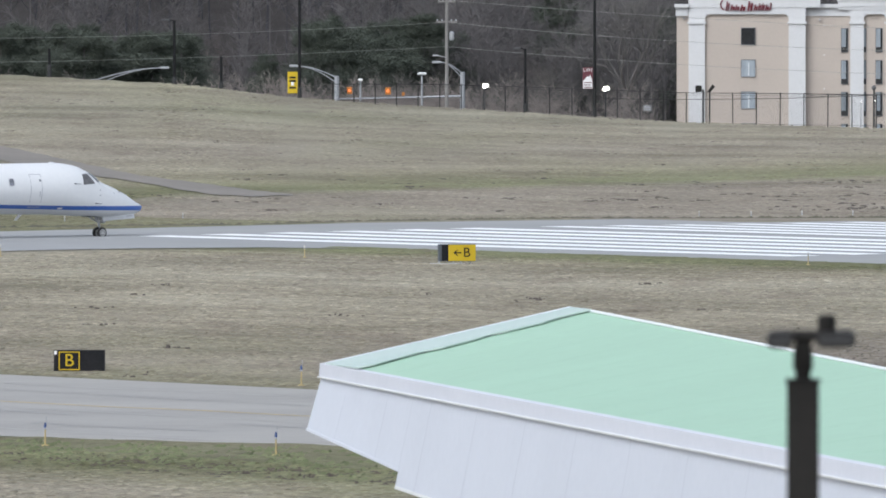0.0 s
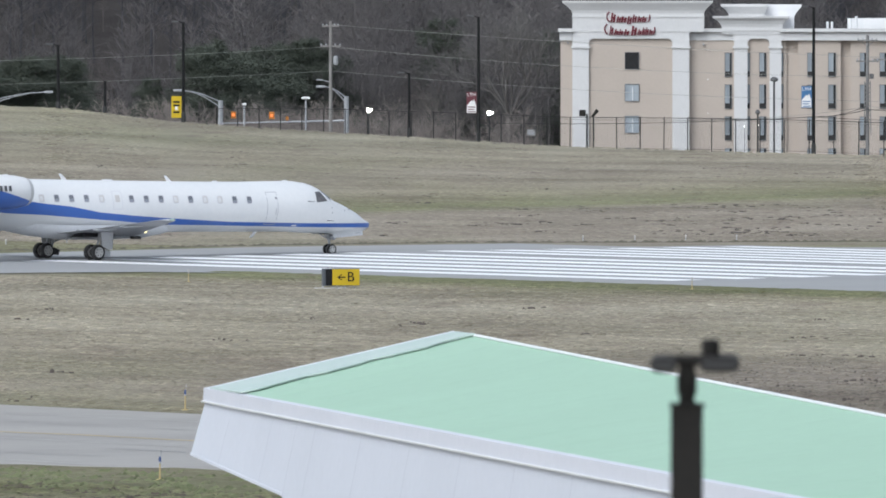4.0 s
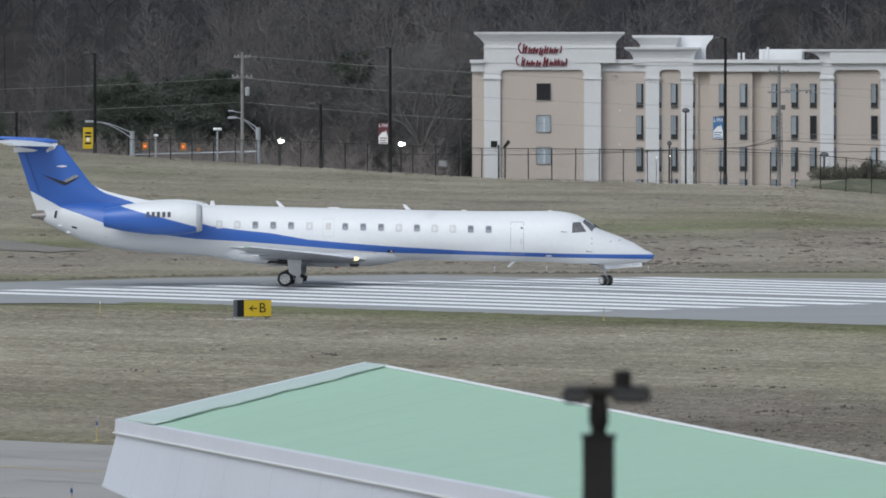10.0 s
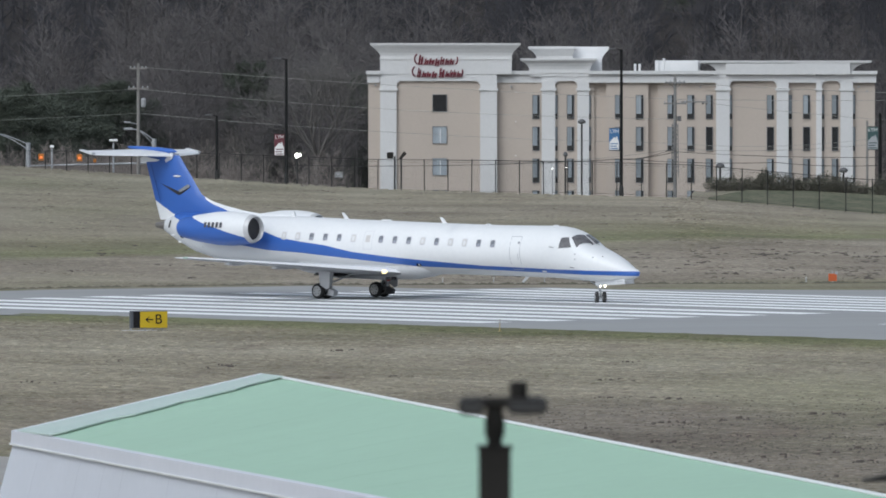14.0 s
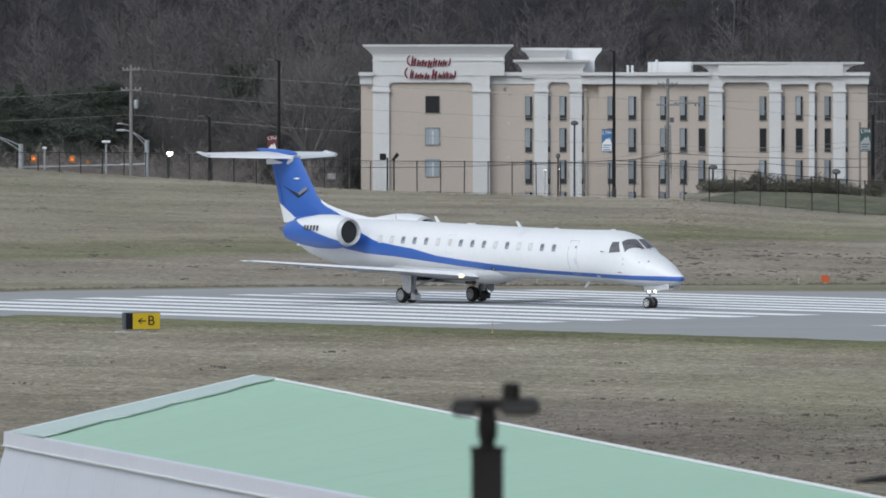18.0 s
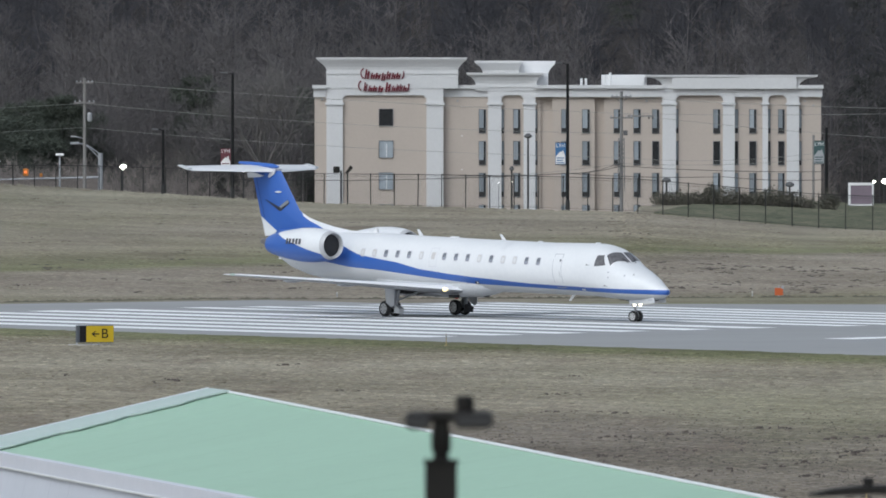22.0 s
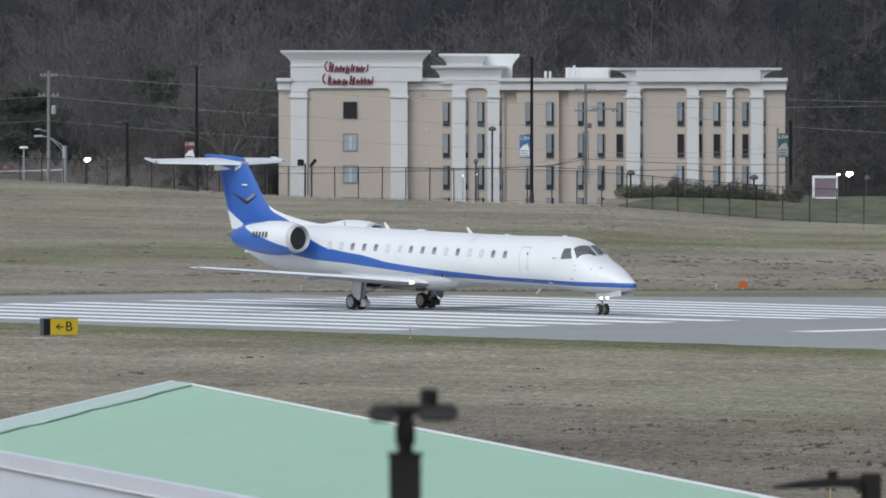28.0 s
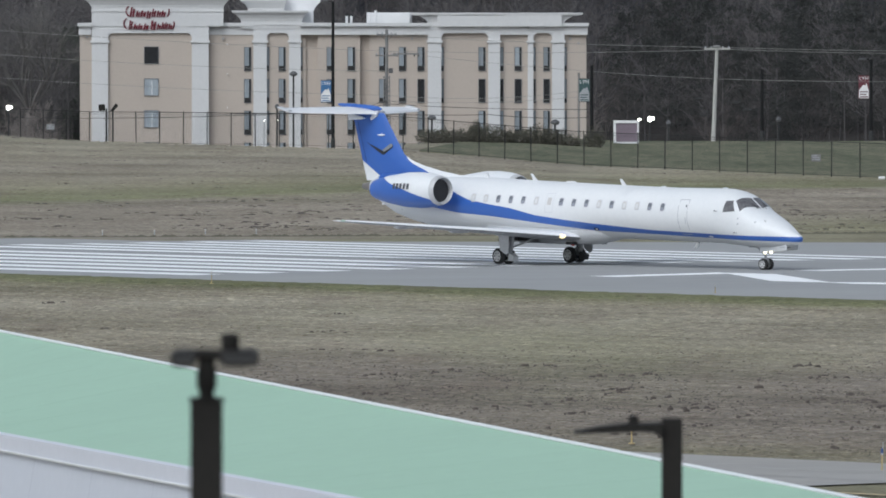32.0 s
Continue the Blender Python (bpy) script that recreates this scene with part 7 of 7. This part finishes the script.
def build_woods():
    rng = np.random.default_rng(7)
    kinds = [bare_tree(rng, 1.0 * h, 19, 8, sp, fk, 0.03, 2, 1.7) for h, sp, fk in ((16, 0.30, 0.3), (18, 0.26, 0.4), (14, 0.36, 0.2), (20, 0.24, 0.45), (12, 0.40, 0.15), (17, 0.30, 0.35))]
    for name, n, y0, y1, m, text in (("woods", 780, 1112, 1225, BARK, "dense bare winter woods on the hillside, grey-brown"), ("upper_woods", 760, 1225, 1540, BARKBACK, "leafless woods higher on the hillside, their dimness put into the bark")):
        places = []
        for k in range(n):
            y = y0 + (y1 - y0) * rng.random() ** 1.2
            x = rng.uniform(-0.084, 0.084) * y
            if name == "woods" and k >= 620:
                x = rng.uniform(-0.047, -0.012) * y
            s = rng.uniform(0.65, 1.1) * (0.75 if y < 1130 else 1)
            if abs(x / y - 0.01165) < 0.0014 and y < 1372:
                continue
            if name == "woods" and (x < -0.038 * y or x > 0.028 * y) and rng.random() < 0.75:
                continue
            places.append((int(rng.integers(0, 6)), x, y, land(x, y), s, rng.random() * 6.28))
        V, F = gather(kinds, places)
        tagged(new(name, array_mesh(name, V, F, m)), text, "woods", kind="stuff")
    # saplings and scrub under the trees
    ks = [bare_tree(rng, h, 9, 5, 0.55, 0.05, 0.06, 1, 1.3) for h in (5.5, 4.0, 7.0)]
    places = []
    for k in range(1100):
        y = 1108 + 330 * rng.random() ** 1.2
        x = rng.uniform(-0.084, 0.084) * y
        if (x < -0.038 * y or x > 0.028 * y) and rng.random() < 0.75:
            continue
        places.append((int(rng.integers(0, 3)), x, y, land(x, y), rng.uniform(0.6, 1.2), rng.random() * 6.28))
    V, F = gather(ks, places)
    tagged(new("undergrowth", array_mesh("undergrowth", V, F, BRUSHDARK)), "tangled leafless saplings under the woods", "bushes", kind="stuff")
    # brushwood at the foot of the slope
    kb = [bare_tree(rng, h, 22, 9, 0.45, 0.05, 0.08, 2, 1.0) for h in (5.6, 4.4, 6.8)]
    places = []
    for k in range(900):
        y = rng.uniform(985, 1120) if k < 760 else rng.uniform(1000, 1060)
        x = rng.uniform(-0.085, 0.03) * y if k < 760 else rng.uniform(-0.054, -0.034) * y
        if -34 < x < 36 and (y < 1075 or x < -8) and not (x < -18 and y < 1046):
            continue
        if x < -0.062 * y and rng.random() < 0.45:
            continue
        places.append((int(rng.integers(0, 3)), x, y, land(x, y), rng.uniform(0.55, 1.0), rng.random() * 6.28))
    V, F = gather(kb, places)
    tagged(new("brushwood", array_mesh("brushwood", V, F, BRUSH)), "low bare brushwood, pale brown", "bushes", kind="stuff")
    # pines, each a tree
    shapes = []
    for h, w, n in ((8.0, 4.6, 70), (6.2, 4.8, 58), (9.5, 4.6, 78)):
        V, F = pine_shape(rng, h, w, n, 760, 0.047)
        shapes.append((array_mesh("crown", V, F, PINE), h))
    spots = [(-700, 290, 1060, 1, 0.85), (-640, 288, 1090, 0, 0.8), (-575, 292, 1050, 1, 0.8), (-520, 290, 1085, 0, 0.85), (-455, 290, 1060, 1, 0.95), (-400, 296, 1095, 0, 0.95), 
             (-250, 300, 1080, 2, 0.85), (-165, 300, 1085, 0, 0.9), (-135, 300, 1090, 1, 0.85), (-100, 302, 1105, 0, 1.0), (-70, 304, 1110, 1, 1.0), (-30, 306, 1115, 2, 1.1), (5, 310, 1120, 0, 1.15), (40, 310, 1120, 2, 1.1), (70, 305, 1125, 0, 1.0), (150, 320, 1075, 1, 0.6), (195, 322, 1090, 1, 0.5),
             (268, 318, 1110, 2, 1.25), (296, 318, 1125, 0, 1.05), (505, 300, 1100, 2, 1.15), (468, 310, 1110, 2, 1.15), (430, 308, 1118, 0, 1.1), (-670, 290, 1075, 0, 0.9), (-610, 290, 1060, 1, 0.9), (-490, 290, 1070, 2, 0.8), (-430, 290, 1100, 1, 1.0), (1017, 0, 1345, 2, 0.62)]
    spots += [(-715 + 29 * k + rng.uniform(-9, 9), 290, rng.uniform(1050, 1100), int(rng.integers(0, 3)), 1.0) for k in range(12)]
    for c, r, d, kd, s in spots:
        p = sight(c, r, d + (40 if c < -250 else -5 if c < 100 else 25))
        z = land(p.x, p.y)
        me, h = shapes[kd]
        s = (s * 1.15 if c > 100 else (9.8 if c < -150 else 10.8) / h * rng.uniform(0.85, 1.12))
        t = thing("pine_tree", "dark green pine tree at the foot of the woods", "tree", Matrix.Translation((p.x, p.y, z)) @ Matrix.Rotation(rng.random() * 6.28, 4, "Z") @ Matrix.Scale(s, 4), "pine trees")
        part("trunk", Geo().tube((0, 0, -0.3), (0, 0, h * 0.9), 0.16, 0.03, 7), BARK, t)
        part("crown", me, PINE, t)
    # the close dark stand of pines beyond the hotel's end
    ps = [pine_shape(rng, h, w, n, 130) for h, w, n in ((15, 4.2, 60), (12, 4.0, 52), (17, 4.6, 64))]
    places = []
    for k in range(75):
        y = rng.uniform(1118, 1300)
        x = rng.uniform(0.031, 0.086) * y
        places.append((int(rng.integers(0, 3)), x, y, land(x, y) - 0.5, rng.uniform(0.8, 1.25), rng.random() * 6.28))
    # more dark pines added here to stand for the lens's edge darkening
    for k in range(45):
        y = rng.uniform(1108, 1180)
        x = rng.uniform(0.044, 0.088) * y
        places.append((int(rng.integers(0, 3)), x, y, land(x, y) - 0.5, rng.uniform(0.7, 1.1), rng.random() * 6.28))
    V, F = gather(ps, places)
    tagged(new("pine_wood", array_mesh("pine_wood", V, F, PINEDARK)), "close dark stand of pines on the slope", "woods", kind="stuff")
    # the broad bare tree beside the hotel, and its neighbours
    p = sight(385, 332, 1052)
    t = thing("bare_tree", "broad leafless tree with fanning grey limbs", "tree", pose(p.x, p.y, land(p.x, p.y)), "bare trees")
    part("crown", array_mesh("crown", *fan_tree(rng, 11.2, 6.8), BARKPALE), BARKPALE, t)
    for c, r, d, h, limbs, tw, sp in ((250, 330, 1050, 7.5, 30, 10, 0.5), (180, 326, 1060, 7.0, 26, 9, 0.5), (-20, 320, 1060, 6.5, 26, 9, 0.5), (-150, 316, 1050, 6.0, 26, 9, 0.5)):
        p = sight(c, r, d)
        V, F = bare_tree(rng, h, limbs, tw, sp, 0.16, 0.03)
        t = thing("bare_tree", "leafless tree among the brushwood", "tree", pose(p.x, p.y, land(p.x, p.y)), "bare trees")
        part("crown", array_mesh("crown", V, F, BARKDULL), BARKDULL, t)
    # shrubs before the hotel
    for c, r, w in ((1098, 334, 1.2), (1128, 329, 1.3), (1160, 338, 1.2), (1192, 330, 1.3), (1222, 324, 1.2), (1250, 331, 1.2), (1282, 328, 1.3), (1310, 334, 1.2), (1338, 338, 1.2), (1386, 336, 0.9), (1176, 322, 0.6)):
        p = sight(c, r, 790)
        z = land(p.x, p.y) - 0.1
        h = (p.z - z) * rng.uniform(0.7, 1.12)
        w *= rng.uniform(0.75, 1.1)
        pts = []
        for _ in range(2600):
            v = rng.normal(0, 1, 3)
            v /= np.linalg.norm(v)
            q = rng.random() ** 0.4
            pts.append((v[0] * w * q, v[1] * w * q, h * 0.45 + v[2] * h * 0.5 * q + 0.10 * rng.normal() + 0.12 * h * math.sin(v[0] * 5 + v[1] * 3 + c)))
        V, F = needle_clumps(rng, pts, 0.06)
        t = thing("shrub", "low grey-green evergreen shrub before the hotel", "shrub", pose(p.x, p.y, z), "shrubs before the hotel")
        part("foliage", array_mesh("foliage", V, F, SHRUB), SHRUB, t)
        part("stem", Geo().tube((0, 0, -0.1), (0, 0, h * 0.5), 0.07, 0.04, 6), BARK, t)


PINEDARK = mat("shaded_pine", (0.070, 0.072, 0.068), (0.047, 0.049, 0.047), 0.95, scale=0.1, fine=0.8, spec=0.1)
BRUSHDARK = mat("scrub_twigs", (0.13, 0.112, 0.104), (0.085, 0.073, 0.069), 0.95, scale=0.06, fine=0.5)
BRUSH = mat("brush_twigs", (0.28, 0.245, 0.222), (0.20, 0.174, 0.158), 0.95, scale=0.1, fine=0.8)
BARKPALE = mat("grey_bark", (0.165, 0.155, 0.147), (0.125, 0.117, 0.11), 0.95, scale=0.3, fine=2)
BARKDULL = mat("dull_bark", (0.165, 0.148, 0.137), (0.115, 0.104, 0.096), 0.95, scale=0.3, fine=2)
# darker copy of the bark; the upper hillside's dimness is put into its colour
BARKBACK = mat("shaded_back_bark", (0.062, 0.061, 0.070), (0.040, 0.039, 0.045), 0.95, scale=0.08, fine=0.6)
build_woods()


# ---- grass tufts and clods on the field ----
def build_tufts():
    rng = np.random.default_rng(11)
    n = 210000
    y = np.concatenate([rng.uniform(270, 480, n // 2), rng.uniform(500, 800, n - n // 2)])
    b = rng.uniform(-0.085, 0.075, n)
    x = b * y
    keep = []
    zs = []
    for i in range(n):
        u, v = uv(x[i], y[i])
        ok = not (-36 < u and -26.5 < v < 24) and not (-144 < v < -113.5) and not (u < -5 and -120 < v < -24)
        if ok and v > 20 and y[i] < 549:
            ok = y[i] > 545
        if ok and y[i] > 540 and y[i] > crest(b[i] * 1000)[0]:
            ok = b[i] > 0.02
        keep.append(ok)
        zs.append(land(x[i], y[i]) if ok else 0)
    keep = np.array(keep)
    x, y, z = x[keep], y[keep], np.array(zs)[keep]
    m = len(x)
    near = y < 485
    h = np.where(near, rng.uniform(0.008, 0.03, m), rng.uniform(0.006, 0.02, m)) * (1 + 0.8 * (rng.random(m) > 0.96))
    w = np.where(near, rng.uniform(0.05, 0.26, m), rng.uniform(0.08, 0.32, m))
    V = np.zeros((m, 4, 3))
    a = rng.normal(0, 0.5, m)
    for k, (s, up) in enumerate(((-1, -0.02), (1, -0.02), (0.6, 1), (-0.5, 0.8))):
        V[:, k, 0] = x + s * w * np.cos(a) + (rng.normal(0, 0.03, m) if up > 0 else 0)
        V[:, k, 1] = y + s * w * np.sin(a) + (0.06 if up > 0 else 0)
        V[:, k, 2] = z + (h * up if up > 0 else -0.02)
    F = np.concatenate([np.stack([np.arange(m) * 4, np.arange(m) * 4 + 1, np.arange(m) * 4 + 2], 1), np.stack([np.arange(m) * 4, np.arange(m) * 4 + 2, np.arange(m) * 4 + 3], 1)])
    tagged(new("grass_tufts", array_mesh("grass_tufts", V.reshape(-1, 3), F, TUFT)), "short dry grass tufts over the field", "grass", kind="stuff")
    # dark clods and bare spots
    Vs, Fs, k = [], [], 0
    spots = []
    for _ in range(330):
        bb = rng.uniform(-0.075, 0.062)
        if bb > -0.008 or rng.random() < 0.3:
            spots.append((bb, rng.uniform(552, 612), 0.55))
    for _ in range(260):
        spots.append((rng.uniform(-0.075, 0.06), rng.uniform(615, 780), 0.33))
    for _ in range(60):
        bb = rng.uniform(0.0, 0.066)
        spots.append((bb, 308 + 62 * rng.random(), 0.42))
    for _ in range(26):
        spots.append((rng.uniform(-0.07, 0.02), rng.uniform(330, 440), 0.4))
    for bb, yy, s in spots:
        xx = bb * yy
        u, v = uv(xx, yy)
        if (-36 < u and -28 < v < 25) or (-144 < v < -113):
            continue
        zz = land(xx, yy)
        for _ in range(int(rng.integers(3, 9))):
            ww, hh = rng.uniform(0.10, 0.42) * s, rng.uniform(0.02, 0.08) * s * 1.3
            if yy < 500:
                ww, hh = rng.uniform(0.05, 0.26) * s * 1.4, rng.uniform(0.03, 0.09)
            ox, oy = rng.normal(0, 0.9 * s), rng.normal(0, 1.6 * s)
            ring = []
            for q in range(6):
                t = q * math.pi / 3
                rr = rng.uniform(0.7, 1.2)
                ring.append((xx + ox + ww * rr * math.cos(t), yy + oy + ww * rr * math.sin(t), zz - 0.02))
            crown = rng.uniform(0.45, 0.8)
            for q in range(6):
                bx, by, _ = ring[q]
                ring.append((xx + ox + (bx - xx - ox) * crown, yy + oy + (by - yy - oy) * crown, zz + hh * rng.uniform(0.55, 1.0)))
            Vs += ring
            for q in range(6):
                r = (q + 1) % 6
                Fs += [(k + q, k + r, k + 6 + r), (k + q, k + 6 + r, k + 6 + q)]
            Fs += [(k + 6, k + 6 + q, k + 7 + q) for q in range(1, 5)]
            k += 12
    tagged(new("soil_clods", array_mesh("soil_clods", np.array(Vs), np.array(Fs), CLOD)), "dark clods of turned soil in the grass", "soil", kind="stuff")


def build_verge_growth():
    """Rank green tufts and crumbs of soil in a ragged strip along the taxiway's near edge."""
    rng = np.random.default_rng(23)
    for name, m, n, tall, text in (("rank_grass", RANKGRASS, 9000, 0.07, "rank dark green grass along the taxiway"), ("soil_crumbs", CLOD, 5000, 0.045, "crumbs of dark soil along the taxiway")):
        Vs = []
        for _ in range(n):
            u = rng.uniform(100, 178)
            if name == "rank_grass":
                v = taxi_edge(u) - 0.3 - 11 * rng.beta(1.1, 1.5)
                keep = math.sin(u * 2.7 + v) + math.sin(u * 1.1 + 1.9 * v) + rng.normal(0, 0.8) > 0.2
            else:
                v = -147.2 + rng.normal(0, 1.3)
                keep = math.sin(u * 2.1 + 0.8 * v) + math.sin(u * 5.3 - 1.7 * v) + rng.normal(0, 0.5) > 0.6
            if not keep:
                continue
            x, y = xy(u, v)
            z = land(x, y)
            h, w, a = tall * rng.uniform(0.4, 1.2), rng.uniform(0.05, 0.2), rng.normal(0, 0.6)
            dx, dy = w * math.cos(a), w * math.sin(a)
            Vs += [(x - dx, y - dy, z - 0.01), (x + dx, y + dy, z - 0.01), (x + dx * 0.3, y + dy * 0.3 + 0.05, z + h)]
        tagged(new(name, array_mesh(name, np.array(Vs), np.arange(len(Vs)).reshape(-1, 3), m)), text, "grass" if name == "rank_grass" else "soil", kind="stuff")


RANKGRASS = mat("rank_grass", (0.17, 0.185, 0.10), (0.10, 0.115, 0.058), 1.0, scale=0.4, fine=3)
def build_crumbs():
    """Dark crumbs and dead stalks scattered thickly over the stony end of the near field."""
    rng = np.random.default_rng(31)
    Vs = []
    for _ in range(16000):
        x = rng.uniform(-2, 26)
        y = rng.uniform(300, 385)
        u, v = uv(x, y)
        if v < -112 or v > -62 or rng.random() > 0.25 + 0.75 * math.exp(-((v + 88) / 14) ** 2):
            continue
        if math.sin(u * 0.9 + 1.3 * v) + math.sin(u * 0.37 - 0.8 * v) + rng.normal(0, 0.9) < 0.3:
            continue
        z = land(x, y)
        w, h = rng.uniform(0.02, 0.085), rng.uniform(0.012, 0.045)
        Vs += [(x - w, y - w, z - 0.01), (x + w, y - 0.3 * w, z - 0.01), (x + rng.uniform(-0.6, 0.6) * w, y + w, z + h)]
    tagged(new("stony_crumbs", array_mesh("stony_crumbs", np.array(Vs), np.arange(len(Vs)).reshape(-1, 3), CLOD)), "dark crumbs of soil scattered in the grass", "soil", kind="stuff")


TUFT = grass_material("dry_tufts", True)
CLOD = mat("dark_soil", (0.085, 0.068, 0.057), (0.058, 0.048, 0.042), 1.0, scale=0.5, fine=5)
build_tufts()
build_verge_growth()
build_crumbs()


# ---- what moves ----
JET_ROWS = [
    (0.0, -45.200, 494.735, -0.219, 35.83),
    (0.5, -43.092, 496.112, -0.199, 36.96),
    (1.0, -40.973, 497.487, -0.179, 36.90),
    (1.5, -38.895, 498.851, -0.159, 37.15),
    (2.0, -36.868, 500.193, -0.140, 37.39),
    (2.5, -34.934, 501.488, -0.138, 37.94),
    (3.0, -33.141, 502.704, -0.127, 38.16),
    (3.5, -31.420, 503.827, -0.117, 38.06),
    (5.5, -25.557, 507.864, -0.084, 37.37),
    (6.0, -24.332, 508.708, -0.076, 35.90),
    (6.5, -23.217, 509.401, -0.070, 32.96),
    (7.0, -22.123, 509.962, -0.064, 29.38),
    (7.5, -21.096, 510.404, -0.059, 25.23),
    (8.0, -20.149, 510.740, -0.054, 20.23),
    (8.5, -19.185, 510.980, -0.049, 15.17),
    (9.0, -18.207, 511.132, -0.045, 9.48),
    (9.5, -17.231, 511.208, -0.041, 4.30),
    (10.0, -16.250, 511.213, -0.036, -1.11),
    (10.5, -15.254, 511.144, -0.032, -6.42),
    (11.0, -14.227, 511.002, -0.028, -11.47),
    (11.5, -13.260, 510.778, -0.025, -16.30),
    (12.0, -12.304, 510.454, -0.021, -21.18),
    (12.5, -11.353, 510.014, -0.018, -25.96),
    (13.0, -10.402, 509.467, -0.015, -30.45),
    (13.5, -9.497, 508.852, -0.014, -34.80),
    (14.0, -8.615, 508.185, -0.013, -39.18),
    (14.5, -7.816, 507.470, -0.013, -43.05),
    (16.5, -5.401, 504.436, -0.009, -50.91),
    (17.0, -4.954, 503.727, -0.007, -51.00),
    (17.5, -4.538, 503.084, -0.006, -50.89),
    (18.0, -4.150, 502.531, -0.006, -50.59),
    (18.5, -3.771, 502.076, -0.005, -50.38),
    (19.0, -3.429, 501.718, -0.005, -50.29),
    (19.5, -3.167, 501.457, -0.004, -50.36),
    (20.0, -2.951, 501.301, -0.004, -50.30),
    (20.5, -2.834, 501.232, -0.004, -50.35),
    (21.0, -2.834, 501.232, -0.004, -50.35),
    (21.5, -2.834, 501.232, -0.004, -50.35),
    (22.0, -2.834, 501.232, -0.004, -50.35),
    (22.5, -2.834, 501.232, -0.004, -50.35),
    (23.0, -2.834, 501.232, -0.004, -50.35),
    (23.5, -2.834, 501.232, -0.004, -50.35),
    (24.0, -2.834, 501.232, -0.004, -50.35),
    (24.5, -2.834, 501.232, -0.004, -50.35),
    (25.0, -2.834, 501.232, -0.004, -50.35),
    (25.5, -2.834, 501.232, -0.004, -50.35),
    (27.5, -2.834, 501.232, -0.004, -50.35),
    (28.0, -2.722, 500.891, -0.004, -50.38),
    (28.5, -2.439, 500.398, -0.003, -50.38),
    (29.0, -1.766, 499.529, -0.002, -50.46),
    (29.5, -0.666, 498.323, -0.000, -50.34),
    (30.0, 0.953, 496.544, 0.002, -50.31),
    (30.5, 3.009, 493.583, 0.006, -50.39),
    (31.0, 5.578, 489.963, 0.009, -50.37),
    (31.5, 8.623, 486.434, 0.014, -50.35),
    (32.0, 12.168, 482.658, 0.021, -50.33),
]


def wheel_turns(reach, r):
    """Rows of (time, degrees rolled) for a wheel whose hub goes the way given."""
    ts = np.array([q[0] for q in JET_ROWS])
    way = np.concatenate([[0], np.cumsum([math.dist(a, b) for a, b in zip(reach, reach[1:])])])
    rows, last = [], None
    for t in np.arange(0, 32.0001, 1 / 30):
        s = float(np.interp(t, ts, way))
        if last is None or s - last > 0.9 * r or t > 31.99:
            rows.append((float(t), math.degrees(s / r)))
            last = s
    return rows


def motions():
    walk(JET, [(t, pose(x, y, z, 0, 0, a)) for t, x, y, z, a in JET_ROWS])
    base = 14.41
    axle = [(x, y) for _, x, y, _, _ in JET_ROWS]
    nose = [(x + base * math.cos(radians(a)), y + base * math.sin(radians(a))) for _, x, y, _, a in JET_ROWS]
    # the nose wheels point the way that they travel
    aim = []
    for k, row in enumerate(JET_ROWS):
        i, j = max(k - 1, 0), min(k + 1, len(JET_ROWS) - 1)
        dx, dy = nose[j][0] - nose[i][0], nose[j][1] - nose[i][1]
        d = (math.degrees(math.atan2(dy, dx)) - row[4] + 180) % 360 - 180
        aim.append(max(min(d, 62), -62) if math.hypot(dx, dy) > 0.12 else 0.0)
    times = [r[0] for r in JET_ROWS]
    turn = lambda t: float(np.interp(t, times, aim))
    walk(STEERING, [(t, pose(base, 0, 0, 0, 0, turn(t))) for t in times])
    for t_rows, wheels in ((wheel_turns(nose, 0.245), NOSE_WHEELS), (wheel_turns(axle, 0.35), MAIN_WHEELS)):
        for w in wheels:
            x, y, z = w.matrix_basis.translation
            if wheels is NOSE_WHEELS:
                walk(w, [(t, pose(base, 0, 0, 0, 0, turn(t)) @ pose(0, y, z, 0, a, 0)) for t, a in t_rows])
            else:
                walk(w, [(t, pose(x, y, z, 0, a, 0)) for t, a in t_rows])


motions()
